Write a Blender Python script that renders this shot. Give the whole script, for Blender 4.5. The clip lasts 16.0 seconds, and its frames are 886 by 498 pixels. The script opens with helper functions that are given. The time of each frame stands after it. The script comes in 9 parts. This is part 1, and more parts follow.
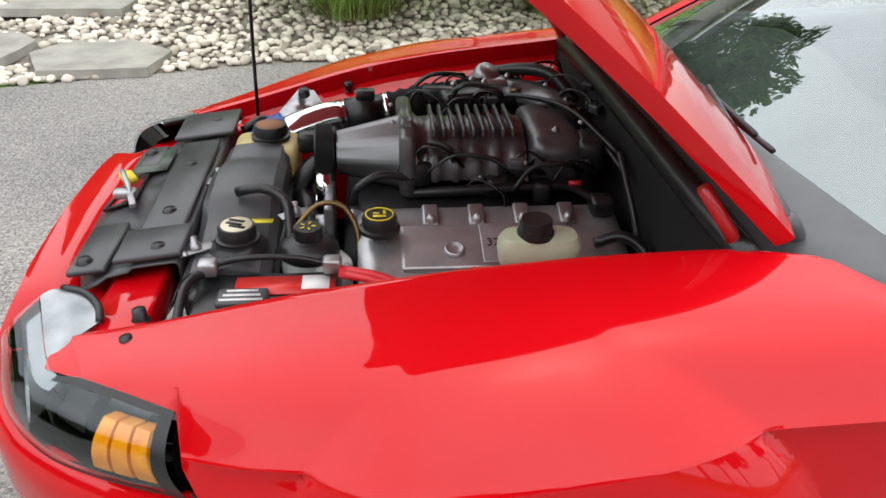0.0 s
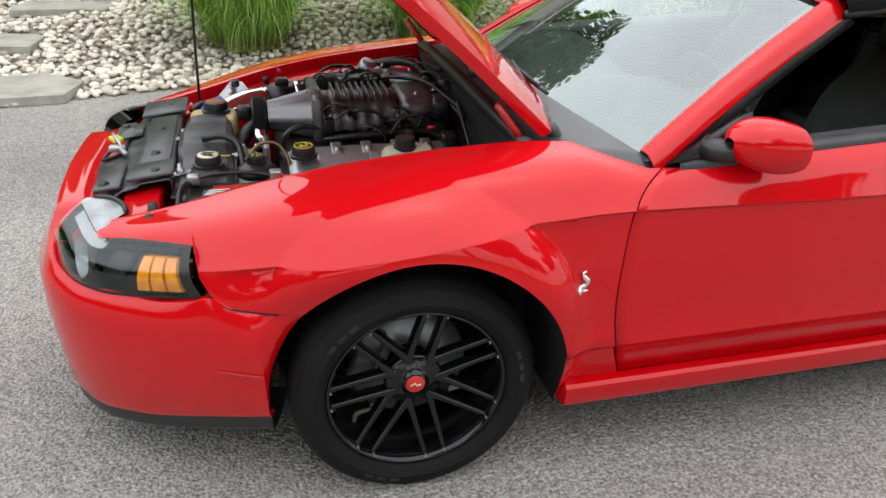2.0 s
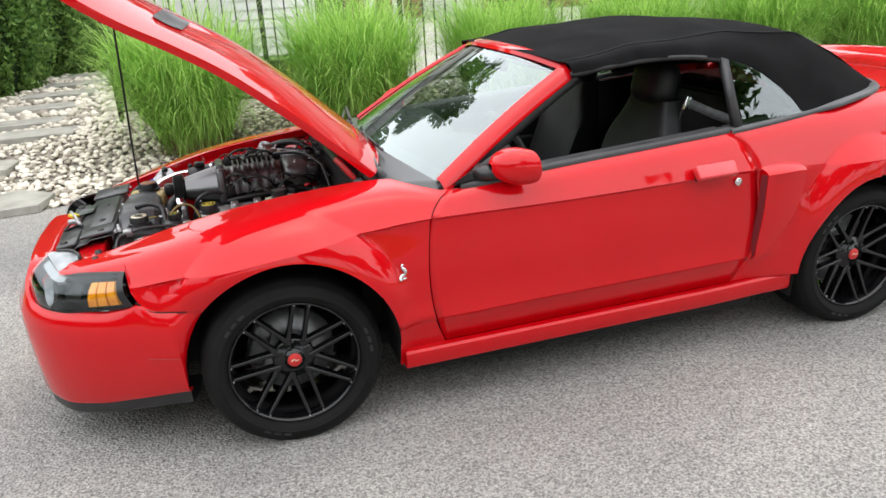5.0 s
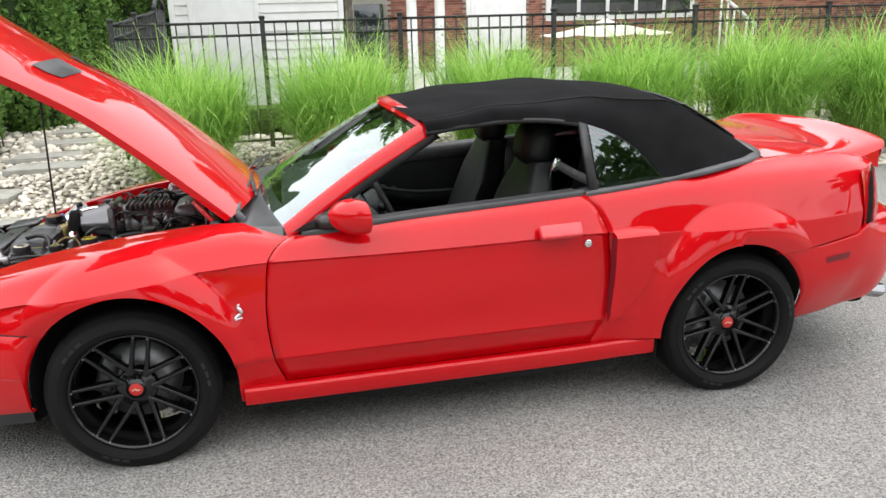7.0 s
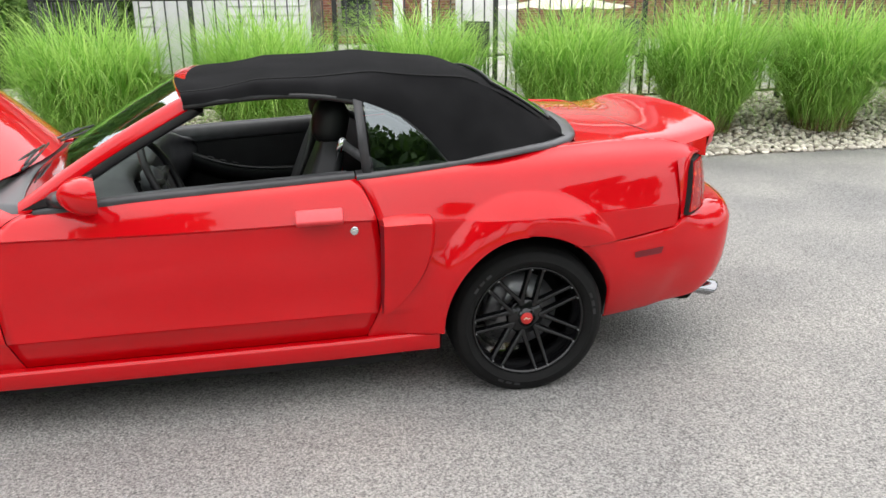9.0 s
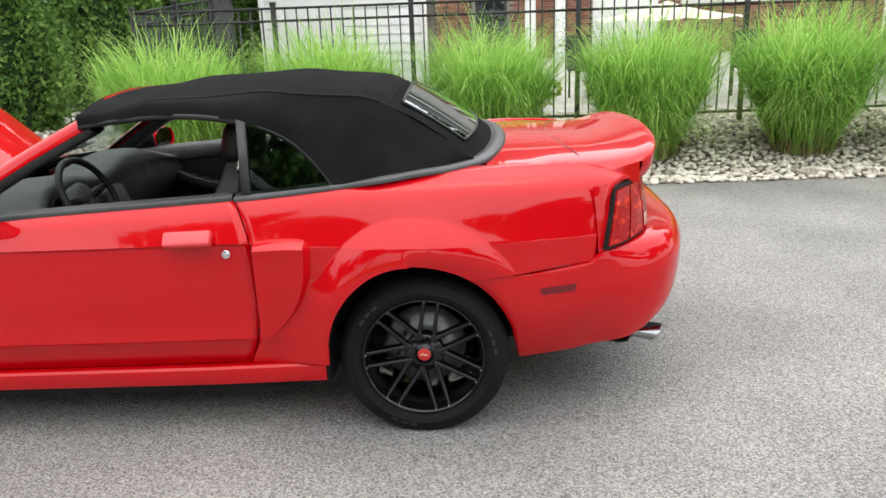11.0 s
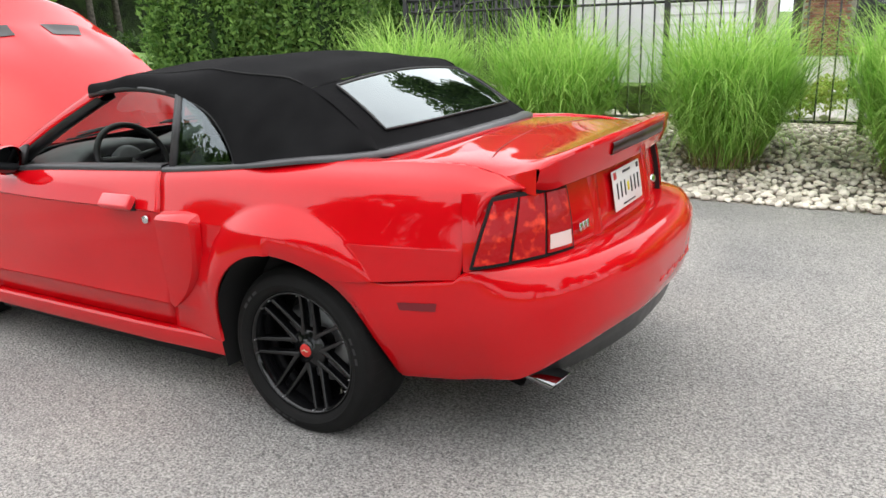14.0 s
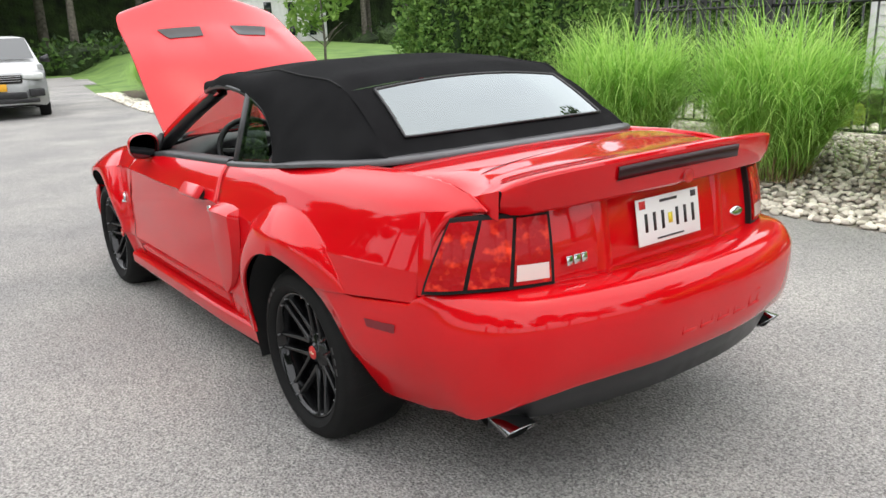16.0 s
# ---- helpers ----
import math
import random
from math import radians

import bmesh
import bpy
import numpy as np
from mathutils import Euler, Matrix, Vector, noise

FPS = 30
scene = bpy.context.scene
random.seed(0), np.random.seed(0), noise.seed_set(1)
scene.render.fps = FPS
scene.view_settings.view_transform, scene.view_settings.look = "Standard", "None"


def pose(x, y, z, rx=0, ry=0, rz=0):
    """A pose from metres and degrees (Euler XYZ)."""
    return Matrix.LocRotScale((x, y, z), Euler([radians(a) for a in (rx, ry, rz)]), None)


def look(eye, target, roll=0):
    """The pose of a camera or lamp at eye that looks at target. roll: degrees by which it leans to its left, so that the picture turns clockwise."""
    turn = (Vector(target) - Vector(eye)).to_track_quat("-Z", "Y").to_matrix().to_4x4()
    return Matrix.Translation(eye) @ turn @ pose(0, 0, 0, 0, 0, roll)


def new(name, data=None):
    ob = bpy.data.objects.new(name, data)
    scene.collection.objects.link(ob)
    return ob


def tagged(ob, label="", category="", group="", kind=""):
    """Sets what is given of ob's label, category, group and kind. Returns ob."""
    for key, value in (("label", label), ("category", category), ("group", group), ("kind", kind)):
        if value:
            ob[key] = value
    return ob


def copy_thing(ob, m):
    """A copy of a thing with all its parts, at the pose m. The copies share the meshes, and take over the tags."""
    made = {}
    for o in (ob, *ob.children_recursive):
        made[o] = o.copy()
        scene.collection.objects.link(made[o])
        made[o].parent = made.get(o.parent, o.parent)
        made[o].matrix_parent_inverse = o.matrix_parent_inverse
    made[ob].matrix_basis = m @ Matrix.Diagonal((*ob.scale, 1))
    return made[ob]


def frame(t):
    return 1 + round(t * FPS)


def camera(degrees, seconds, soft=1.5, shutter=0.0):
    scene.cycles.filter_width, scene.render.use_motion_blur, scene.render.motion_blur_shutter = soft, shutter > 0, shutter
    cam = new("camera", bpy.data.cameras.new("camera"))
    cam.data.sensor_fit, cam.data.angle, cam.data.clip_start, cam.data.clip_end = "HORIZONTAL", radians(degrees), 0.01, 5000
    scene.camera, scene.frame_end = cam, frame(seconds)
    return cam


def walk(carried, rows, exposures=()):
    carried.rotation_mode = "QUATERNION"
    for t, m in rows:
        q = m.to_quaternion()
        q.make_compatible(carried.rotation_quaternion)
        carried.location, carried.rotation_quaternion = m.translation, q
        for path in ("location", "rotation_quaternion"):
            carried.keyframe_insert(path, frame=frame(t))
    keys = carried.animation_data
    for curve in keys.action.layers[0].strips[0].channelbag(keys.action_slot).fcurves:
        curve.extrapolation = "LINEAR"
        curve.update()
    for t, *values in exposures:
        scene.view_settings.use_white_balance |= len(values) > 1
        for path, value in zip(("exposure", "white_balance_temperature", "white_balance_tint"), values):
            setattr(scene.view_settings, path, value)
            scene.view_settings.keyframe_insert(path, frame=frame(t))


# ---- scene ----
cam = camera(59.9, 16.0)
PATH = [
    (0, (-0.237, -1.577, 1.513), (-0.059, 0.143, 0.509), 1.5),
    (0.5, (-0.224, -1.772, 1.525), (0.061, -0.046, 0.556), 2.8),
    (1, (-0.221, -1.998, 1.54), (0.089, -0.262, 0.597), 3.6),
    (1.5, (-0.293, -2.223, 1.558), (0.061, -0.478, 0.648), 3.2),
    (2, (-0.374, -2.454, 1.585), (0.086, -0.729, 0.683), 2.0),
    (2.5, (-0.359, -2.657, 1.593), (0.142, -0.938, 0.702), 2.7),
    (3, (-0.388, -2.857, 1.644), (0.129, -1.11, 0.82), 1.9),
    (3.5, (-0.466, -3.068, 1.672), (0.175, -1.321, 0.939), 1.7),
    (4, (-0.43, -3.225, 1.702), (0.227, -1.494, 0.945), 0.8),
    (4.2, (-0.372, -3.294, 1.709), (0.251, -1.551, 0.952), -0.2),
    (6.3, (0.312, -3.605, 1.596), (0.752, -1.733, 1.047), -3.1),
    (6.5, (0.426, -3.661, 1.661), (0.843, -1.788, 1.1), -2.5),
    (7, (0.65, -3.768, 1.672), (1.033, -1.886, 1.112), -1.7),
    (7.5, (0.902, -3.733, 1.629), (1.361, -1.89, 1.001), -0.9),
    (8, (1.166, -3.703, 1.636), (1.653, -1.872, 0.998), -0.5),
    (8.5, (1.427, -3.758, 1.643), (1.857, -1.903, 1.031), 0.0),
    (9, (1.684, -3.735, 1.643), (2.021, -1.866, 1.016), -0.5),
    (9.5, (1.954, -3.646, 1.641), (2.246, -1.755, 1.057), -0.4),
    (10, (2.256, -3.636, 1.646), (2.472, -1.728, 1.085), -1.2),
    (10.2, (2.369, -3.642, 1.638), (2.514, -1.726, 1.083), -1.4),
    (12.3, (3.57, -3.312, 1.541), (3.15, -1.462, 0.909), -2.7),
    (12.5, (3.717, -3.228, 1.524), (3.227, -1.392, 0.9), -2.5),
    (13, (3.971, -3.091, 1.549), (3.372, -1.286, 0.931), -1.9),
    (13.5, (4.237, -3.0, 1.521), (3.438, -1.259, 0.946), -1.3),
    (14, (4.439, -2.828, 1.499), (3.435, -1.193, 0.934), -2.2),
    (14.5, (4.62, -2.616, 1.51), (3.502, -1.057, 0.945), -2.8),
    (15, (4.842, -2.462, 1.513), (3.58, -0.999, 0.997), -3.0),
    (15.5, (4.985, -2.28, 1.499), (3.525, -1.016, 0.978), -2.6),
    (16, (5.06, -2.019, 1.48), (3.513, -0.873, 0.938), -2.2),
]
walk(cam, [(t, look(eye, target, roll)) for t, eye, target, roll in PATH], exposures=[(0.0, 0.22), (0.5, 0.1), (1.0, 0.0), (1.5, 0.02), (2.0, 0.2), (3.0, 0.28), (4.0, 0.36), (7.0, 0.42), (10.0, 0.40), (16.0, 0.36)])

# ---- light ----
world = bpy.data.worlds.new("sky")
scene.world = world
world.use_nodes = True
_wn = world.node_tree.nodes
_wl = world.node_tree.links
_sky = _wn.new("ShaderNodeTexSky")
_sky.sky_type = "NISHITA"
_sky.sun_disc = False
_sky.sun_elevation = radians(85)
_sky.sun_rotation = radians(30)
_sky.air_density = 1.0
_sky.dust_density = 6.0
_sky.ozone_density = 1.0
# cloud veil: broken soft patches that whiten the sky
_tc = _wn.new("ShaderNodeTexCoord")
_cn = _wn.new("ShaderNodeTexNoise")
_cn.inputs["Scale"].default_value = 2.2
_cn.inputs["Detail"].default_value = 6
_cr = _wn.new("ShaderNodeMapRange")
_cr.inputs["From Min"].default_value = 0.32
_cr.inputs["From Max"].default_value = 0.62
_cr.inputs["To Min"].default_value = 0.55
_cr.inputs["To Max"].default_value = 0.95
_mx = _wn.new("ShaderNodeMix")
_mx.data_type = "RGBA"
_mx.inputs["B"].default_value = (9.6, 9.9, 10.4, 1)
_wl.new(_tc.outputs["Generated"], _cn.inputs["Vector"])
_wl.new(_cn.outputs["Fac"], _cr.inputs["Value"])
_wl.new(_cr.outputs["Result"], _mx.inputs["Factor"])
_wl.new(_sky.outputs["Color"], _mx.inputs["A"])
_wl.new(_mx.outputs["Result"], _wn["Background"].inputs["Color"])
_wn["Background"].inputs["Strength"].default_value = 0.15

_sun = bpy.data.lights.new("sun", "SUN")
_sun.energy = 1.7
_sun.angle = radians(150)
_sun.color = (1.0, 0.96, 0.9)
sun = new("sun", _sun)
sun.matrix_world = look((2.5, 0.5, 16), (1, 0, 0))
scene.view_settings.exposure = 0.0

# ---- materials ----


def material(name, base=(0.5, 0.5, 0.5), rough=0.5, metal=0.0, coat=0.0, spec=0.5):
    m = bpy.data.materials.new(name)
    m.use_nodes = True
    b = m.node_tree.nodes["Principled BSDF"]
    b.inputs["Base Color"].default_value = (*base, 1)
    b.inputs["Roughness"].default_value = rough
    b.inputs["Metallic"].default_value = metal
    b.inputs["Coat Weight"].default_value = coat
    b.inputs["Coat Roughness"].default_value = 0.03
    b.inputs["Specular IOR Level"].default_value = spec
    return m


def mottled(m, dark, light, scale=8.0, detail=6, lo=0.3, hi=0.7, bump=0.0, bump_scale=60.0, rough=None, dist=0.01, island=False, obj=False):
    """Colour between two tones by noise at two scales, with a fine relief."""
    nt = m.node_tree
    n, l = nt.nodes, nt.links
    b = n["Principled BSDF"]
    tc = n.new("ShaderNodeTexCoord")
    n1 = n.new("ShaderNodeTexNoise")
    n1.inputs["Scale"].default_value = scale
    n1.inputs["Detail"].default_value = detail
    l.new(tc.outputs["Object"], n1.inputs["Vector"])
    ramp = n.new("ShaderNodeValToRGB")
    ramp.color_ramp.elements[0].position = lo
    ramp.color_ramp.elements[0].color = (*dark, 1)
    ramp.color_ramp.elements[1].position = hi
    ramp.color_ramp.elements[1].color = (*light, 1)
    src = n1.outputs["Fac"]
    if island or obj:
        r = n.new("ShaderNodeObjectInfo" if obj else "ShaderNodeNewGeometry")
        mx = n.new("ShaderNodeMix")
        mx.inputs["Factor"].default_value = 0.65
        l.new(n1.outputs["Fac"], mx.inputs["A"])
        l.new(r.outputs["Random" if obj else "Random Per Island"], mx.inputs["B"])
        src = mx.outputs["Result"]
    l.new(src, ramp.inputs["Fac"])
    l.new(ramp.outputs["Color"], b.inputs["Base Color"])
    if bump:
        n2 = n.new("ShaderNodeTexNoise")
        n2.inputs["Scale"].default_value = bump_scale
        n2.inputs["Detail"].default_value = 4
        l.new(tc.outputs["Object"], n2.inputs["Vector"])
        bp = n.new("ShaderNodeBump")
        bp.inputs["Strength"].default_value = bump
        bp.inputs["Distance"].default_value = dist
        l.new(n2.outputs["Fac"], bp.inputs["Height"])
        l.new(bp.outputs["Normal"], b.inputs["Normal"])
    if rough:
        mr = n.new("ShaderNodeMapRange")
        mr.inputs["To Min"].default_value, mr.inputs["To Max"].default_value = rough
        l.new(n1.outputs["Fac"], mr.inputs["Value"])
        l.new(mr.outputs["Result"], b.inputs["Roughness"])
    return m


RED = material("red_paint", (0.57, 0.0018, 0.006), 0.5, 0.0, 1.0, 0.02)
mottled(RED, (0.55, 0.0014, 0.005), (0.59, 0.0022, 0.007), 3.0, 3)
RED.node_tree.nodes["Principled BSDF"].inputs["Coat IOR"].default_value = 1.46
# handle red made paler: the sky's reflection on its face as colour
HANDLE = mottled(material("handle_plastic", (0.72, 0.04, 0.05), 0.3, 0.0, 0.6), (0.68, 0.035, 0.045), (0.76, 0.05, 0.06), 30, 3)
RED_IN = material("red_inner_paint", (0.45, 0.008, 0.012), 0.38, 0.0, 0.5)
BLACK = mottled(material("black_plastic", (0.02, 0.02, 0.021), 0.45), (0.008, 0.008, 0.0085), (0.022, 0.022, 0.024), 14, 5, bump=0.06, bump_scale=400, dist=0.002, rough=(0.22, 0.48))
SATIN = mottled(material("satin_black_plastic", (0.03, 0.03, 0.032), 0.38), (0.042, 0.044, 0.047), (0.072, 0.074, 0.079), 9, 5, bump=0.05, bump_scale=500, dist=0.001, rough=(0.24, 0.42))
GREYTRIM = mottled(material("grey_trim", (0.04, 0.04, 0.043), 0.45), (0.03, 0.03, 0.033), (0.055, 0.055, 0.058), 12, 4, rough=(0.4, 0.6))
# near-black for underside, gaps and recesses, with their deep shade in the colour
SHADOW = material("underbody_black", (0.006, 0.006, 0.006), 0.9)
FABRIC = mottled(material("black_canvas", (0.014, 0.014, 0.015), 0.95, spec=0.07), (0.007, 0.007, 0.0075), (0.0135, 0.0135, 0.0143), 5, 6, bump=0.35, bump_scale=900, dist=0.002)
SEAM = material("seam_black", (0.006, 0.006, 0.006), 0.85)
RUBBER = mottled(material("tyre_rubber", (0.016, 0.016, 0.016), 0.75, spec=0.22), (0.004, 0.004, 0.004), (0.010, 0.0098, 0.0095), 12, 6, bump=0.2, bump_scale=150, dist=0.003, rough=(0.6, 0.9))
GLOSS = material("gloss_black", (0.004, 0.004, 0.0045), 0.09)
CHROME = material("chrome", (0.75, 0.75, 0.76), 0.08, 1.0)
STEEL = mottled(material("brushed_steel", (0.42, 0.42, 0.43), 0.3, 1.0), (0.30, 0.30, 0.31), (0.48, 0.48, 0.49), 30, 4, rough=(0.22, 0.42))
ALLOY = mottled(material("cast_alloy", (0.4, 0.4, 0.41), 0.38, 0.8), (0.30, 0.30, 0.31), (0.48, 0.48, 0.49), 20, 5, bump=0.08, bump_scale=300, dist=0.002, rough=(0.28, 0.5))
DARKALLOY = mottled(material("dark_cast_alloy", (0.05, 0.05, 0.053), 0.35, 0.6), (0.09, 0.09, 0.094), (0.19, 0.19, 0.196), 20, 5, bump=0.15, bump_scale=260, dist=0.002, rough=(0.22, 0.42))
CAPRED = material("cap_red", (0.62, 0.03, 0.025), 0.35)
LEATHER = mottled(material("charcoal_leather", (0.02, 0.02, 0.021), 0.5), (0.007, 0.007, 0.0075), (0.016, 0.016, 0.017), 10, 5, bump=0.2, bump_scale=220, dist=0.002)
DASHGREY = mottled(material("dash_grey", (0.05, 0.052, 0.055), 0.55), (0.045, 0.047, 0.05), (0.07, 0.072, 0.075), 14, 4, bump=0.1, bump_scale=400, dist=0.001)
BELTGREY = mottled(material("belt_webbing", (0.09, 0.09, 0.095), 0.7), (0.07, 0.07, 0.074), (0.12, 0.12, 0.125), 40, 3, bump=0.2, bump_scale=700, dist=0.001)
AMBER = mottled(material("amber_lens", (0.7, 0.25, 0.01), 0.15, 0.0, 0.3), (0.74, 0.22, 0.003), (0.95, 0.38, 0.008), 45, 2)
TAILCLEAR = material("tail_lens_clear", (0.75, 0.6, 0.56), 0.15, 0.0, 1.0)
DARKRED = material("marker_lens_dark", (0.17, 0.006, 0.012), 0.3)
SMOKE = material("smoked_lens", (0.022, 0.004, 0.006), 0.28, spec=0.3)
BEIGE = mottled(material("beige_tank", (0.55, 0.46, 0.2), 0.4), (0.48, 0.39, 0.15), (0.62, 0.52, 0.24), 9, 4)
MILKY = mottled(material("milky_tank", (0.62, 0.64, 0.62), 0.35), (0.5, 0.52, 0.5), (0.7, 0.72, 0.7), 6, 3)
PALEGREEN = mottled(material("pale_tank", (0.55, 0.57, 0.42), 0.35), (0.40, 0.43, 0.29), (0.52, 0.54, 0.40), 8, 3)
YELLOW = material("yellow_print", (0.75, 0.62, 0.03), 0.5)
CREAM = material("cream_print", (0.75, 0.70, 0.52), 0.5)
WHITEPRINT = material("white_print", (0.75, 0.75, 0.74), 0.5)
GREENPRINT = material("dark_label", (0.09, 0.12, 0.10), 0.35)
BRASS = material("brass_pipe", (0.20, 0.14, 0.06), 0.4, 0.8)
BLUE = material("blue_hose", (0.02, 0.08, 0.35), 0.4)
CABLERED = material("red_cable", (0.6, 0.02, 0.03), 0.4)
PLATEWHITE = material("plate_white", (0.78, 0.78, 0.76), 0.4)
PRINTBLACK = material("print_black", (0.01, 0.01, 0.01), 0.5)


def thin_glass(name, tint, gloss):
    """A thin pane: clear with tint, and a Fresnel gloss on top."""
    m = bpy.data.materials.new(name)
    m.use_nodes = True
    nt = m.node_tree
    n, l = nt.nodes, nt.links
    out = n["Material Output"]
    n.remove(n["Principled BSDF"])
    tr = n.new("ShaderNodeBsdfTransparent")
    tr.inputs["Color"].default_value = (*tint, 1)
    gl = n.new("ShaderNodeBsdfGlossy")
    gl.inputs["Roughness"].default_value = 0.0
    gl.inputs["Color"].default_value = (0.88, 0.96, 0.98, 1)
    lw = n.new("ShaderNodeLayerWeight")
    pw = n.new("ShaderNodeMath")
    pw.operation = "POWER"
    pw.inputs[1].default_value = 4.0
    fr = n.new("ShaderNodeMapRange")
    fr.inputs["To Min"].default_value = gloss
    mx = n.new("ShaderNodeMixShader")
    l.new(lw.outputs["Facing"], pw.inputs[0])
    l.new(pw.outputs["Value"], fr.inputs["Value"])
    l.new(fr.outputs["Result"], mx.inputs["Fac"])
    l.new(tr.outputs["BSDF"], mx.inputs[1])
    l.new(gl.outputs["BSDF"], mx.inputs[2])
    l.new(mx.outputs["Shader"], out.inputs["Surface"])
    return m


def translucent(m, share):
    """Lets light through leaves: a share of the surface scatters to the other side."""
    n, l = m.node_tree.nodes, m.node_tree.links
    b = n["Principled BSDF"]
    t = n.new("ShaderNodeBsdfTranslucent")
    x = n.new("ShaderNodeMixShader")
    x.inputs["Fac"].default_value = share
    l.new(b.inputs["Base Color"].links[0].from_socket, t.inputs["Color"])
    l.new(b.outputs["BSDF"], x.inputs[1])
    l.new(t.outputs["BSDF"], x.inputs[2])
    l.new(x.outputs["Shader"], n["Material Output"].inputs["Surface"])


WINDSCREEN = thin_glass("windscreen_glass", (0.66, 0.76, 0.71), 0.24)
REARGLASS = thin_glass("rear_glass", (0.35, 0.38, 0.37), 0.23)
QUARTERGLASS = thin_glass("quarter_glass", (0.42, 0.48, 0.46), 0.17)
CLEAR = thin_glass("lamp_cover", (0.9, 0.92, 0.92), 0.06)
MIRROR = material("mirror", (0.12, 0.125, 0.13), 0.02, 1.0)

# ---- tools ----
V = Vector


def thing(name, at, label, category, group="", kind=""):
    ob = new(name)
    ob.empty_display_size = 0.1
    ob.matrix_world = Matrix.Translation(at)
    ob["at"] = list(at)
    return tagged(ob, label, category, group, kind)


def sharpen(bm, deg=38):
    lim = radians(deg)
    for e in bm.edges:
        if len(e.link_faces) == 2 and e.calc_face_angle(0) > lim:
            e.smooth = False


def finish(name, bm, mat, smooth=True, deg=38):
    if smooth:
        for f in bm.faces:
            f.smooth = True
        sharpen(bm, deg)
    me = bpy.data.meshes.new(name)
    bm.to_mesh(me)
    bm.free()
    me.materials.append(mat)
    return new(name, me)


def origin_of(ob):
    p = V((0, 0, 0))
    while ob is not None:
        if "at" in ob:
            p = p + V(ob["at"])
            break
        ob = ob.parent
    return p


def part(name, bm, mat, parent, label="", smooth=True, deg=38, solid=0.0):
    """One mesh, given in world coordinates, under a thing or a part."""
    ob = finish(name, bm, mat, smooth, deg)
    ob.parent = parent
    ob.matrix_parent_inverse = Matrix.Translation(-origin_of(parent)) if "at" in parent else Matrix()
    if solid:
        s = ob.modifiers.new("thickness", "SOLIDIFY")
        s.thickness, s.offset = solid, -1
    if label:
        ob["label"] = label
    return ob


def alone(name, bm, mat, label, category, group="", kind="", smooth=True, deg=38):
    return tagged(finish(name, bm, mat, smooth, deg), label, category, group, kind)


def hermite(x, xs, ys):
    """Smooth value at x of the table xs, ys (ys numbers or tuples)."""
    n = len(xs)
    if x <= xs[0]:
        return ys[0]
    if x >= xs[-1]:
        return ys[-1]
    i = max(k for k in range(n - 1) if xs[k] <= x)
    h = xs[i + 1] - xs[i]
    t = (x - xs[i]) / h

    def slope(k, c):
        if k == 0 or k == n - 1:
            a, b = (0, 1) if k == 0 else (n - 2, n - 1)
        else:
            a, b = k - 1, k + 1
        return (ys[b][c] - ys[a][c]) / (xs[b] - xs[a])

    tup = isinstance(ys[0], (tuple, list))
    if not tup:
        ys = [(v,) for v in ys]
    out = []
    for c in range(len(ys[0])):
        m0, m1 = slope(i, c) * h, slope(i + 1, c) * h
        a, b = ys[i][c], ys[i + 1][c]
        out.append((2 * t**3 - 3 * t**2 + 1) * a + (t**3 - 2 * t**2 + t) * m0 + (3 * t**2 - 2 * t**3) * b + (t**3 - t**2) * m1)
    return tuple(out) if tup else out[0]


def curve(pts, n):
    """n points along a smooth line through pts."""
    pts = [tuple(p) for p in pts]
    xs = [0.0]
    for a, b in zip(pts, pts[1:]):
        xs.append(xs[-1] + max(1e-6, (V(b) - V(a)).length))
    return [V(hermite(xs[-1] * k / (n - 1), xs, pts)) for k in range(n)]


def line(x, table):
    """Straight-line table lookup."""
    return float(np.interp(x, [p[0] for p in table], [p[1] for p in table]))


def step(a, b, x):
    t = min(1.0, max(0.0, (x - a) / (b - a)))
    return t * t * (3 - 2 * t)


def grid(bm, rows, close=False):
    vs = [[bm.verts.new(p) for p in r] for r in rows]
    n = len(vs[0])
    for a, b in zip(vs, vs[1:]):
        for k in range(n if close else n - 1):
            j = (k + 1) % n
            try:
                bm.faces.new((a[k], a[j], b[j], b[k]))
            except ValueError:
                pass
    return vs


def weld(bm, d=0.0004):
    bmesh.ops.remove_doubles(bm, verts=bm.verts, dist=d)
    bmesh.ops.recalc_face_normals(bm, faces=bm.faces)
    return bm


def face_out(bm, way):
    """Turns the faces so that they look towards way."""
    bm.normal_update()
    for q in bm.faces:
        if q.normal.dot(way) < 0:
            q.normal_flip()


def box(bm, centre, size, turn=None, bevel=0.0, seg=2):
    """A box, turned about its centre, with rounded edges."""
    tmp = bmesh.new()
    bmesh.ops.create_cube(tmp, size=1.0, matrix=Matrix.Diagonal((*size, 1)))
    if bevel:
        bmesh.ops.bevel(tmp, geom=tmp.edges[:], offset=min(bevel, min(size) * 0.49), segments=seg, affect="EDGES", profile=0.5)
    m = Matrix.Translation(centre) @ (turn.to_4x4() if turn else Matrix())
    vm = {v: bm.verts.new(m @ v.co) for v in tmp.verts}
    for f in tmp.faces:
        bm.faces.new([vm[v] for v in f.verts])
    tmp.free()
    return bm


def frame_of(d):
    d = V(d).normalized()
    a = V((0, 0, 1)) if abs(d.z) < 0.9 else V((1, 0, 0))
    u = d.cross(a).normalized()
    return u, d.cross(u), d


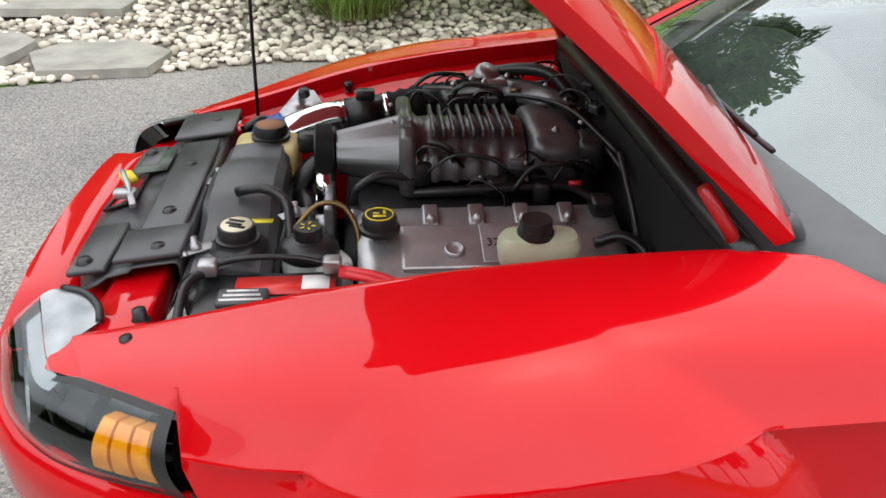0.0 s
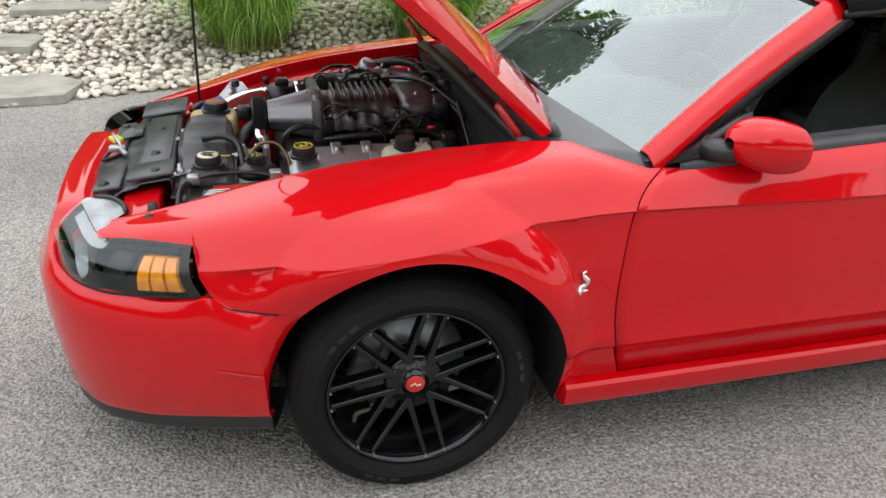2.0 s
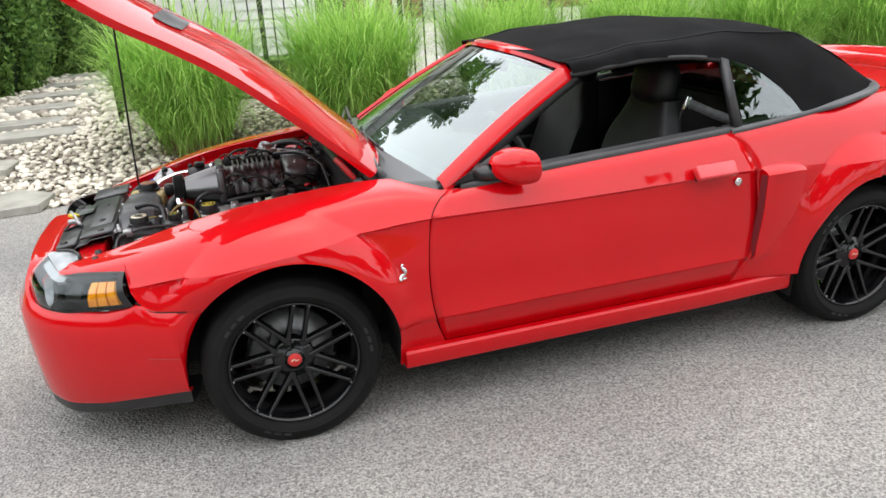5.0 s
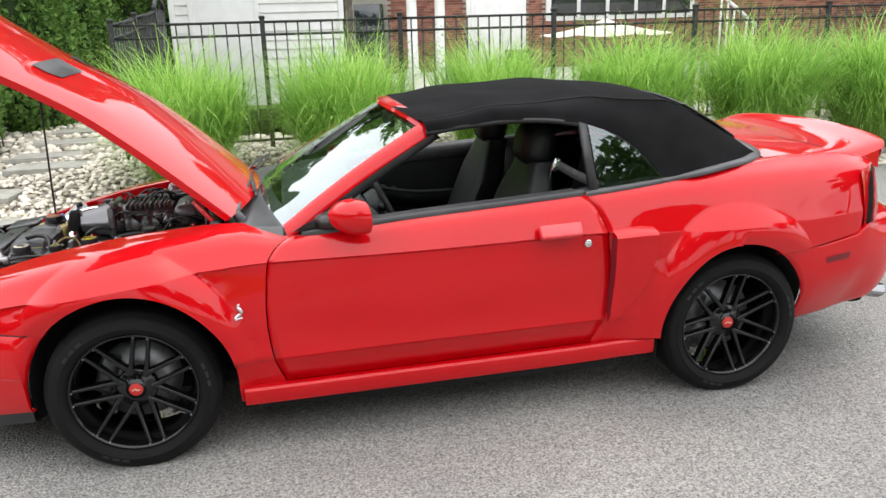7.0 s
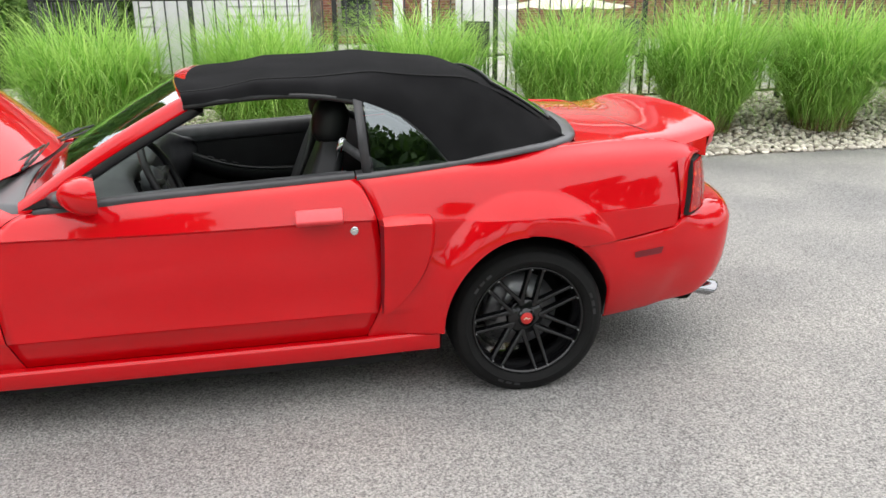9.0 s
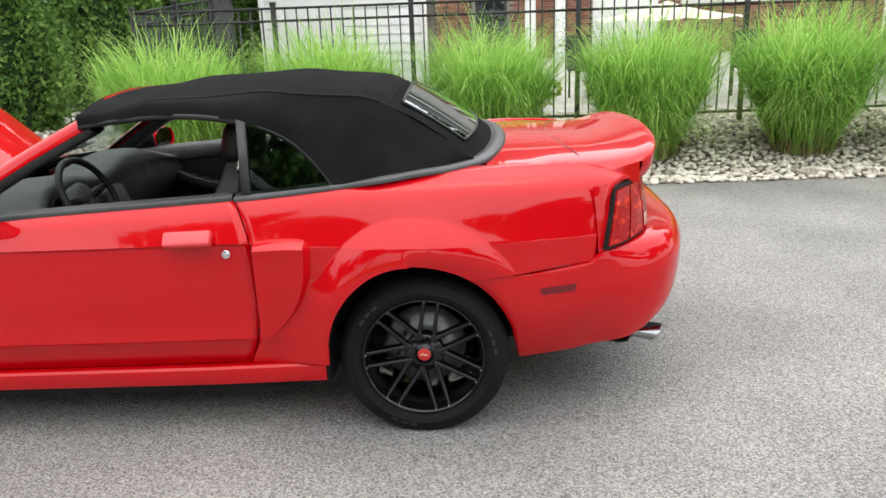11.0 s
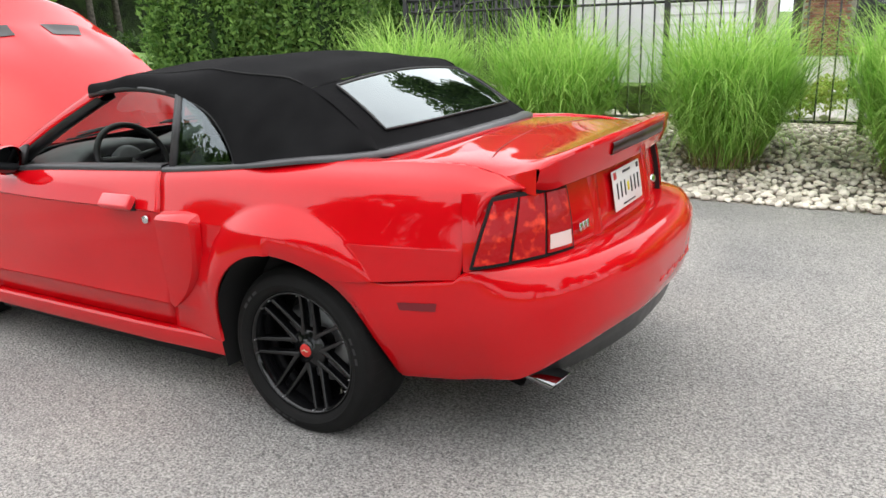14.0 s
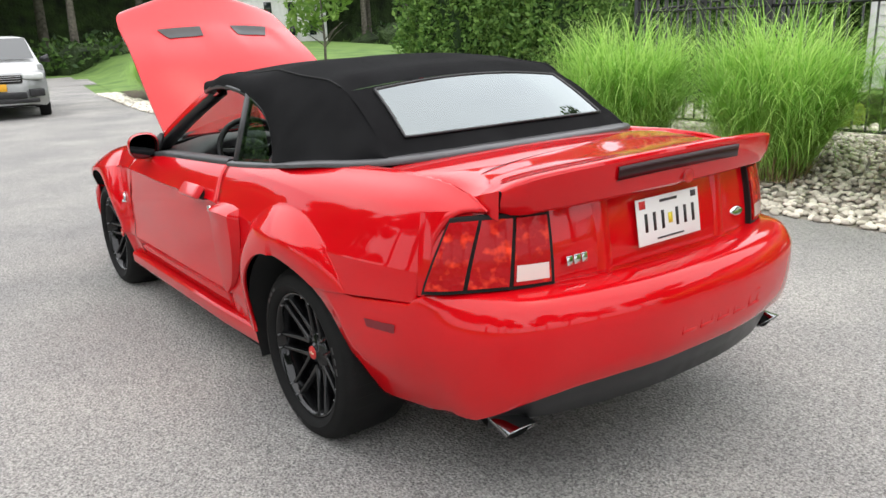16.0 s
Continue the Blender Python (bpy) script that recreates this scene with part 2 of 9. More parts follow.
def tube(bm, pts, r, seg=8, caps=True):
    pts = [V(p) for p in pts]
    rr = r if isinstance(r, (list, tuple)) else [r] * len(pts)
    u = frame_of(pts[1] - pts[0])[0]
    rings = []
    for i, p in enumerate(pts):
        d = (pts[min(i + 1, len(pts) - 1)] - pts[max(i - 1, 0)]).normalized()
        u = (u - d * u.dot(d)).normalized()
        w = d.cross(u)
        rings.append([bm.verts.new(p + (u * math.cos(a) + w * math.sin(a)) * rr[i]) for a in (2 * math.pi * k / seg for k in range(seg))])
    for a, b in zip(rings, rings[1:]):
        for k in range(seg):
            bm.faces.new((a[k], a[(k + 1) % seg], b[(k + 1) % seg], b[k]))
    if caps:
        bm.faces.new(rings[0][::-1])
        bm.faces.new(rings[-1])
    return bm


def lathe(bm, profile, at, axis=(0, 0, 1), seg=32):
    """Turns (radius, height) pairs round an axis."""
    u, w, d = frame_of(axis)
    at = V(at)
    rings = []
    for r, h in profile:
        if r < 1e-5:
            rings.append([bm.verts.new(at + d * h)])
        else:
            rings.append([bm.verts.new(at + d * h + (u * math.cos(a) + w * math.sin(a)) * r) for a in (2 * math.pi * k / seg for k in range(seg))])
    for a, b in zip(rings, rings[1:]):
        for k in range(seg):
            j = (k + 1) % seg
            if len(a) == 1 and len(b) == 1:
                continue
            if len(a) == 1:
                bm.faces.new((a[0], b[j], b[k]))
            elif len(b) == 1:
                bm.faces.new((a[k], a[j], b[0]))
            else:
                bm.faces.new((a[k], a[j], b[j], b[k]))
    return bm


def plate(bm, outline, thick, bevel=0.0):
    """A flat slab: the outline (3D points, in a plane) pushed along -normal by thick."""
    pts = [V(p) for p in outline]
    nrm = V((0, 0, 0))
    for a, b in zip(pts, pts[1:] + pts[:1]):
        nrm += a.cross(b)
    nrm.normalize()
    top = [bm.verts.new(p) for p in pts]
    bot = [bm.verts.new(p - nrm * thick) for p in pts]
    faces = [bm.faces.new(top), bm.faces.new(bot[::-1])]
    n = len(pts)
    for k in range(n):
        faces.append(bm.faces.new((top[k], bot[k], bot[(k + 1) % n], top[(k + 1) % n])))
    if bevel:
        es = list({e for e in faces[0].edges})
        bmesh.ops.bevel(bm, geom=es, offset=bevel, segments=2, affect="EDGES", profile=0.5)
    return bm


def B():
    return bmesh.new()

# ---- the car: x runs to its tail, its left side is at negative y ----
car = thing("convertible_car", (1.3, 0, 0), "glossy red convertible with black canvas top and raised bonnet", "car")
# the car's middle plane lies a little off the axis
car.matrix_world = Matrix.Translation((1.3, 0.055, 0)) @ Matrix.Diagonal((1, 1.062, 1, 1))

SX = [-0.80, -0.60, -0.45, -0.25, 0.0, 0.25, 0.45, 0.62, 1.06, 1.5, 1.9, 2.2, 2.57, 2.85, 3.05, 3.25, 3.42]
SEC = [
    ((0.20, 0.57), (0.30, 0.59), (0.42, 0.605), (0.55, 0.61), (0.64, 0.60), (0.695, 0.56), (0.712, 0.50)),
    ((0.20, 0.70), (0.30, 0.715), (0.42, 0.728), (0.57, 0.73), (0.66, 0.705), (0.735, 0.645), (0.754, 0.525)),
    ((0.20, 0.79), (0.30, 0.805), (0.42, 0.815), (0.58, 0.812), (0.70, 0.785), (0.775, 0.70), (0.796, 0.535)),
    ((0.21, 0.845), (0.30, 0.855), (0.42, 0.858), (0.60, 0.856), (0.73, 0.836), (0.822, 0.74), (0.846, 0.56)),
    ((0.21, 0.855), (0.30, 0.865), (0.42, 0.868), (0.62, 0.864), (0.76, 0.845), (0.86, 0.75), (0.885, 0.575)),
    ((0.21, 0.86), (0.30, 0.870), (0.42, 0.872), (0.61, 0.868), (0.79, 0.850), (0.887, 0.76), (0.908, 0.59)),
    ((0.215, 0.86), (0.30, 0.868), (0.42, 0.87), (0.60, 0.87), (0.81, 0.862), (0.90, 0.77), (0.922, 0.63)),
    ((0.22, 0.86), (0.30, 0.868), (0.42, 0.87), (0.60, 0.87), (0.815, 0.868), (0.868, 0.83), (0.892, 0.79)),
    ((0.225, 0.86), (0.305, 0.87), (0.43, 0.875), (0.60, 0.88), (0.815, 0.883), (0.89, 0.845), (0.928, 0.805)),
    ((0.23, 0.86), (0.31, 0.87), (0.435, 0.878), (0.60, 0.885), (0.82, 0.888), (0.91, 0.845), (0.952, 0.80)),
    ((0.235, 0.86), (0.315, 0.87), (0.44, 0.878), (0.60, 0.885), (0.825, 0.888), (0.928, 0.835), (0.974, 0.79)),
    ((0.24, 0.855), (0.32, 0.868), (0.44, 0.878), (0.62, 0.887), (0.80, 0.884), (0.945, 0.825), (0.998, 0.775)),
    ((0.24, 0.87), (0.32, 0.882), (0.44, 0.89), (0.62, 0.895), (0.80, 0.886), (0.965, 0.81), (1.03, 0.725)),
    ((0.25, 0.85), (0.32, 0.862), (0.44, 0.872), (0.62, 0.876), (0.79, 0.862), (0.975, 0.785), (1.042, 0.672)),
    ((0.27, 0.82), (0.33, 0.83), (0.45, 0.84), (0.62, 0.842), (0.79, 0.832), (0.970, 0.770), (1.046, 0.645)),
    ((0.29, 0.78), (0.34, 0.79), (0.46, 0.795), (0.62, 0.796), (0.79, 0.785), (0.965, 0.735), (1.040, 0.638)),
    ((0.31, 0.72), (0.34, 0.73), (0.46, 0.74), (0.62, 0.735), (0.78, 0.722), (0.935, 0.685), (0.972, 0.647)),
]
FLAT = [tuple(v for p in s for v in p) for s in SEC]
ARCH_F, ARCH_R = (0.008, 0.335, 0.392, 0.392), (2.533, 0.33, 0.330, 0.405)  # x, z, radius ahead, radius behind
ARCH_TALL = 1.03, 1.21
RROWS = [0, 0.5, 1.0, 1.03, 1.5, 1.93, 2.0, 2.4, 2.8, 3.2, 3.6, 3.95, 4.0, 4.2, 4.4, 4.6, 4.8, 5.0, 5.2, 5.4, 5.6, 5.8, 6.0]
FINE = sorted(RROWS + [a + (b - a) * q / 4 for a, b in zip(RROWS, RROWS[1:]) if b - a > 0.1 for q in (1, 2, 3)])


def flare(x, z):
    """How far the wheel arch's lip stands out."""
    out = 0.0
    for (cx, cz, r, rb), tall, high in zip((ARCH_F, ARCH_R), ARCH_TALL, (0.058, 0.050)):
        d = math.hypot((x - cx) * (1 if x < cx else r / rb), (z - cz) / (tall if z > cz else 1))
        up = max(z - cz, 0.0) / max(math.hypot(x - cx, z - cz), 0.01)
        wide = 0.045 + 0.095 * up
        rise = 1 - min(max((d - r) / wide, 0.0), 1.0)
        full = 1 - (1 - rise) ** 2.2
        full *= step(0.0, 0.04, rise)
        fade = 0.30 + 0.70 * step(0.32, 0.66, z)
        if cx < 1 and x < cx:
            fade = step(0.56, 0.74, z)
        elif cx > 1 and x > cx:
            fade = step(0.60, 0.80, z)
        out = max(out, high * full * fade)
    return out


ROW_LOW, ROW_TOP = [0, 1, 2, 3, 4], [4, 5, 6]
# the sections faired along the car
FAIR_X = np.linspace(-1.0, 3.7, 471)
_raw = np.array([hermite(min(max(x, SX[0]), SX[-1]), SX, FLAT) for x in FAIR_X])
_ker = np.exp(-0.5 * (np.arange(-30, 31) * 0.01 / 0.07) ** 2)
_ker /= _ker.sum()
FAIR = np.stack([np.convolve(np.pad(_raw[:, c], 30, mode="edge"), _ker, mode="valid") for c in range(_raw.shape[1])], axis=1)
_keep = np.maximum(np.clip((-0.62 - FAIR_X) / 0.12, 0, 1), np.clip((FAIR_X - 3.25) / 0.12, 0, 1))
_keep = np.maximum(_keep, np.exp(-(((FAIR_X - 0.54) / 0.12) ** 4)))[:, None]
FAIR = FAIR * (1 - _keep) + _raw * _keep


def section(x):
    i = min(max((x + 1.0) / 0.01, 0.0), 469.999)
    k = int(i)
    return FAIR[k] + (FAIR[k + 1] - FAIR[k]) * (i - k)


def skin(x, r):
    """A point (x, half width, z) of the side at station x, row r (0 sill to 6 top edge)."""
    f = section(x)
    zs, ys = f[0::2].tolist(), f[1::2].tolist()
    if r <= 4:
        z, y = hermite(r, ROW_LOW, list(zs[:5])), hermite(r, ROW_LOW, list(ys[:5]))
    else:
        z, y = hermite(r, ROW_TOP, list(zs[4:])), hermite(r, ROW_TOP, list(ys[4:]))
    mid = step(0.2, 0.45, x) * (1 - step(1.95, 2.15, x))
    mid4 = step(-0.53, -0.40, x) * (1 - step(1.95, 2.15, x))
    if r < 1.93:
        y -= mid * (0.004 + 0.026 * (1.93 - r))
    elif r < 2.4:
        y += 0.009 * mid * ((r - 1.93) / 0.07 if r < 2.0 else (2.4 - r) / 0.4)
    if 3.2 < r < 3.97:
        y -= 0.009 * mid4 * step(3.2, 3.95, r) * (1 - min(flare(x, z) / 0.012, 1.0))
    return V((x, y + flare(x, z), z))


def row_at(x, z):
    lo, hi = 0.0, 6.0
    for _ in range(24):
        m = (lo + hi) / 2
        if skin(x, m).z < z:
            lo = m
        else:
            hi = m
    return lo


def arch_low(x, arch):
    cx, cz, r, rb = arch
    d = (cx - x) / r if x < cx else (x - cx) / rb
    tall = ARCH_TALL[0] if arch is ARCH_F else ARCH_TALL[1]
    return cz + tall * r * math.sqrt(1 - d * d) if d <= 1 else 0.0


def side_panel(stations, low, left=None, right=None, top=None):
    """Rows of points over the stations; low(x) is the lower edge; left and right bend the ends by row."""
    rows = []
    x0, x1 = stations[0], stations[-1]
    for x in stations:
        r0 = row_at(x, low(x)) if low(x) > skin(x, 0).z else 0.0
        col = []
        for q in FINE:
            w = step(0.0, 2.2, r0)
            even = r0 + (6 - r0) * q / 6
            for knot in (5, 4):
                if r0 < knot - 0.03:
                    even = r0 + (knot - r0) * q / knot if q < knot else q
            r = (1 - w) * max(q, r0 + q * 1e-3) + w * even
            xx = x
            if left:
                xx += (left(r) - x0) * (1 - step(x0, x0 + 0.16, x))
            if right:
                xx += (right(r) - x1) * step(x1 - 0.10, x1, x)
            if top:
                r = r * top(xx) / 6.0
            col.append(skin(xx, r))
        rows.append(col)
    return rows


def both(build):
    """Calls build(sign) for the car's left (-1) and right (+1) sides."""
    for s in (-1, 1):
        build(s)


def mirrored(rows, s):
    return [[V((p.x, p.y * s, p.z)) for p in r] for r in rows]


def arch_stations(arch):
    cx, _, r, rb = arch
    arc = [math.cos(math.pi * k / 90) for k in range(91)]
    return [cx - r * 1.0015] + [cx - (r if a > 0 else rb) * a for a in arc] + [cx + rb * 1.0015]


def door_front(r):
    return hermite(r, [0, 1, 2, 3, 4, 5, 6], [0.60, 0.585, 0.545, 0.53, 0.552, 0.60, 0.648])


def door_rear(r):
    return hermite(r, [0, 1, 2, 3, 4, 5, 6], [1.86, 1.885, 1.935, 1.96, 1.942, 1.90, 1.868])


# fender
_top_lamp = [(-0.775, 0.704), (-0.70, 0.713), (-0.62, 0.721), (-0.55, 0.727), (-0.533, 0.728), (-0.52, 0.640), (-0.50, 0.627), (-0.462, 0.603), (-0.33, 0.600)]


def fender_low(x):
    if x < -0.36:
        return line(x, _top_lamp)
    return max(arch_low(x, ARCH_F), 0.335 if x > 0 else 0.602)


_fs = [-0.775, -0.74, -0.70, -0.66, -0.62, -0.58, -0.55, -0.5335, -0.524, -0.50, -0.48, -0.462, -0.43, -0.40, -0.375] + [x for x in arch_stations(ARCH_F) if x > -0.36] + [0.42, 0.45, 0.48, 0.51, 0.53]
_fs = sorted(_fs)


def fender(s):
    bm = B()
    grid(bm, mirrored(side_panel(_fs, fender_low, right=lambda r: door_front(r) - 0.0028), s))
    # lower corner behind the wheel
    low = []
    for k in range(10):
        z = 0.225 + (0.3352 - 0.225) * k / 9
        a, b = 0.3985, door_front(row_at(0.5, z)) - 0.0028
        low.append([V((x, s * p.y, z)) for x in [a + (b - a) * j / 10 for j in range(11)] for p in [skin(x, row_at(x, z))]])
    grid(bm, low)
    # flange along the bonnet gap, folded down
    top = [skin(x, 6) for x in _fs if x < 0.47]
    grid(bm, [[V((p.x, p.y * s, p.z)) for p in top], [V((p.x, (p.y - 0.012) * s, p.z - 0.004)) for p in top], [V((p.x, (p.y - 0.016) * s, p.z - 0.05)) for p in top]])
    weld(bm)
    f = part("fender", bm, RED, car)
    # joint with the bumper cover, from the lamp to the arch
    sb = B()
    path = [(-0.512, 0.634), (-0.50, 0.627), (-0.48, 0.614), (-0.462, 0.603), (-0.43, 0.601), (-0.40, 0.601), (-0.37, 0.601), (-0.345, 0.601)]
    tube(sb, [V((x, s * (skin(x, row_at(x, z)).y + 0.001), z)) for x, z in path], 0.0022, 6)
    part("panel_joint", sb, SHADOW, f)


both(fender)

# doors
DOORS = {}


def door(s):
    bm = B()
    n = 40
    rows = []
    for k in range(n + 1):
        u = k / n
        col = []
        for q in RROWS:
            xm = 0.53 + (1.96 - 0.53) * u
            zl = 0.303 + 0.019 * u
            r0 = row_at(xm, zl)
            r = q if q > r0 else r0 + q * 1e-4
            a, b = door_front(r), door_rear(r)
            col.append(skin(a + 0.0015 + (b - a - 0.003) * u, r))
        rows.append(col)
    grid(bm, mirrored(rows, s))
    weld(bm)
    d = part("door", bm, RED, car, solid=0.012)
    DOORS[s] = d
    # pull handle, standing out; a near-black slab paints the recess's shade behind it
    hb = B()
    box(hb, (1.722, s * 0.912, 0.853), (0.180, 0.036, 0.060), Matrix.Rotation(radians(-1.2), 3, "Y") @ Matrix.Rotation(radians(s * 38), 3, "X"), 0.010, 4)
    part("door_handle", hb, HANDLE, d, "slightly faded red plastic pull handle")
    hb = B()
    box(hb, (1.722, s * 0.886, 0.838), (0.15, 0.012, 0.05), Matrix.Rotation(radians(-1.2), 3, "Y"), 0.004)
    part("handle_recess", hb, SHADOW, d)
    lb = B()
    lathe(lb, [(0, 0.004), (0.010, 0.004), (0.012, 0.0025), (0.016, 0.003), (0.017, -0.004)], (1.852, s * 0.8895, 0.785), (0, s, 0), 20)
    part("lock_cylinder", lb, CHROME, d)
    # black weather strip along the sill of the window
    bb = B()
    pts = [skin(0.69 + (1.868 - 0.69) * k / 24, 6) for k in range(25)]
    grid(bb, [[V((p.x, s * (p.y + dy), p.z + dz)) for p in pts] for dy, dz in ((0.006, -0.012), (0.007, 0.006), (0.0, 0.016), (-0.03, 0.018), (-0.05, 0.01), (-0.05, -0.02))])
    part("window_strip", bb, GREYTRIM, d)
    # inner trim: padded top rail, dark panel, armrest sweeping down from the front
    ib, tb = B(), B()
    rows, rail_rows = [], []
    for k in range(21):
        x = 0.66 + 1.18 * k / 20
        p = skin(x, 6)
        rail_rows.append([V((x, s * (p.y - dy), p.z + dz)) for dy, dz in ((0.03, 0.012), (0.06, 0.016), (0.085, 0.004), (0.098, -0.025), (0.10, -0.06), (0.092, -0.072), (0.08, -0.075))])
        rows.append([V((x, s * (p.y - 0.082), p.z - 0.07)), V((x, s * (p.y - 0.085), p.z - 0.16)), V((x, s * (p.y - 0.085), 0.55)), V((x, s * (p.y - 0.10), 0.36))])
    grid(ib, rows)
    part("door_panel", ib, LEATHER, d)
    grid(tb, rail_rows)
    part("door_top_trim", tb, DASHGREY, d)
    ab, eb = B(), B()
    arm_line = curve([(0.90, 0.0, 0.875), (0.96, 0.0, 0.845), (1.08, 0.0, 0.79), (1.24, 0.0, 0.735), (1.42, 0.0, 0.705), (1.66, 0.0, 0.70)], 24)
    arm_rows, edge = [], []
    for p in arm_line:
        y = skin(p.x, 6).y - 0.085
        reach = 0.018 + 0.05 * step(0.92, 1.15, p.x)
        arm_rows.append([V((p.x, s * (y - q * reach), p.z + h)) for q, h in ((-0.1, 0.0), (0.8, 0.004), (1.0, -0.006), (1.0, -0.045), (0.7, -0.075), (-0.1, -0.12))])
        edge.append(V((p.x, s * (y - reach), p.z + 0.002)))
    grid(ab, arm_rows)
    part("armrest", ab, LEATHER, d)
    y0 = skin(0.92, 6).y - 0.092
    edge = [V((1.62, s * (y0 + 0.0), 0.895)), V((1.3, s * y0, 0.893)), V((1.05, s * y0, 0.892)), V((0.92, s * y0, 0.888))] + edge
    tube(eb, edge, 0.006, 8)
    part("armrest_piping", eb, DASHGREY, d)
    for x in (1.16, 1.21, 1.28):
        kb = B()
        q = min(arm_line, key=lambda p: abs(p.x - x))
        box(kb, (q.x, s * (skin(q.x, 6).y - 0.122), q.z + 0.008), (0.032, 0.024, 0.012), Matrix.Rotation(radians(18), 3, "Y"), 0.003)
        part("window_switch", kb, GREYTRIM, d)


both(door)

# quarter panels
MOULD = mottled(material("moulding_grey", (0.06, 0.06, 0.063), 0.35), (0.045, 0.045, 0.048), (0.075, 0.075, 0.08), 12, 4, rough=(0.28, 0.42))
_qs = sorted([1.962, 1.99, 2.02, 2.05, 2.09, 2.12] + arch_stations(ARCH_R) + [2.95, 2.99, 3.03, 3.08, 3.13, 3.18, 3.22, 3.255, 3.28, 3.30])


def quarter_low(x):
    a = arch_low(x, ARCH_R)
    if x > ARCH_R[0]:
        return max(a, 0.658 + 0.034 * step(2.8, 3.25, x))
    return max(a, 0.318)


def tail_edge(r):
    return hermite(r, [0, 3, 4, 4.3, 5, 6], [3.228, 3.232, 3.262, 3.278, 3.322, 3.40])


def quarter(s):
    bm = B()
    grid(bm, mirrored(side_panel(_qs, quarter_low, left=lambda r: door_rear(r) + 0.003, right=tail_edge), s))
    weld(bm)
    q = part("quarter_panel", bm, RED, car, solid=0.012)
    # side air intake: a raised wedge, the shade in its leading slot painted dark red
    def P(x, z, out):
        f = skin(x, row_at(x, z))
        return V((x, s * (f.y + out), z))
    sb = B()
    up = [(1.962, 0.806), (2.02, 0.810), (2.09, 0.811), (2.150, 0.806), (2.168, 0.797)]
    lo = [(1.952, 0.43), (1.96, 0.432), (1.972, 0.435), (1.985, 0.44), (1.992, 0.445)]
    rows = []
    for k in range(15):
        v = k / 14
        row = []
        for (xa, za), (xb, zb), o in zip(up, lo, (0.050, 0.052, 0.050, 0.042, 0.0)):
            bulge = o * (1 - 0.72 * v) + 0.002
            x = xa + (xb - xa) * v ** 2.6
            z = za + (zb - za) * v
            row.append(P(x, z, bulge))
        rows.append([V((row[0].x, s * (abs(row[0].y) - 0.05), row[0].z))] + row)
    grid(sb, rows)
    grid(sb, [rows[0], [V((p.x, s * (abs(p.y) - 0.012), p.z + 0.011)) for p in rows[0]], [V((p.x - 0.002, s * (abs(p.y) - 0.062), p.z + 0.026)) for p in rows[0]]])
    weld(sb)
    part("intake_scoop", sb, RED, q, deg=30)
    db = B()
    for v0 in range(14):
        a, b = rows[v0], rows[v0 + 1]
        pa, pb = a[1], b[1]
        grid(db, [[V((pa.x - 0.012, s * (abs(pa.y) - 0.028), pa.z)), V((pa.x + 0.002, pa.y, pa.z))], [V((pb.x - 0.012, s * (abs(pb.y) - 0.028), pb.z)), V((pb.x + 0.002, pb.y, pb.z))]])
    part("intake_slot", db, DARKRED, q)
    # belt moulding round the folded top
    bb = B()
    way = [skin(1.875 + (2.30 - 1.875) * k / 9, 6) for k in range(10)]
    way = [(p.x, p.y, p.z) for p in way] + [(2.42, 0.768, 1.022), (2.58, 0.732, 1.038), (2.70, 0.685, 1.044), (2.80, 0.610, 1.050), (2.86, 0.50, 1.056), (2.915, 0.25, 1.064), (2.93, 0.0, 1.066)]
    way = curve(way, 50)
    rows = []
    for k, p in enumerate(way):
        t = (way[min(k + 1, 49)] - way[max(k - 1, 0)]).normalized()
        o = V((-t.y, t.x, 0)).normalized()
        if o.dot(V((0.4, 1, 0))) < 0:
            o = -o
        rows.append([p + o * d + V((0, 0, h)) for d, h in ((0.012, -0.010), (0.013, 0.0), (0.007, 0.007), (-0.02, 0.012), (-0.055, 0.014), (-0.06, -0.01))])
    grid(bb, [[V((p.x, s * p.y, p.z)) for p in r] for r in rows])
    part("belt_moulding", bb, MOULD, q)


both(quarter)


# sills
def rocker(s):
    bm = B()
    rows = []
    for k in range(40):
        x = 0.416 + (2.186 - 0.416) * k / 39
        zt = 0.298 + 0.022 * (x - 0.4) / 1.75
        zb = 0.222 + 0.016 * (x - 0.4) / 1.75
        yy = 0.870 - 0.012 * step(1.7, 2.15, x)
        rows.append([V((x, s * (yy - 0.03), zt)), V((x, s * (yy - 0.004), zt - 0.003)), V((x, s * (yy + 0.004), zt - 0.012)), V((x, s * (yy + 0.002), zb + 0.02)), V((x, s * (yy - 0.008), zb)), V((x, s * (yy - 0.12), zb - 0.01)), V((x, s * 0.6, 0.2))])
    grid(bm, rows)
    bm.faces.new([bm.verts.new(p) for p in rows[0]])
    bm.faces.new([bm.verts.new(p) for p in rows[-1][::-1]])
    weld(bm)
    part("rocker_panel", bm, RED, car, deg=25)


both(rocker)

def arch_column(arch, zs, side, front):
    """Points down the edge of a wheel arch at the heights zs."""
    cx, cz, r, rb = arch
    out = []
    for z in zs:
        tall = ARCH_TALL[0] if front else ARCH_TALL[1]
        w = math.sqrt(max(1 - ((z - cz) / (tall * r)) ** 2, 0.0)) if z > cz else 1.0
        x = cx - r * w if front else cx + rb * w + 0.3 * max(cz - z, 0)
        out.append(V((x, side * skin(x, row_at(x, z)).y, z)))
    return out


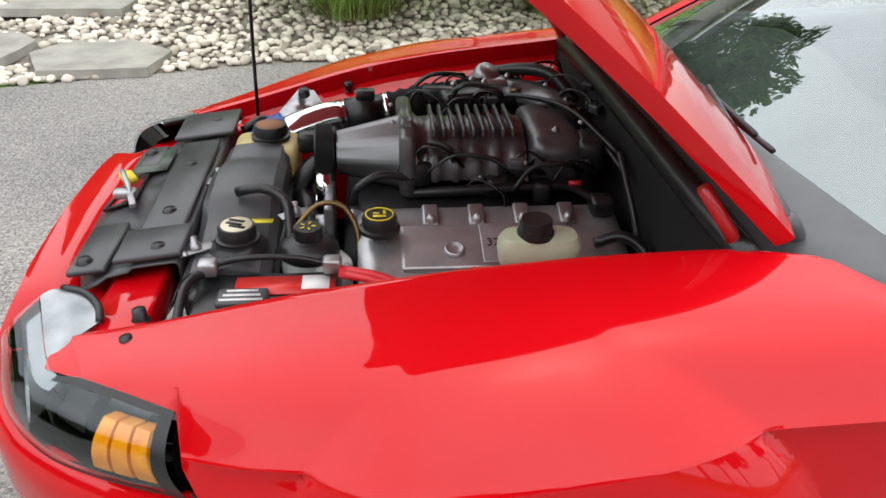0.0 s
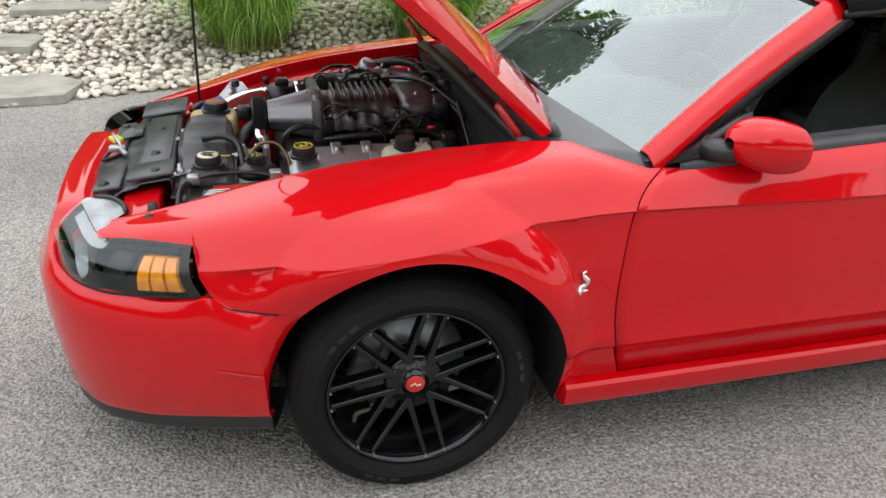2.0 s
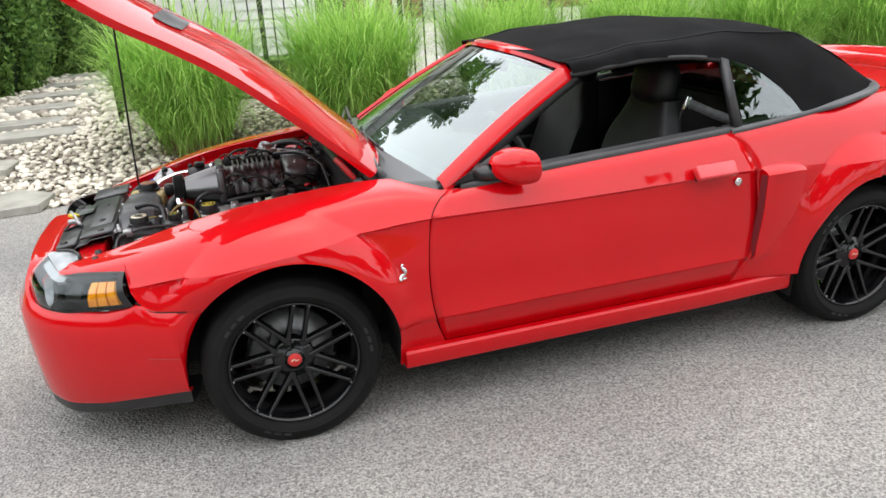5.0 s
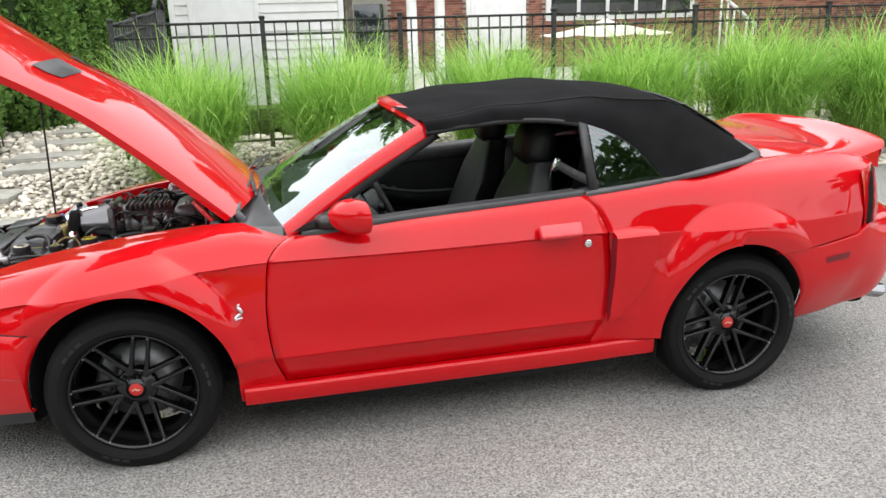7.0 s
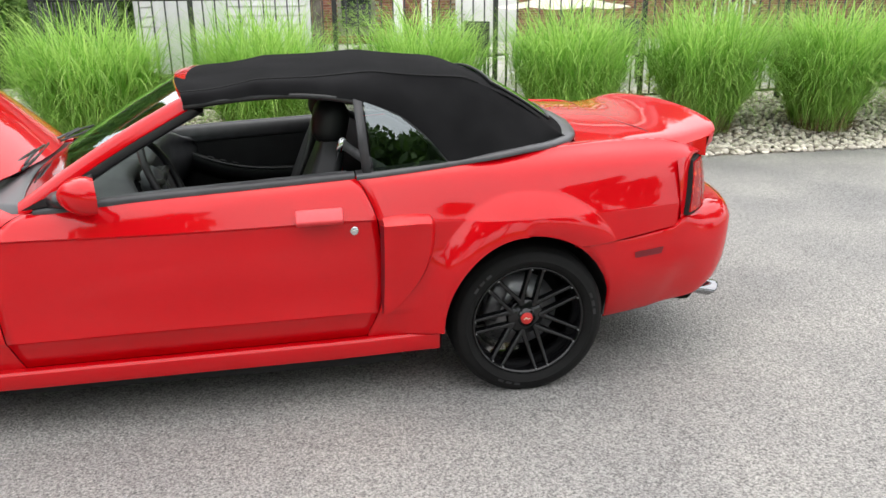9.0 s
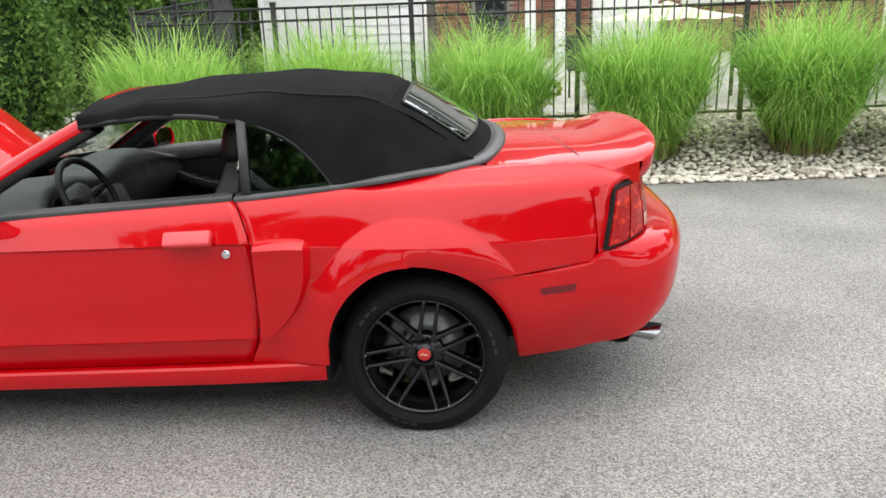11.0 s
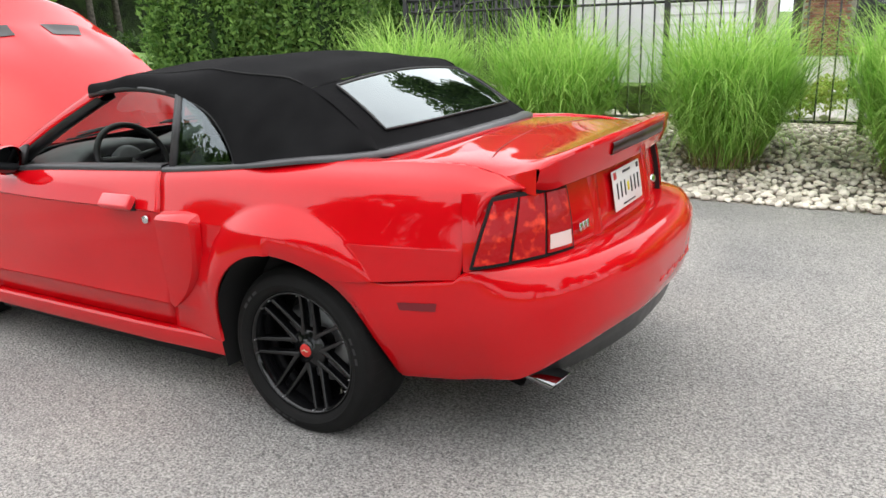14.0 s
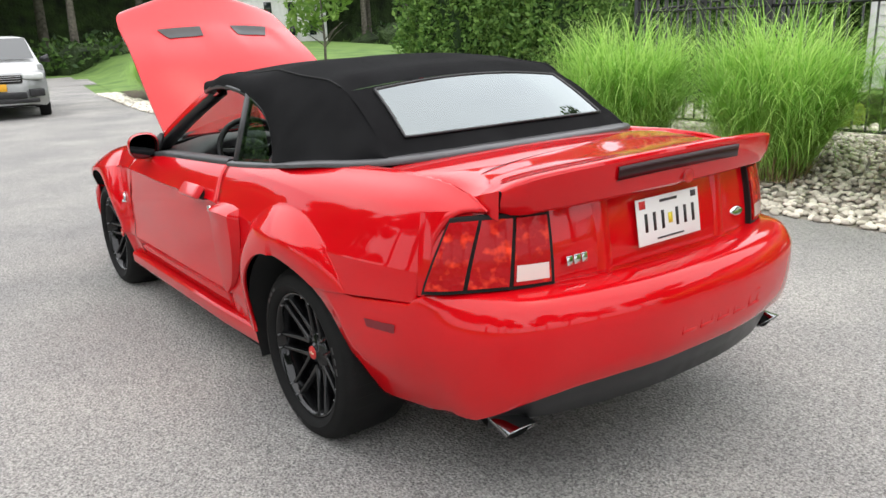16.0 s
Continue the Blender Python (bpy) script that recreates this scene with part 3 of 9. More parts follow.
# front bumper, from the left arch round the nose to the right arch
NOSE = [(-0.392, -0.850), (-0.46, -0.822), (-0.53, -0.790), (-0.66, -0.722), (-0.78, -0.650), (-0.885, -0.56), (-0.955, -0.45), (-0.995, -0.27), (-1.01, 0.0)]
_half = curve([(x, y, 0) for x, y in NOSE], 40)
NOSE_LINE = _half + [V((p.x, -p.y, 0)) for p in _half[-2::-1]]


def nose_top(y):
    """Upper edge of the fascia by |y|."""
    return line(abs(y), [(0, 0.692), (0.25, 0.690), (0.34, 0.684), (0.42, 0.64), (0.47, 0.608), (0.51, 0.590), (0.60, 0.575), (0.74, 0.590), (0.775, 0.606), (0.790, 0.622), (0.802, 0.626), (0.822, 0.6025), (0.88, 0.602)])


bm = B()
rows = []
for i, p in enumerate(NOSE_LINE):
    a, b = NOSE_LINE[max(i - 1, 0)], NOSE_LINE[min(i + 1, len(NOSE_LINE) - 1)]
    t = (b - a).normalized()
    nrm = V((-t.y, t.x, 0))
    zt = nose_top(p.y)
    front = 1 - step(0.3, 0.62, abs(p.y))
    col = []
    for z, o in ((0.236, -0.050), (0.238, -0.026), (0.262, -0.014), (0.36, -0.006), (0.375, -0.004), (0.44, 0.002), (0.50, 0.003), (0.55, 0.0), (0.585, -0.012), (0.60, -0.022)):
        sink = line(abs(p.y), [(0.0, -0.045), (0.60, -0.045), (0.70, -0.02), (0.85, 0.048)]) * max(0.0, (0.5 - z) / 0.264)
        col.append(p + nrm * o + V((0, 0, z + sink)))
        if z > 0.55:
            col[-1] = p + nrm * (o - (zt - 0.60) * 0.55 * front) + V((0, 0, 0.55 + (z - 0.55) * (zt - 0.55) / 0.05))
    col.append(col[-1] + nrm * -0.012 + V((0, 0, 0.002)))
    wide = 1 - step(0.34, 0.42, abs(p.y))
    col.append(col[-1] + nrm * (-0.03 - 0.02 * wide) + V((0, 0, -0.012 + 0.014 * wide)))
    col.append(col[-1].lerp(V((-0.80, p.y * 0.95, 0.684)), wide))
    rows.append(col)
for side, end in ((-1, 0), (1, -1)):
    col = rows[end]
    edge = arch_column(ARCH_F, [p.z for p in col[:10]], side, True)
    edge = [V((e.x, e.y - side * 0.004, p.z)) for e, p in zip(edge, col)] + [edge[-1] + V((0, -side * 0.012, 0.002)), edge[-1] + V((0, -side * 0.04, -0.01)), edge[-1] + V((0, -side * 0.041, -0.01))]
    mid = [a.lerp(b, 0.5) for a, b in zip(edge, col)]
    rows = [edge, mid] + rows if end == 0 else rows + [mid, edge]
grid(bm, rows)
weld(bm)
front_bumper = part("front_bumper", bm, RED, car, solid=0.006)
# nose panel behind the fascia's lip
bm = B()
rows = []
for k in range(41):
    y = -0.47 + 0.94 * k / 40
    fx = -0.93 + 0.35 * y * y
    rows.append([V((fx, y, nose_top(y) - 0.012)), V((fx + 0.05, y, 0.678)), V((-0.76, y, 0.682)), V((-0.69, y, 0.69))])
grid(bm, rows)
part("nose_panel", bm, RED, car)
# black chin
bm = B()
rows = []
for i, p in enumerate(NOSE_LINE):
    a, c = NOSE_LINE[max(i - 1, 0)], NOSE_LINE[min(i + 1, len(NOSE_LINE) - 1)]
    t = (c - a).normalized()
    n_in = V((t.y, -t.x, 0))
    drop = line(abs(p.y), [(0.0, -0.045), (0.60, -0.045), (0.70, -0.02), (0.85, 0.045)])
    rows.append([p + n_in * d + V((0, 0, z + drop)) for d, z in ((0.030, 0.25), (0.032, 0.20), (0.040, 0.188), (0.10, 0.190), (0.15, 0.24))])
grid(bm, rows)
part("chin_spoiler", bm, BLACK, front_bumper)
# seam across the corner of the fascia
for s in (-1, 1):
    bm = B()
    tube(bm, [V((p.x * 1.0 - 0.001, s * abs(p.y) - 0.0, 0.431)) + V((0, s * 0.003, 0)) for p in _half[0:5]], 0.0022, 6)
    part("fascia_seam", bm, RED_IN, front_bumper)

# head lamps
LB = [(-0.517, -0.762, 0.614), (-0.66, -0.700, 0.598), (-0.78, -0.628, 0.584), (-0.872, -0.535, 0.592), (-0.912, -0.425, 0.630)]


def on_fender(x):
    z = fender_low(x) + 0.003
    p = skin(x, row_at(x, z))
    return (p.x, -p.y - 0.002, p.z)


LT = [on_fender(-0.535), on_fender(-0.62), on_fender(-0.70), on_fender(-0.768), (-0.835, -0.405, 0.735)]


def lamp_point(u, v, depth=0.0):
    """On the head lamp's face: u from its rear edge to the nose, v from bottom to top."""
    xs = [0, 0.25, 0.5, 0.75, 1.0]
    a, b = V(hermite(u, xs, LB)), V(hermite(u, xs, LT))
    c = a.lerp(b, v)
    out = V((-0.55, -0.75, 0.25)).normalized()
    return c + out * (0.03 * math.sin(math.pi * v) - depth)


LAMPTOP = mottled(material("lamp_top", (0.5, 0.53, 0.55), 0.14, 0.6), (0.20, 0.22, 0.23), (0.42, 0.44, 0.46), 14, 4, rough=(0.10, 0.30))


def headlamp(s):
    def g(u0, u1, v0, v1, d, n=14, m=8):
        return [[(lambda p: V((p.x, -s * p.y, p.z)))(lamp_point(u0 + (u1 - u0) * i / n, v0 + (v1 - v0) * j / m, d)) for j in range(m + 1)] for i in range(n + 1)]
    bm = B()
    # dark housing bowl behind the cover
    rim = g(0, 1, 0, 1, 0.012, 16, 8)
    back = g(0.03, 0.97, 0.06, 0.94, 0.075, 16, 8)
    grid(bm, back)
    border_a = rim[0] + [r[-1] for r in rim[1:]] + rim[-1][-2::-1] + [r[0] for r in rim[-2:0:-1]]
    border_b = back[0] + [r[-1] for r in back[1:]] + back[-1][-2::-1] + [r[0] for r in back[-2:0:-1]]
    grid(bm, [border_a, border_b], close=True)
    lamp = part("headlight", bm, GLOSS, car, "clear headlamp with black housing and amber marker")
    cb = B()
    grid(cb, g(0, 1, 0, 1, 0.0, 20, 10))
    c = part("lamp_cover", cb, CLEAR, lamp)
    c.visible_shadow = False
    # black edge bezel
    eb = B()
    o = g(0, 1, 0, 1, -0.001, 24, 8)
    ring_o = [o[i][0] for i in range(25)]
    inner = [(lambda p: V((p.x, -s * p.y, p.z)))(lamp_point(i / 24, 0.055, -0.001)) for i in range(25)]
    grid(eb, [ring_o, inner])
    ring_t = [o[i][-1] for i in range(25)]
    inner_t = [(lambda p: V((p.x, -s * p.y, p.z)))(lamp_point(i / 24, 0.93, -0.001)) for i in range(17)]
    grid(eb, [ring_t[:17], inner_t])
    grid(eb, [o[0], [(lambda p: V((p.x, -s * p.y, p.z)))(lamp_point(0.055, j / 8, -0.001)) for j in range(9)]])
    part("lamp_bezel", eb, BLACK, lamp)
    # amber marker: three lit facets
    for u0, u1 in ((0.085, 0.142), (0.156, 0.216), (0.230, 0.29)):
        ab = B()
        f = g(u0, u1, 0.12, 0.74, 0.008, 4, 8)
        k = g(u0, u1, 0.12, 0.74, 0.03, 4, 8)
        grid(ab, f)
        ba = f[0] + [r[-1] for r in f[1:]] + f[-1][-2::-1] + [r[0] for r in f[-2:0:-1]]
        bb = k[0] + [r[-1] for r in k[1:]] + k[-1][-2::-1] + [r[0] for r in k[-2:0:-1]]
        grid(ab, [ba, bb], close=True)
        weld(ab)
        part("amber_facet", ab, AMBER, lamp)
    # bright reflector bowl and lens towards the nose
    rb = B()
    p = lamp_point(0.74, 0.45, 0.055)
    lathe(rb, [(0.012, -0.015), (0.03, -0.01), (0.048, 0.004), (0.058, 0.02)], (p.x, -s * p.y, p.z), (-0.85, s * 0.4, 0.2), 24)
    part("reflector", rb, LAMPTOP, lamp)
    tb = B()
    grid(tb, g(0.62, 0.95, 0.80, 0.97, 0.006, 6, 3))
    part("reflector", tb, LAMPTOP, lamp)
    # pale top of the lamp body, inside the fender's tip
    pb = B()
    rows = []
    inner = curve([(-0.712, -0.470, 0.724), (-0.722, -0.440, 0.732), (-0.755, -0.405, 0.738), (-0.80, -0.385, 0.736)], 12)
    for j in range(6):
        t = j / 5
        rows.append([(lambda q: V((q.x, -s * q.y, q.z + 0.006 * math.sin(math.pi * t))))(lamp_point(0.76 + 0.24 * i / 11, 1.0, 0.002).lerp(inner[i], t)) for i in range(12)])
    grid(pb, rows)
    part("lamp_top", pb, LAMPTOP, lamp, "pale clear top of the lamp")
    kb = B()
    tube(kb, [V((q.x, -s * q.y, q.z + 0.002)) for q in inner], 0.007, 6)
    part("lamp_gasket", kb, BLACK, lamp)
    wb = B()
    grid(wb, g(0.45, 0.60, 0.2, 0.7, 0.06, 5, 5))
    part("reflector", wb, BLACK, lamp)


both(headlamp)

# rear bumper
TAIL = [(2.985, -0.848), (3.04, -0.840), (3.15, -0.822), (3.28, -0.795), (3.42, -0.748), (3.545, -0.680), (3.622, -0.57), (3.682, -0.38), (3.71, -0.2), (3.716, 0.0)]
_th = curve([(x, y, 0) for x, y in TAIL], 44)
TAIL_LINE = _th + [V((p.x, -p.y, 0)) for p in _th[-2::-1]]


def bumper_low(x):
    return line(x, [(2.9, 0.258), (3.2, 0.278), (3.42, 0.325), (3.48, 0.36), (3.56, 0.405), (3.65, 0.45), (3.69, 0.46)])


def tail_top(x):
    return line(x, [(2.9, 0.654), (3.0, 0.662), (3.225, 0.688), (3.27, 0.725), (3.42, 0.738), (3.7, 0.745)])


bm = B()
rows = []
for i, p in enumerate(TAIL_LINE):
    a, b = TAIL_LINE[max(i - 1, 0)], TAIL_LINE[min(i + 1, len(TAIL_LINE) - 1)]
    t = (b - a).normalized()
    nrm = V((t.y, -t.x, 0))
    if nrm.dot(V((p.x - 3.0, p.y, 0))) < 0:
        nrm = -nrm
    zt = tail_top(p.x)
    zb = bumper_low(p.x)
    back = step(3.25, 3.45, p.x)
    col = []
    for f, o in ((0.0, -0.075), (0.02, -0.035), (0.08, -0.02), (0.25, -0.006), (0.45, 0.0), (0.62, 0.002), (0.78, 0.001), (0.90, 0.001 - 0.019 * back), (0.97, 0.0 - 0.036 * back), (1.0, -0.003 - 0.059 * back)):
        tuck = 0.075 * (1 - step(3.2, 3.5, p.x)) * (1 - step(0.0, 0.62, f)) - 0.03 * (1 - step(3.2, 3.5, p.x)) * (f < 0.01)
        col.append(p + nrm * (o - tuck) + V((0, 0, zb + (zt - zb) * f)))
    col.append(col[-1] + nrm * (-0.012 - 0.05 * back) + V((0, 0, 0.004)))
    col.append(col[-1] + nrm * (-0.04 - 0.07 * back) + V((0, 0, -0.015 + 0.012 * back)))
    rows.append(col)
for side, end in ((-1, 0), (1, -1)):
    col = rows[end]
    edge = arch_column(ARCH_R, [max(p.z, 0.28) for p in col[:10]], side, False)
    edge = [V((e.x, p.y + (e.y - side * 0.002 - p.y) * step(0.40, 0.64, p.z), p.z)) for e, p in zip(edge, col)] + [edge[-1] + V((0, -side * 0.012, 0.002)), edge[-1] + V((0, -side * 0.04, -0.01))]
    mids = [[a.lerp(b, t) for a, b in zip(edge, col)] for t in (0.33, 0.66)]
    rows = [edge] + mids + rows if end == 0 else rows + mids[::-1] + [edge]
grid(bm, rows)
weld(bm)
rear_bumper = part("rear_bumper", bm, RED, car, solid=0.006)
# raised wedge end of the side line, marker lenses
for s in (-1, 1):
    mb = B()
    y0 = 0.878
    pts = [(3.03, 0.602), (3.172, 0.611), (3.166, 0.584), (3.036, 0.576)]
    def on(x, z, o):
        q = min(_th, key=lambda t: abs(t.x - x))
        return V((x, s * (abs(q.y) - 0.0 + o), z))
    grid(mb, [[on(3.03 + (3.172 - 3.03) * k / 8, 0.603 + 0.009 * k / 8, 0.0035) for k in range(9)], [on(3.036 + (3.166 - 3.036) * k / 8, 0.576 + 0.007 * k / 8, 0.0035) for k in range(9)]])
    part("side_marker", mb, DARKRED, rear_bumper, solid=0.0)
# faint raised marks on the rear bumper
for k in range(5):
    mb = B()
    y = -0.15 + 0.085 * k
    for y0, y1, z0, z1 in ((0.0, 0.066, 0.0, 0.012), (0.0, 0.066, 0.046, 0.058), (0.0, 0.014, 0.012, 0.046), (0.052, 0.066, 0.012, 0.046)):
        if k in (0, 3) and y0 > 0.05:
            continue
        q = min(_th, key=lambda t: abs(abs(t.y) - abs(y + (y0 + y1) / 2)))
        box(mb, (q.x - 0.0052, y + (y0 + y1) / 2, 0.545 + (z0 + z1) / 2), (0.008, y1 - y0, z1 - z0), None, 0.002)
    part("bumper_mark", mb, RED, rear_bumper)
# black valance under the bumper
bm = B()
rows = []
for p in TAIL_LINE:
    if p.x < 3.47:
        continue
    zb = bumper_low(p.x)
    low = zb - 0.085 - 0.03 * step(3.55, 3.68, p.x)
    rows.append([V((p.x - 0.035, p.y * 0.95, zb + 0.03)), V((p.x - 0.05, p.y * 0.94, zb - 0.01)), V((p.x - 0.08, p.y * 0.92, low + 0.012)), V((p.x - 0.11, p.y * 0.89, low)), V((p.x - 0.25, p.y * 0.85, low + 0.02))])
grid(bm, rows)
part("rear_valance", bm, BLACK, rear_bumper)

# tail panel between bumper and boot lid, with tail lamps
DECK = [(3.262, -0.800), (3.30, -0.778), (3.36, -0.728), (3.43, -0.645), (3.475, -0.56), (3.505, -0.46), (3.53, -0.25), (3.535, 0.0)]
_dh = curve([(x, y, 0) for x, y in DECK], 60)


def deck_point(f, v, out=0.0):
    """On the tail panel: f along it from the left corner to the middle, v up from the bumper."""
    i = f * (len(_dh) - 1)
    k = min(int(i), len(_dh) - 2)
    p = _dh[k].lerp(_dh[k + 1], i - k)
    t = (_dh[k + 1] - _dh[k]).normalized()
    nrm = V((t.y * -1, t.x, 0))
    if nrm.dot(V((1, -0.6, 0))) < 0:
        nrm = -nrm
    z = 0.722 + 0.25 * v + 0.012 * step(0.0, 0.3, f)
    return p + nrm * (out - 0.028 * v * v - 0.012 * v) + V((0, 0, z))


def f_at(y):
    return min(range(len(_dh)), key=lambda k: abs(_dh[k].y + abs(y))) / (len(_dh) - 1)


bm = B()
n = 60
rows = [[deck_point(k / n, v / 10, -0.012) for v in range(11)] for k in range(n + 1)]
rows += [[V((p.x, -p.y, p.z)) for p in r] for r in rows[-2::-1]]
grid(bm, rows)
weld(bm)
tail_panel = part("tail_panel", bm, RED, car)


def taillamp(s):
    m = lambda p: V((p.x, -s * p.y, p.z))
    f1 = f_at(0.485)
    def g(f0, fb, v0, v1, o, n=12, k=8):
        rows = []
        for i in range(n + 1):
            col = []
            for j in range(k + 1):
                v = v0 + (v1 - v0) * j / k
                ff = f0 + (fb - f0) * i / n
                s0 = 0.02 + 0.105 * v ** 1.2
                lean = 0.03 * v * ff / f1 * (1 - ff / f1)
                col.append(m(deck_point(ff + s0 * (1 - ff / f1) ** 1.5 + lean, v, o)))
            rows.append(col)
        return rows
    bm = B()
    f = g(0.0, f1, 0.05, 0.93, 0.008, 16, 8)
    b = g(0.0, f1, 0.05, 0.93, -0.03, 16, 8)
    grid(bm, f)
    ba = f[0] + [r[-1] for r in f[1:]] + f[-1][-2::-1] + [r[0] for r in f[-2:0:-1]]
    bb = b[0] + [r[-1] for r in b[1:]] + b[-1][-2::-1] + [r[0] for r in b[-2:0:-1]]
    grid(bm, [ba, bb], close=True)
    weld(bm)
    lamp = part("tail_light", bm, SHADOW, car, "three-segment red tail lamp with black bezel")
    w = f1 / 3
    for k in range(3):
        a, c = w * k + w * (0.07 if k == 0 else 0.05), w * (k + 1) - w * (0.10 if k == 2 else 0.05)
        sb = B()
        f = g(a, c, 0.10, 0.885, 0.0145, 6, 10)
        bk = g(a, c, 0.10, 0.885, 0.004, 6, 10)
        grid(sb, f)
        ba = f[0] + [r[-1] for r in f[1:]] + f[-1][-2::-1] + [r[0] for r in f[-2:0:-1]]
        bb = bk[0] + [r[-1] for r in bk[1:]] + bk[-1][-2::-1] + [r[0] for r in bk[-2:0:-1]]
        grid(sb, [ba, bb], close=True)
        weld(sb)
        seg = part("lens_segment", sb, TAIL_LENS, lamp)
        if k == 2:
            qb = B()
            grid(qb, g(a + w * 0.05, c - w * 0.05, 0.15, 0.34, 0.0165, 4, 4))
            part("reversing_lens", qb, TAILCLEAR, lamp)


# faceted red lens; scattered highlights are painted in as brighter noise patches
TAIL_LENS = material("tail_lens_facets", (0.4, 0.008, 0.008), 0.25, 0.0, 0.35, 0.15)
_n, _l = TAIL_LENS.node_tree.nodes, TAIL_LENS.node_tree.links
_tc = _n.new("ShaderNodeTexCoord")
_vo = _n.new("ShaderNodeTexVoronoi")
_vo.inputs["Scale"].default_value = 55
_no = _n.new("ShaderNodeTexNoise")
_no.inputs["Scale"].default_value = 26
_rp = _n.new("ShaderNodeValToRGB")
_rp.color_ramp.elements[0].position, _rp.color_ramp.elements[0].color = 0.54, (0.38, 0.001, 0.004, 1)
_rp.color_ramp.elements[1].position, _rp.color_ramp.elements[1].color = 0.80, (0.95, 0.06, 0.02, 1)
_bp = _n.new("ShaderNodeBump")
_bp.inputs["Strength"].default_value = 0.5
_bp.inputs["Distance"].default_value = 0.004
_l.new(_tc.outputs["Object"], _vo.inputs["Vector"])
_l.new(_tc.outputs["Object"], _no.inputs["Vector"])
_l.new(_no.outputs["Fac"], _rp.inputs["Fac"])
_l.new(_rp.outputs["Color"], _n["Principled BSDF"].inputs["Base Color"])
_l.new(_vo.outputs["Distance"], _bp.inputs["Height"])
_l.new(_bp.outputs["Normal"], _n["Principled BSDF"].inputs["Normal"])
both(taillamp)

# boot lid with its spoiler
def lid_half(x):
    return line(x, [(2.86, 0.608), (3.05, 0.632), (3.28, 0.632), (3.43, 0.632), (3.6, 0.60)])


def wing_bow(y):
    """How far the wing's trailing edge stands back of 3.45 at y."""
    return hermite(abs(y), [0, 0.28, 0.45, 0.56, 0.61, 0.64], [0.118, 0.103, 0.078, 0.048, 0.018, -0.035])


def lid_z(x, y):
    w = abs(y) / 0.62
    base = hermite(x, [2.80, 2.95, 3.1, 3.25, 3.34, 3.42, 3.47], [1.058, 1.067, 1.069, 1.068, 1.081, 1.103, 1.112])
    return base - 0.025 * w**2 - (0.010 * w**6 + 0.022 * w**24) * step(3.0, 3.25, x)


bm = B()
rows = []
NY = 24
for x in [2.84 + 0.61 * k / 30 for k in range(31)]:  # up to the wing's trailing edge
    row = []
    for j in range(-NY, NY + 1):
        y = lid_half(x) * j / NY
        bow = wing_bow(y) * step(2.95, 3.45, x)
        row.append(V((x + bow, y, lid_z(x, y))))
    rows.append(row)
last = rows[-1]
for dx, dz in ((0.008, -0.003), (0.012, -0.012), (0.004, -0.075), (-0.012, -0.122), (-0.03, -0.134), (-0.07, -0.12)):
    rows.append([V((p.x + dx, p.y * (1 - 0.02 * (dz < -0.1)), p.z + dz * (1 - 0.10 * (abs(p.y) / 0.56) ** 2 - 0.42 * (abs(p.y) / 0.632) ** 24))) for p in last])
# the end plates of the spoiler
grid(bm, rows)
for j in (0, -1):
    edge = [r[j] for r in rows[:31]]
    drop = [V((p.x, p.y * 1.006, min(p.z - 0.012, line(p.x, [(3.0, 1.10), (3.266, 1.036), (3.42, 0.955), (3.5, 0.95)])))) for p in edge]
    grid(bm, [edge, drop])
weld(bm)
boot_lid = part("boot_lid", bm, RED, car, deg=30)
# recess line where the wing meets the lid
for s in (-1, 1):
    tb = B()
    tube(tb, curve([(3.13, 0.02 * s, lid_z(3.07, 0) + 0.0), (3.17, s * 0.30, lid_z(3.12, 0.30)), (3.22, s * 0.52, lid_z(3.18, 0.52)), (3.265, s * 0.632, lid_z(3.25, 0.632))], 14), 0.0018, 6)
    part("wing_joint", tb, DARKRED, boot_lid)


def lid_back(y, z, out):
    w = abs(y) / 0.632
    x = 3.45 + wing_bow(y) + 0.012
    top = lid_z(3.45, y)
    return V((x - (top - z - 0.012) * 0.13 + out, y, z))


bm = B()
rows = []
for k in range(25):
    y = -0.29 + 0.58 * k / 24
    t = lid_z(3.45, y) - 0.026
    rows.append([lid_back(y, t, 0.0), lid_back(y, t, 0.007), lid_back(y, t - 0.042, 0.007), lid_back(y, t - 0.042, 0.0)])
grid(bm, rows)
part("brake_light", bm, SMOKE, boot_lid, "long smoked third brake lamp")
bm = B()
p = lid_back(0.03, 1.005, 0.002)
lathe(bm, [(0, 0.002), (0.018, 0.002), (0.021, 0.004), (0.024, 0.0)], p, (1, 0, 0.1), 24)
part("boot_lock", bm, RED_IN, boot_lid)
# centre recess for the plate: raised surround
for s in (-1, 1):
    bm = B()
    grid(bm, [[V((3.512, s * 0.315, 0.745)), V((3.524, s * 0.30, 0.745)), V((3.526, s * 0.26, 0.745)), V((3.512, s * 0.245, 0.745))], [V((3.478, s * 0.315, 0.965)), V((3.49, s * 0.30, 0.965)), V((3.494, s * 0.26, 0.965)), V((3.478, s * 0.245, 0.965))]])
    part("plate_surround", bm, RED, tail_panel)
# plate, tilted with the panel, with unreadable marks as bars
PT = Matrix.Rotation(radians(-9), 3, "Y")
number_plate = B()
box(number_plate, (3.522, 0.0, 0.868), (0.004, 0.305, 0.152), PT, 0.0018)
plate_ob = part("number_plate", number_plate, PLATEWHITE, car, "white number plate with dark bars")


def plate_bar(y, z, w, h, mat, name="plate_mark"):
    b = B()
    c = V((3.522, 0, 0.868)) + PT @ V((0.0026, y, z))
    box(b, c, (0.0015, w, h), PT)
    part(name, b, mat, plate_ob)


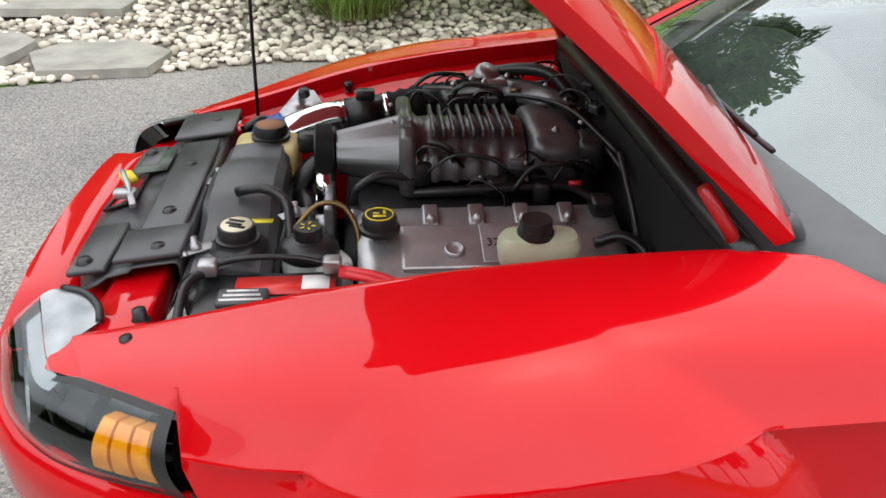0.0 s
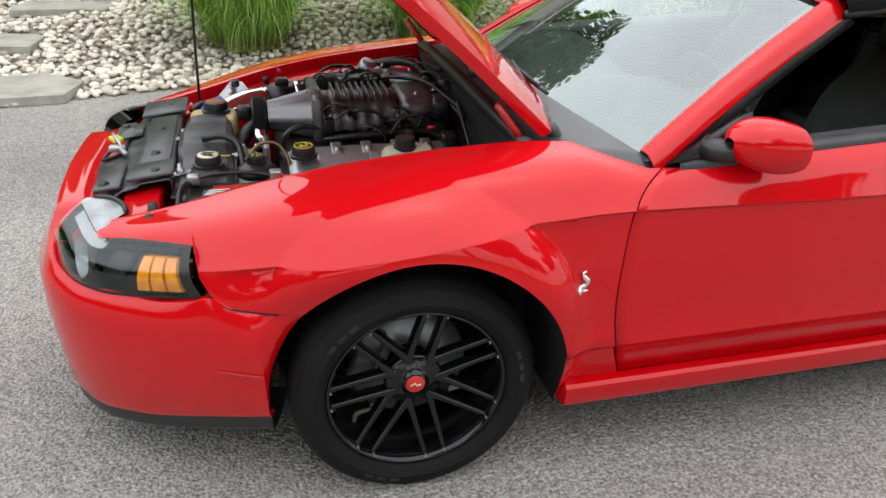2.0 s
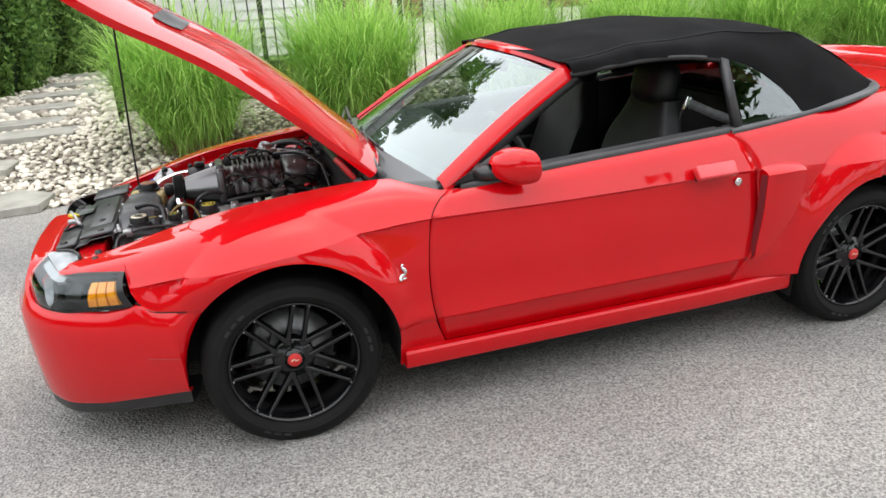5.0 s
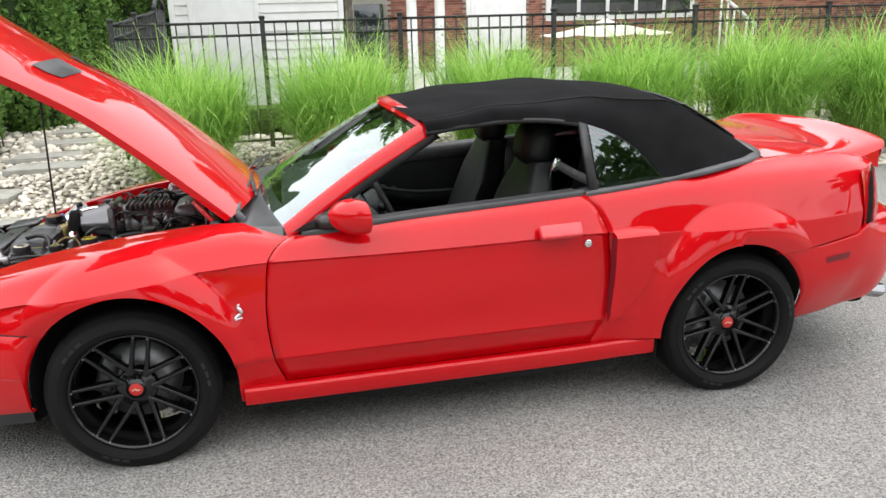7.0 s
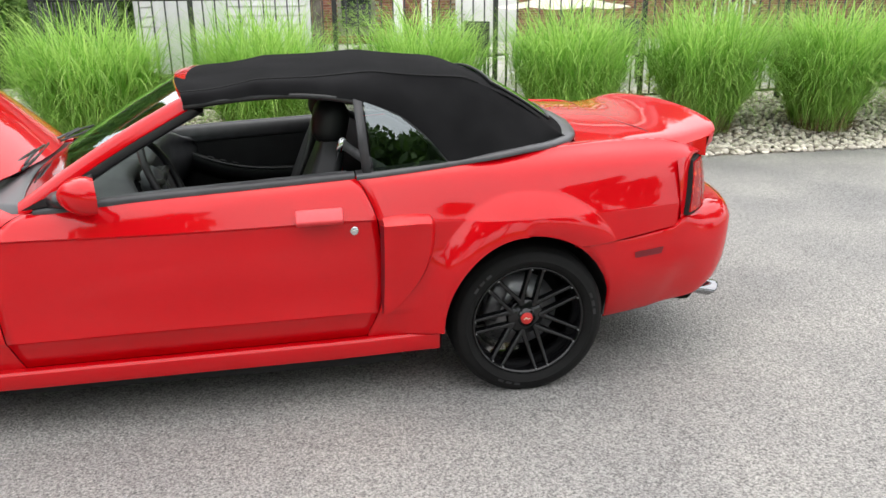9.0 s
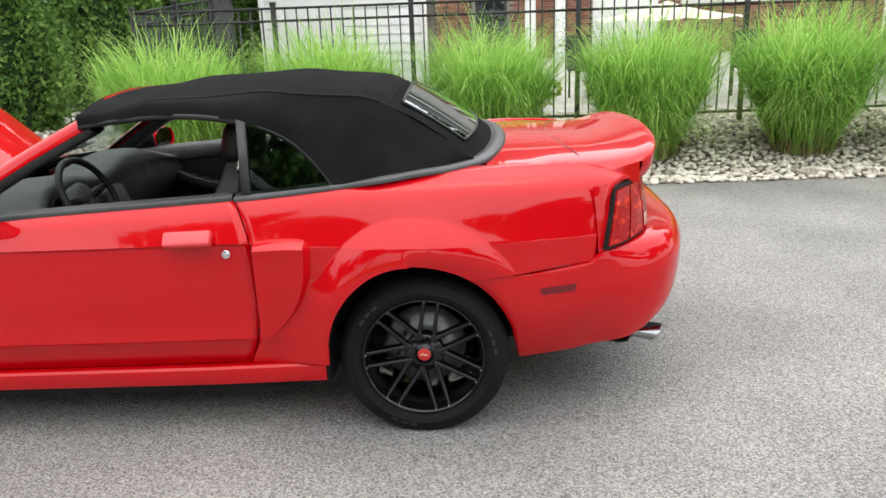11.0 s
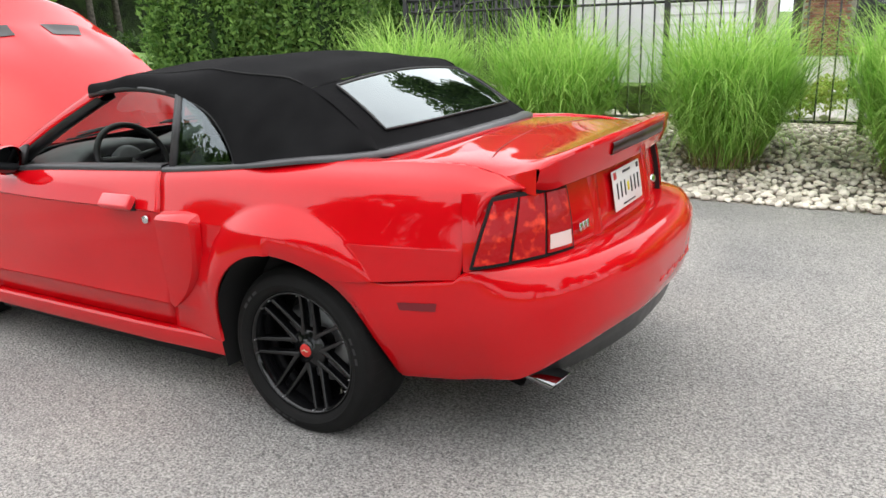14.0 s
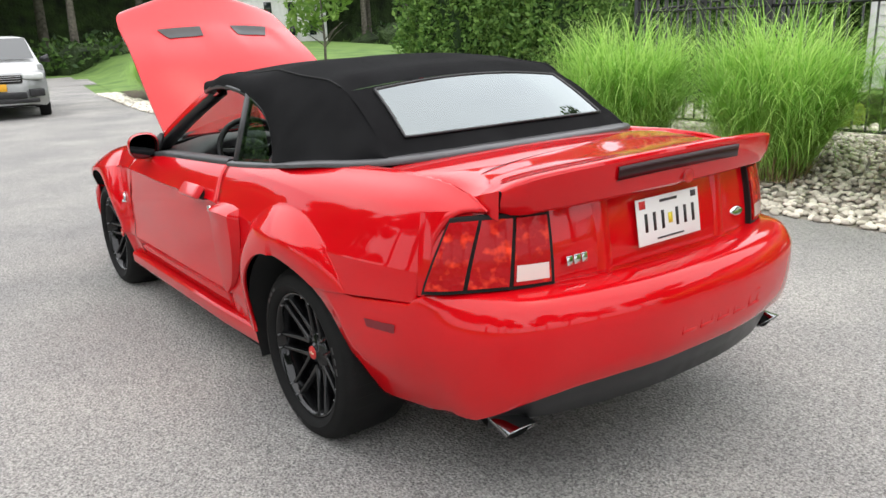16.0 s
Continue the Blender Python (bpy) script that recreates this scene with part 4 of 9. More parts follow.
for y in (-0.112, -0.072, -0.032, 0.038, 0.078, 0.118):
    plate_bar(y, -0.004, 0.013, 0.060, PRINTBLACK)
plate_bar(0.004, -0.004, 0.02, 0.034, YELLOW)
plate_bar(0.0, 0.058, 0.085, 0.009, GREYTRIM)
plate_bar(0.0, -0.062, 0.13, 0.006, GREYTRIM)
plate_bar(-0.125, 0.056, 0.028, 0.026, CAPRED)
plate_bar(0.125, 0.058, 0.026, 0.02, GREYTRIM)
# small emblems
eb = B()
for k, (y, w) in enumerate(((-0.425, 0.024), (-0.395, 0.026), (-0.365, 0.022))):
    box(eb, (3.5075, y, 0.805), (0.006, w, 0.03), PT, 0.002)
part("tail_emblem", eb, CHROME, tail_panel, "small chrome tail emblem")
eb = B()
lathe(eb, [(0, 0.006), (0.03, 0.005), (0.036, 0.003), (0.038, 0.0)], (3.50, 0.40, 0.815), (1, 0.05, 0.15), 28)
for v in eb.verts:
    v.co.z = 0.81 + (v.co.z - 0.81) * 0.45
part("tail_emblem", eb, CHROME, tail_panel, "oval chrome tail badge")
# twin exhaust tips
TIP = material("smoked_chrome", (0.30, 0.30, 0.31), 0.12, 1.0)
for s in (-1, 1):
    xb = B()
    prof = [(0.025, -0.20), (0.028, -0.14), (0.030, 0.0), (0.031, 0.006), (0.0285, 0.006), (0.0275, 0.0), (0.026, -0.10), (0.0, -0.105)]
    lathe(xb, prof, (3.515, s * 0.63, 0.322), (0.985, s * 0.06, -0.14), 28)
    for v in xb.verts:
        v.co.y = s * 0.63 + (v.co.y - s * 0.63) * 1.75
        if v.co.x > 3.47:
            v.co.x += (v.co.z - 0.318) * 0.9
    tip = part("exhaust_tip", xb, TIP, car, "polished oval exhaust tip")
    xb = B()
    lathe(xb, [(0.0, 0.0), (0.0265, 0.0), (0.0265, 0.06)], (3.45, s * 0.628, 0.329), (0.985, s * 0.06, -0.14), 24)
    for v in xb.verts:
        v.co.y = s * 0.63 + (v.co.y - s * 0.63) * 1.7
    part("tip_bore", xb, SHADOW, tip)

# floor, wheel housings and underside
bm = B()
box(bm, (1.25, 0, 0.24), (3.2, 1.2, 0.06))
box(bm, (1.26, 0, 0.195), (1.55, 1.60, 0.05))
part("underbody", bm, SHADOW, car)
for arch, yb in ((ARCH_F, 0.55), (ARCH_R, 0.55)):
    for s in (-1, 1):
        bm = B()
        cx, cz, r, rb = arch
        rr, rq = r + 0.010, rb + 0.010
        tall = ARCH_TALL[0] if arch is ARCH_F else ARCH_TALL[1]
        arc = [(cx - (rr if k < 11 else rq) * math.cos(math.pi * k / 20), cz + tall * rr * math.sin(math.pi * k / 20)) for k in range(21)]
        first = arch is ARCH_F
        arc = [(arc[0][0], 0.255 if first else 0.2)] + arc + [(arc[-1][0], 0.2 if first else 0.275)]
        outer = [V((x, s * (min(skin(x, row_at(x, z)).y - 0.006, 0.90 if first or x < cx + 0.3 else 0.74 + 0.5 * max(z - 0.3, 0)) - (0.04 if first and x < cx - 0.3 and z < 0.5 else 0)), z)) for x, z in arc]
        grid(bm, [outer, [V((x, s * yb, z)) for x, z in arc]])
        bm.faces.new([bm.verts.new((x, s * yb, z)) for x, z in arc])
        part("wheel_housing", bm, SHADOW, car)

# ---- wheels ----
def wheel_meshes():
    """Meshes of a wheel that stands in the xz plane, its face towards -y, at the origin."""
    made = {}
    b = B()
    R, W = 0.325, 0.27
    prof = [(0.241, 0.125), (0.248, 0.143), (0.265, 0.156), (0.2735, 0.1575), (0.275, 0.1595), (0.2765, 0.1575), (0.292, 0.156), (0.308, 0.149), (0.3155, 0.142), (0.3165, 0.139), (0.326, 0.130), (0.3335, 0.113), (0.337, 0.075), (0.338, 0.0), (0.337, -0.06), (0.333, -0.092), (0.321, -0.112), (0.30, -0.126), (0.262, -0.128), (0.248, -0.118), (0.241, -0.10)]
    lathe(b, prof, (0, 0.09, 0), (0, -1, 0), 96)
    for v in b.verts:
        if v.co.z < -0.3245:
            v.co.y -= 0.10 * (v.co.z + 0.3245) * (-1 if v.co.y < 0.09 else 1)
            v.co.z = -0.3245
    # shoulder grooves
    made["tyre"] = (b, RUBBER)
    g = B()
    for k in range(44):
        a = 2 * math.pi * (k + 0.5) / 44
        if -2.0 < a - 1.5 * math.pi < 2.0 and math.sin(a) < -0.93:
            continue
        for (r0, h0), (r1, h1) in (((0.317, 0.1395), (0.3335, 0.114)), ((0.3335, 0.114), (0.3385, 0.045))):
            t = V((-math.sin(a), 0, math.cos(a)))
            d = V((math.cos(a), 0, math.sin(a)))
            p = d * (r0 + 0.0006) + V((0, 0.09 - h0, 0))
            q = d * (r1 + 0.0006) + V((0, 0.09 - h1, 0)) + t * 0.006
            g.faces.new([g.verts.new(x) for x in (p - t * 0.0016, q - t * 0.0016, q + t * 0.0016, p + t * 0.0016)])
    made["tread"] = (g, SHADOW)
    s = B()
    for a0 in (0.45, 2.6, 4.6):
        for rr in (0.279,):
            pts = []
            for k in range(9):
                a = a0 + k * 0.045
                pts.append(V((math.cos(a) * rr, 0.09 - 0.1578, math.sin(a) * rr)))
            up = [V((math.cos(a0 + k * 0.045) * (rr + 0.011), 0.09 - 0.1574, math.sin(a0 + k * 0.045) * (rr + 0.011))) for k in range(9)]
        for k in range(0, 8, 1):
            if k % 3 != 2:
                s.faces.new([s.verts.new(x) for x in (pts[k], pts[k + 1], up[k + 1], up[k])])
    made["sidewall_lettering"] = (s, BLACK)
    b = B()
    lathe(b, [(0.2445, 0.126), (0.2435, 0.140), (0.236, 0.139), (0.231, 0.126), (0.220, 0.100), (0.216, 0.02), (0.21, -0.09), (0.238, -0.11)], (0, 0.09, 0), (0, -1, 0), 64)
    made["rim"] = (b, GLOSS)
    return made


def spoke_bm(side):
    b = B()
    rows = []
    for k in range(9):
        t = k / 8
        r = 0.052 + (0.228 - 0.052) * t
        off = side * (0.0295 - 0.002 * t)
        w = 0.0086 - 0.0014 * t + 0.004 * (1 - t) ** 4
        face = -0.030 * t**1.4 - 0.004
        rows.append([V((r, face + 0.032, off - w)), V((r, face + 0.003, off - w)), V((r, face, off - w * 0.6)), V((r, face, off + w * 0.6)), V((r, face + 0.003, off + w)), V((r, face + 0.032, off + w))])
    grid(b, rows)
    return b


WHEEL = wheel_meshes()
_wm = {}
for k, (b, m) in WHEEL.items():
    ob = finish(k, b, m)
    _wm[k] = ob.data
    bpy.data.objects.remove(ob)
for side in (-1, 1):
    ob = finish("spoke", spoke_bm(side), GLOSS)
    _wm["spoke", side] = ob.data
    bpy.data.objects.remove(ob)
b = B()
lathe(b, [(0.0, 0.016), (0.030, 0.016), (0.032, 0.012), (0.045, 0.004), (0.074, 0.0), (0.080, -0.006), (0.080, -0.03)], (0, 0, 0), (0, -1, 0), 40)
ob = finish("hub", b, GLOSS)
_wm["hub"] = ob.data
bpy.data.objects.remove(ob)
b = B()
lathe(b, [(0.0, 0.020), (0.024, 0.020), (0.026, 0.018), (0.027, 0.012)], (0, 0, 0), (0, -1, 0), 32)
ob = finish("centre_cap", b, CAPRED)
_wm["centre_cap"] = ob.data
bpy.data.objects.remove(ob)
b = B()
tube(b, [(-0.012, -0.0212, -0.008), (-0.004, -0.0212, 0.004), (0.004, -0.0212, -0.001), (0.013, -0.0212, 0.006)], 0.0022, 6)
ob = finish("cap_emblem", b, CREAM)
_wm["cap_emblem"] = ob.data
bpy.data.objects.remove(ob)
b = B()
lathe(b, [(0, 0.006), (0.005, 0.006), (0.0085, 0.0), (0.0085, -0.012)], (0, 0, 0), (0, -1, 0), 6)
ob = finish("wheel_nut", b, BLACK)
_wm["wheel_nut"] = ob.data
bpy.data.objects.remove(ob)
b = B()
lathe(b, [(0.06, 0.02), (0.165, 0.02), (0.165, -0.005), (0.06, -0.005)], (0, 0.105, 0), (0, -1, 0), 48)
ob = finish("brake_disc", b, ALLOY)
_wm["brake_disc"] = ob.data
bpy.data.objects.remove(ob)
b = B()
box(b, (0.125, 0.09, 0.0), (0.075, 0.06, 0.17), None, 0.015)
ob = finish("brake_caliper", b, DARKALLOY)
_wm["brake_caliper"] = ob.data
bpy.data.objects.remove(ob)
b = B()
box(b, (0, 0, 0), (0.005, 0.012, 0.005), None, 0.001)
ob = finish("rim_bolt", b, ALLOY)
_wm["rim_bolt"] = ob.data
bpy.data.objects.remove(ob)


def wheel(x, s, spin):
    root = new("wheel", _wm["rim"])
    root.parent = car
    root.matrix_parent_inverse = Matrix.Translation(-origin_of(car))
    face = Matrix() if s < 0 else Matrix.Rotation(math.pi, 4, "Z")
    root.matrix_basis = Matrix.Translation((x, s * 0.80, 0.325)) @ face @ Matrix.Rotation(radians(spin), 4, "Y")

    def sub(name, data, m=Matrix()):
        o = new(name, data)
        o.parent = root
        o.matrix_basis = m
        return o

    still = Matrix.Rotation(radians(-spin), 4, "Y")
    sub("tyre", _wm["tyre"], still)["label"] = "wide black low-profile tyre"
    sub("tread", _wm["tread"], still)["kind"] = "stuff"
    sub("sidewall_lettering", _wm["sidewall_lettering"])["kind"] = "stuff"
    sub("hub", _wm["hub"])
    sub("centre_cap", _wm["centre_cap"])["label"] = "red centre cap"
    sub("cap_emblem", _wm["cap_emblem"])
    sub("brake_disc", _wm["brake_disc"])
    back = Matrix.Rotation(radians(-spin + (200 if x < 1 else 200)), 4, "Y")
    sub("brake_caliper", _wm["brake_caliper"], back)
    for k in range(7):
        rot = Matrix.Rotation(2 * math.pi * k / 7, 4, "Y")
        for side in (-1, 1):
            sub("spoke", _wm["spoke", side], rot)
    for k in range(5):
        a = 2 * math.pi * k / 5
        sub("wheel_nut", _wm["wheel_nut"], Matrix.Translation((math.cos(a) * 0.052, 0.004, math.sin(a) * 0.052)))
    for k in range(14):
        a = 2 * math.pi * (k // 2) / 7 + (0.119 if k % 2 else -0.119)
        sub("rim_bolt", _wm["rim_bolt"], Matrix.Translation((math.cos(a) * 0.2315, -0.042, math.sin(a) * 0.2315)) @ Matrix.Rotation(-a, 4, "Y"))


wheel(0.0, -1, 25.0)
wheel(0.0, 1, 20)
wheel(2.573, -1, 22.0)
wheel(2.573, 1, 11)

# ---- bonnet, raised on its rear hinges ----
HINGE = V((0.43, 0, 0.925))
OPEN = 47.0


def hood_half(x):
    return hermite(x, [-0.86, -0.82, -0.70, -0.45, -0.2, 0.1, 0.4], [0.42, 0.51, 0.55, 0.568, 0.590, 0.605, 0.605])


def hood_z(x, w):
    """Height of the shut bonnet at x; w runs from 0 on the centre line to 1 at the edge."""
    edge = hermite(x, [-0.86, -0.78, -0.6, -0.45, -0.25, 0.0, 0.25, 0.42], [0.695, 0.705, 0.748, 0.797, 0.852, 0.890, 0.913, 0.925])
    crown = 0.085 * (1 - w**2.2)
    # two shallow channels run back from the outlets
    lane = math.exp(-(((w - 0.45) / 0.26) ** 6))
    dip = 0.016 * lane * step(-0.56, -0.47, x) * (1 - step(-0.44, -0.10, x))
    return edge + crown - dip


def raised(p):
    a = radians(OPEN)
    d = p - HINGE
    return HINGE + V((d.x * math.cos(a) + d.z * math.sin(a), d.y, -d.x * math.sin(a) + d.z * math.cos(a)))


NX, NW = 40, 18
rows, inner = [], []
for i in range(NX + 1):
    x = -0.86 + 1.27 * i / NX
    row, irow = [], []
    for j in range(-NW, NW + 1):
        w = j / NW
        h = hood_half(x)
        bow = -0.05 * (1 - w * w) * (1 - step(-0.86, -0.5, x))
        back = 0.06 * (1 - w * w) * step(0.1, 0.41, x)
        p = V((x + bow + back, h * w, hood_z(x, abs(w))))
        row.append(raised(p))
        sag = 0.012 + 0.02 * (1 - abs(w)) * 1.0
        irow.append(raised(p - V((0, 0, sag + 0.012 * (abs(abs(w) - 0.45) < 0.25)))))
    rows.append(row)
    inner.append(irow)
bm = B()
grid(bm, rows)
# folded rim all round
ring = rows[0] + [r[-1] for r in rows[1:]] + rows[-1][-2::-1] + [r[0] for r in rows[-2:0:-1]]
nrm = (raised(V((0, 0, 1))) - raised(V((0, 0, 0)))).normalized()
grid(bm, [ring, [p - nrm * 0.012 for p in ring], [p - nrm * 0.030 + (HINGE + V((-0.3, 0, 0.3)) - p) * 0.01 for p in ring]], close=True)
weld(bm)
bonnet = part("bonnet", bm, RED, car, "raised red bonnet with twin black outlets")
bm = B()
grid(bm, [[p - nrm * 0.02 for p in r[1:-1]] for r in inner[1:-1]])
part("bonnet_liner", bm, RED_IN, bonnet)
# outlets
for s in (-1, 1):
    bm = B()
    def hp(x, y, o=0.002):
        w = abs(y) / hood_half(x)
        return raised(V((x, y, hood_z(x, w) + o)))
    rows = []
    for i in range(7):
        t = i / 6
        rows.append([hp(-0.532 + 0.108 * t - 0.012 * u, s * (0.100 + 0.015 * t + (0.265 - 0.060 * t) * u), 0.005) for u in [k / 10 for k in range(11)]])
    grid(bm, rows)
    part("bonnet_outlet", bm, BLACK, bonnet, "black mesh outlet")
# prop rod
bm = B()
tube(bm, curve([(-0.55, 0.42, 0.745), (-0.545, 0.42, 0.95), (-0.535, 0.415, 1.2), (-0.52, 0.40, 1.60)], 10), 0.005, 8)
part("prop_rod", bm, BLACK, car, "thin black bonnet prop")
# hinge arms
for s in (-1, 1):
    bm = B()
    tube(bm, [(0.36, s * 0.57, 0.87), (0.33, s * 0.57, 0.93), (0.27, s * 0.57, 1.01)], 0.012, 8)
    part("bonnet_hinge", bm, RED_IN, car)

# badge on the fender: a small upright chrome figure
for s in (-1, 1):
    bm = B()
    pts = curve([(0.440, 0, 0.603), (0.412, 0, 0.601), (0.416, 0, 0.611), (0.432, 0, 0.620), (0.434, 0, 0.634), (0.424, 0, 0.645), (0.423, 0, 0.654), (0.432, 0, 0.657)], 22)
    pts = [V((p.x, s * (skin(p.x, row_at(p.x, p.z)).y + 0.004), p.z)) for p in pts]
    tube(bm, pts, [0.0035 + 0.0035 * math.sin(math.pi * k / 21) + (0.003 if 12 < k < 18 else 0) for k in range(22)], 8)
    part("fender_badge", bm, CHROME, car, "small chrome fender badge")

# ---- folding top ----
RIM = [(1.235, -0.64, 1.250), (1.40, -0.668, 1.275), (1.60, -0.682, 1.288), (1.78, -0.69, 1.278), (1.92, -0.695, 1.25), (2.06, -0.70, 1.195), (2.16, -0.722, 1.115), (2.23, -0.752, 1.035), (2.262, -0.772, 1.003), (2.42, -0.758, 1.02), (2.58, -0.722, 1.038), (2.70, -0.665, 1.046), (2.79, -0.58, 1.05)]
SHO = [(1.215, -0.565, 1.288), (1.38, -0.572, 1.315), (1.56, -0.575, 1.336), (1.74, -0.575, 1.347), (1.90, -0.575, 1.352), (2.05, -0.572, 1.348), (2.20, -0.566, 1.338), (2.34, -0.555, 1.318), (2.455, -0.54, 1.285), (2.55, -0.535, 1.232), (2.64, -0.537, 1.178), (2.72, -0.55, 1.122), (2.795, -0.578, 1.056)]
CEN = [(1.135, 0, 1.322), (1.33, 0, 1.352), (1.53, 0, 1.374), (1.72, 0, 1.388), (1.89, 0, 1.392), (2.05, 0, 1.388), (2.22, 0, 1.375), (2.36, 0, 1.352), (2.47, 0, 1.322)]
BOWS = [1.21, 1.51, 1.97, 2.36, 2.60]


def sag(x):
    """How far the canvas hangs between its bows."""
    for a, b in zip(BOWS, BOWS[1:]):
        if a < x < b:
            return -0.011 * math.sin(math.pi * (x - a) / (b - a)) ** 1.2
    return 0.0



def rear_sheet(a, b, out=0.0):
    """The rear of the top: a across (-1 to 1), b from the roof edge down to the boot."""
    t = V((2.47 - 0.015 * a * a, 0.54 * a, 1.322 - 0.037 * a * a))
    e = V((2.90 - 0.105 * abs(a) ** 2.5, 0.578 * a, 1.062 - 0.006 * a * a))
    p = t.lerp(e, b)
    p.z += 0.012 * math.sin(math.pi * b)
    n = V((0.45, 0, 0.89))
    return p + n * out


bm = B()
n = 60
rim, sho = curve(RIM, n), curve(SHO, n)
for s in (-1, 1):
    rows = []
    for k in range(n):
        a, b = rim[k], sho[k]
        row = []
        for j in range(9):
            t = j / 8
            p = a.lerp(b, t)
            bul = 0.028 * math.sin(math.pi * t) * (1 - 0.4 * step(0.5, 0.9, k / n))
            p = p + V((0, -0.75, 0.65)).normalized() * bul
            row.append(V((p.x, -s * p.y, p.z)))
        under = V((row[0].x - 0.002, row[0].y * 0.985, row[0].z - 0.004))
        rows.append([under] + row)
    grid(bm, rows)
m = 34
cen, roof_edge = curve(CEN, m), curve(SHO[:9], m)
rows = []
for k in range(m):
    row = []
    for j in range(-10, 11):
        t = j / 10
        e = roof_edge[k]
        row.append(V((cen[k].x + (e.x - cen[k].x) * t * t, -e.y * t, cen[k].z + (e.z - cen[k].z) * abs(t) ** 2.3)))
    rows.append(row)
grid(bm, rows)
grid(bm, [[rear_sheet(a / 12, b / 12) for a in range(-12, 13)] for b in range(13)])
weld(bm, 0.002)
for v in bm.verts:
    v.co.z += sag(v.co.x) * step(1.20, 1.30, v.co.z)
folding_top = part("folding_top", bm, FABRIC, car, "black canvas folding top, closed", deg=60)
for s in (-1, 1):
    bm = B()
    tube(bm, [V((p.x, -s * p.y, p.z + 0.002 + sag(p.x) * step(1.20, 1.30, p.z))) for p in sho[:44]], 0.0036, 6)
    part("top_seam", bm, SEAM, folding_top)
    # thick lower hem along the window
    bm = B()
    tube(bm, [V((p.x, -s * (p.y + 0.012), p.z - 0.01)) for p in rim[:42]], 0.013, 8)
    part("roof_rail", bm, BLACK, folding_top)
bm = B()
ys = [k / 14 for k in range(-14, 15)]
rows = []
for k in range(13):
    b = 0.085 + 0.70 * k / 12
    rows.append([rear_sheet(a * (0.825 + 0.025 * k / 12), b + 0.05 * a * a * (1 - k / 12) * 0.6, 0.006) for a in ys])
grid(bm, rows)
face_out(bm, V((0.3, 0, 1)))
rg = part("rear_window", bm, REARGLASS, folding_top, "heated glass rear window")
ring = rows[0] + [r[-1] for r in rows[1:]] + rows[-1][-2::-1] + [r[0] for r in rows[-2:0:-1]]
bm = B()
tube(bm, ring + ring[:1], 0.006, 6, False)
part("window_gasket", bm, BLACK, folding_top)
# red deck between the moulding and the boot lid, closing the tail
bm = B()
rows = []
for k in range(17):
    x = 2.72 + 0.685 * k / 16
    o = skin(x, 6)
    h = lid_half(max(x, 2.86)) + 0.004
    zl = lid_z(max(x, 2.84), h)
    zl += (o.z - 0.004 - zl) * step(3.2, 3.32, x)
    rows.append([V((x, -o.y, o.z)), V((x, -(o.y + h) / 2, (o.z + zl) / 2 + 0.006)), V((x, -h, zl)), V((x, -h + 0.01, zl - 0.04))])
for s in (-1, 1):
    bm = B()
    grid(bm, [[V((p.x, -s * p.y, p.z)) for p in r] for r in rows])
    part("rear_deck", bm, RED, car)

# ---- windscreen, pillars, header ----
WB = [(0.628, -0.735, 0.905), (0.575, -0.50, 0.925), (0.535, -0.25, 0.937), (0.52, 0.0, 0.940)]
WT = [(1.235, -0.575, 1.262), (1.19, -0.38, 1.292), (1.155, -0.19, 1.308), (1.14, 0.0, 1.313)]


def screen(a, v, out=0.0):
    """On the windscreen: a from -1 (left) to 1, v from base to header."""
    xs = [0, 0.34, 0.67, 1.0]
    b, t = V(hermite(1 - abs(a), xs, WB)), V(hermite(1 - abs(a), xs, WT))
    p = b.lerp(t, v) + V((-0.5, 0, 0.86)) * (0.014 * math.sin(math.pi * v) + out)
    p.y = abs(p.y) * (1 if a > 0 else -1)
    return p


bm = B()
grid(bm, [[screen(a / 16, v / 10) for a in range(-16, 17)] for v in range(11)])
face_out(bm, V((-0.3, 0, 1)))
ws = part("windscreen", bm, WINDSCREEN, car, "tinted windscreen")
ws.visible_shadow = False
bm = B()
for s in (-1, 1):
    rows = []
    for k in range(17):
        v = k / 16
        c = screen(s, v)
        w = 0.036 + 0.012 * (1 - v)
        o = V((0.0, s * 0.040, -0.030 - 0.010 * (1 - v)))
        rows.append([c + V((-0.006, -s * 0.026, 0.006)), c + V((-0.008, -s * 0.008, 0.016)), c + V((-0.002, s * 0.020, 0.012)), c + V((0.004, s * 0.042, -0.010)), c + V((0.010, s * 0.047, -0.034)), c + V((0.03, s * 0.03, -0.045)), c + V((0.03, -s * 0.02, -0.03))])
    grid(bm, rows)
rows = []
for k in range(-16, 17):
    c = screen(k / 16, 1.0)
    rows.append([c + V((-0.02, 0, -0.004)), c + V((-0.012, 0, 0.012)), c + V((0.025, 0, 0.022)), c + V((0.052, 0, 0.018)), c + V((0.055, 0, -0.01)), c + V((0.0, 0, -0.035)), c + V((-0.015, 0, -0.02))])
grid(bm, rows)
weld(bm)
part("windscreen_frame", bm, RED, car)
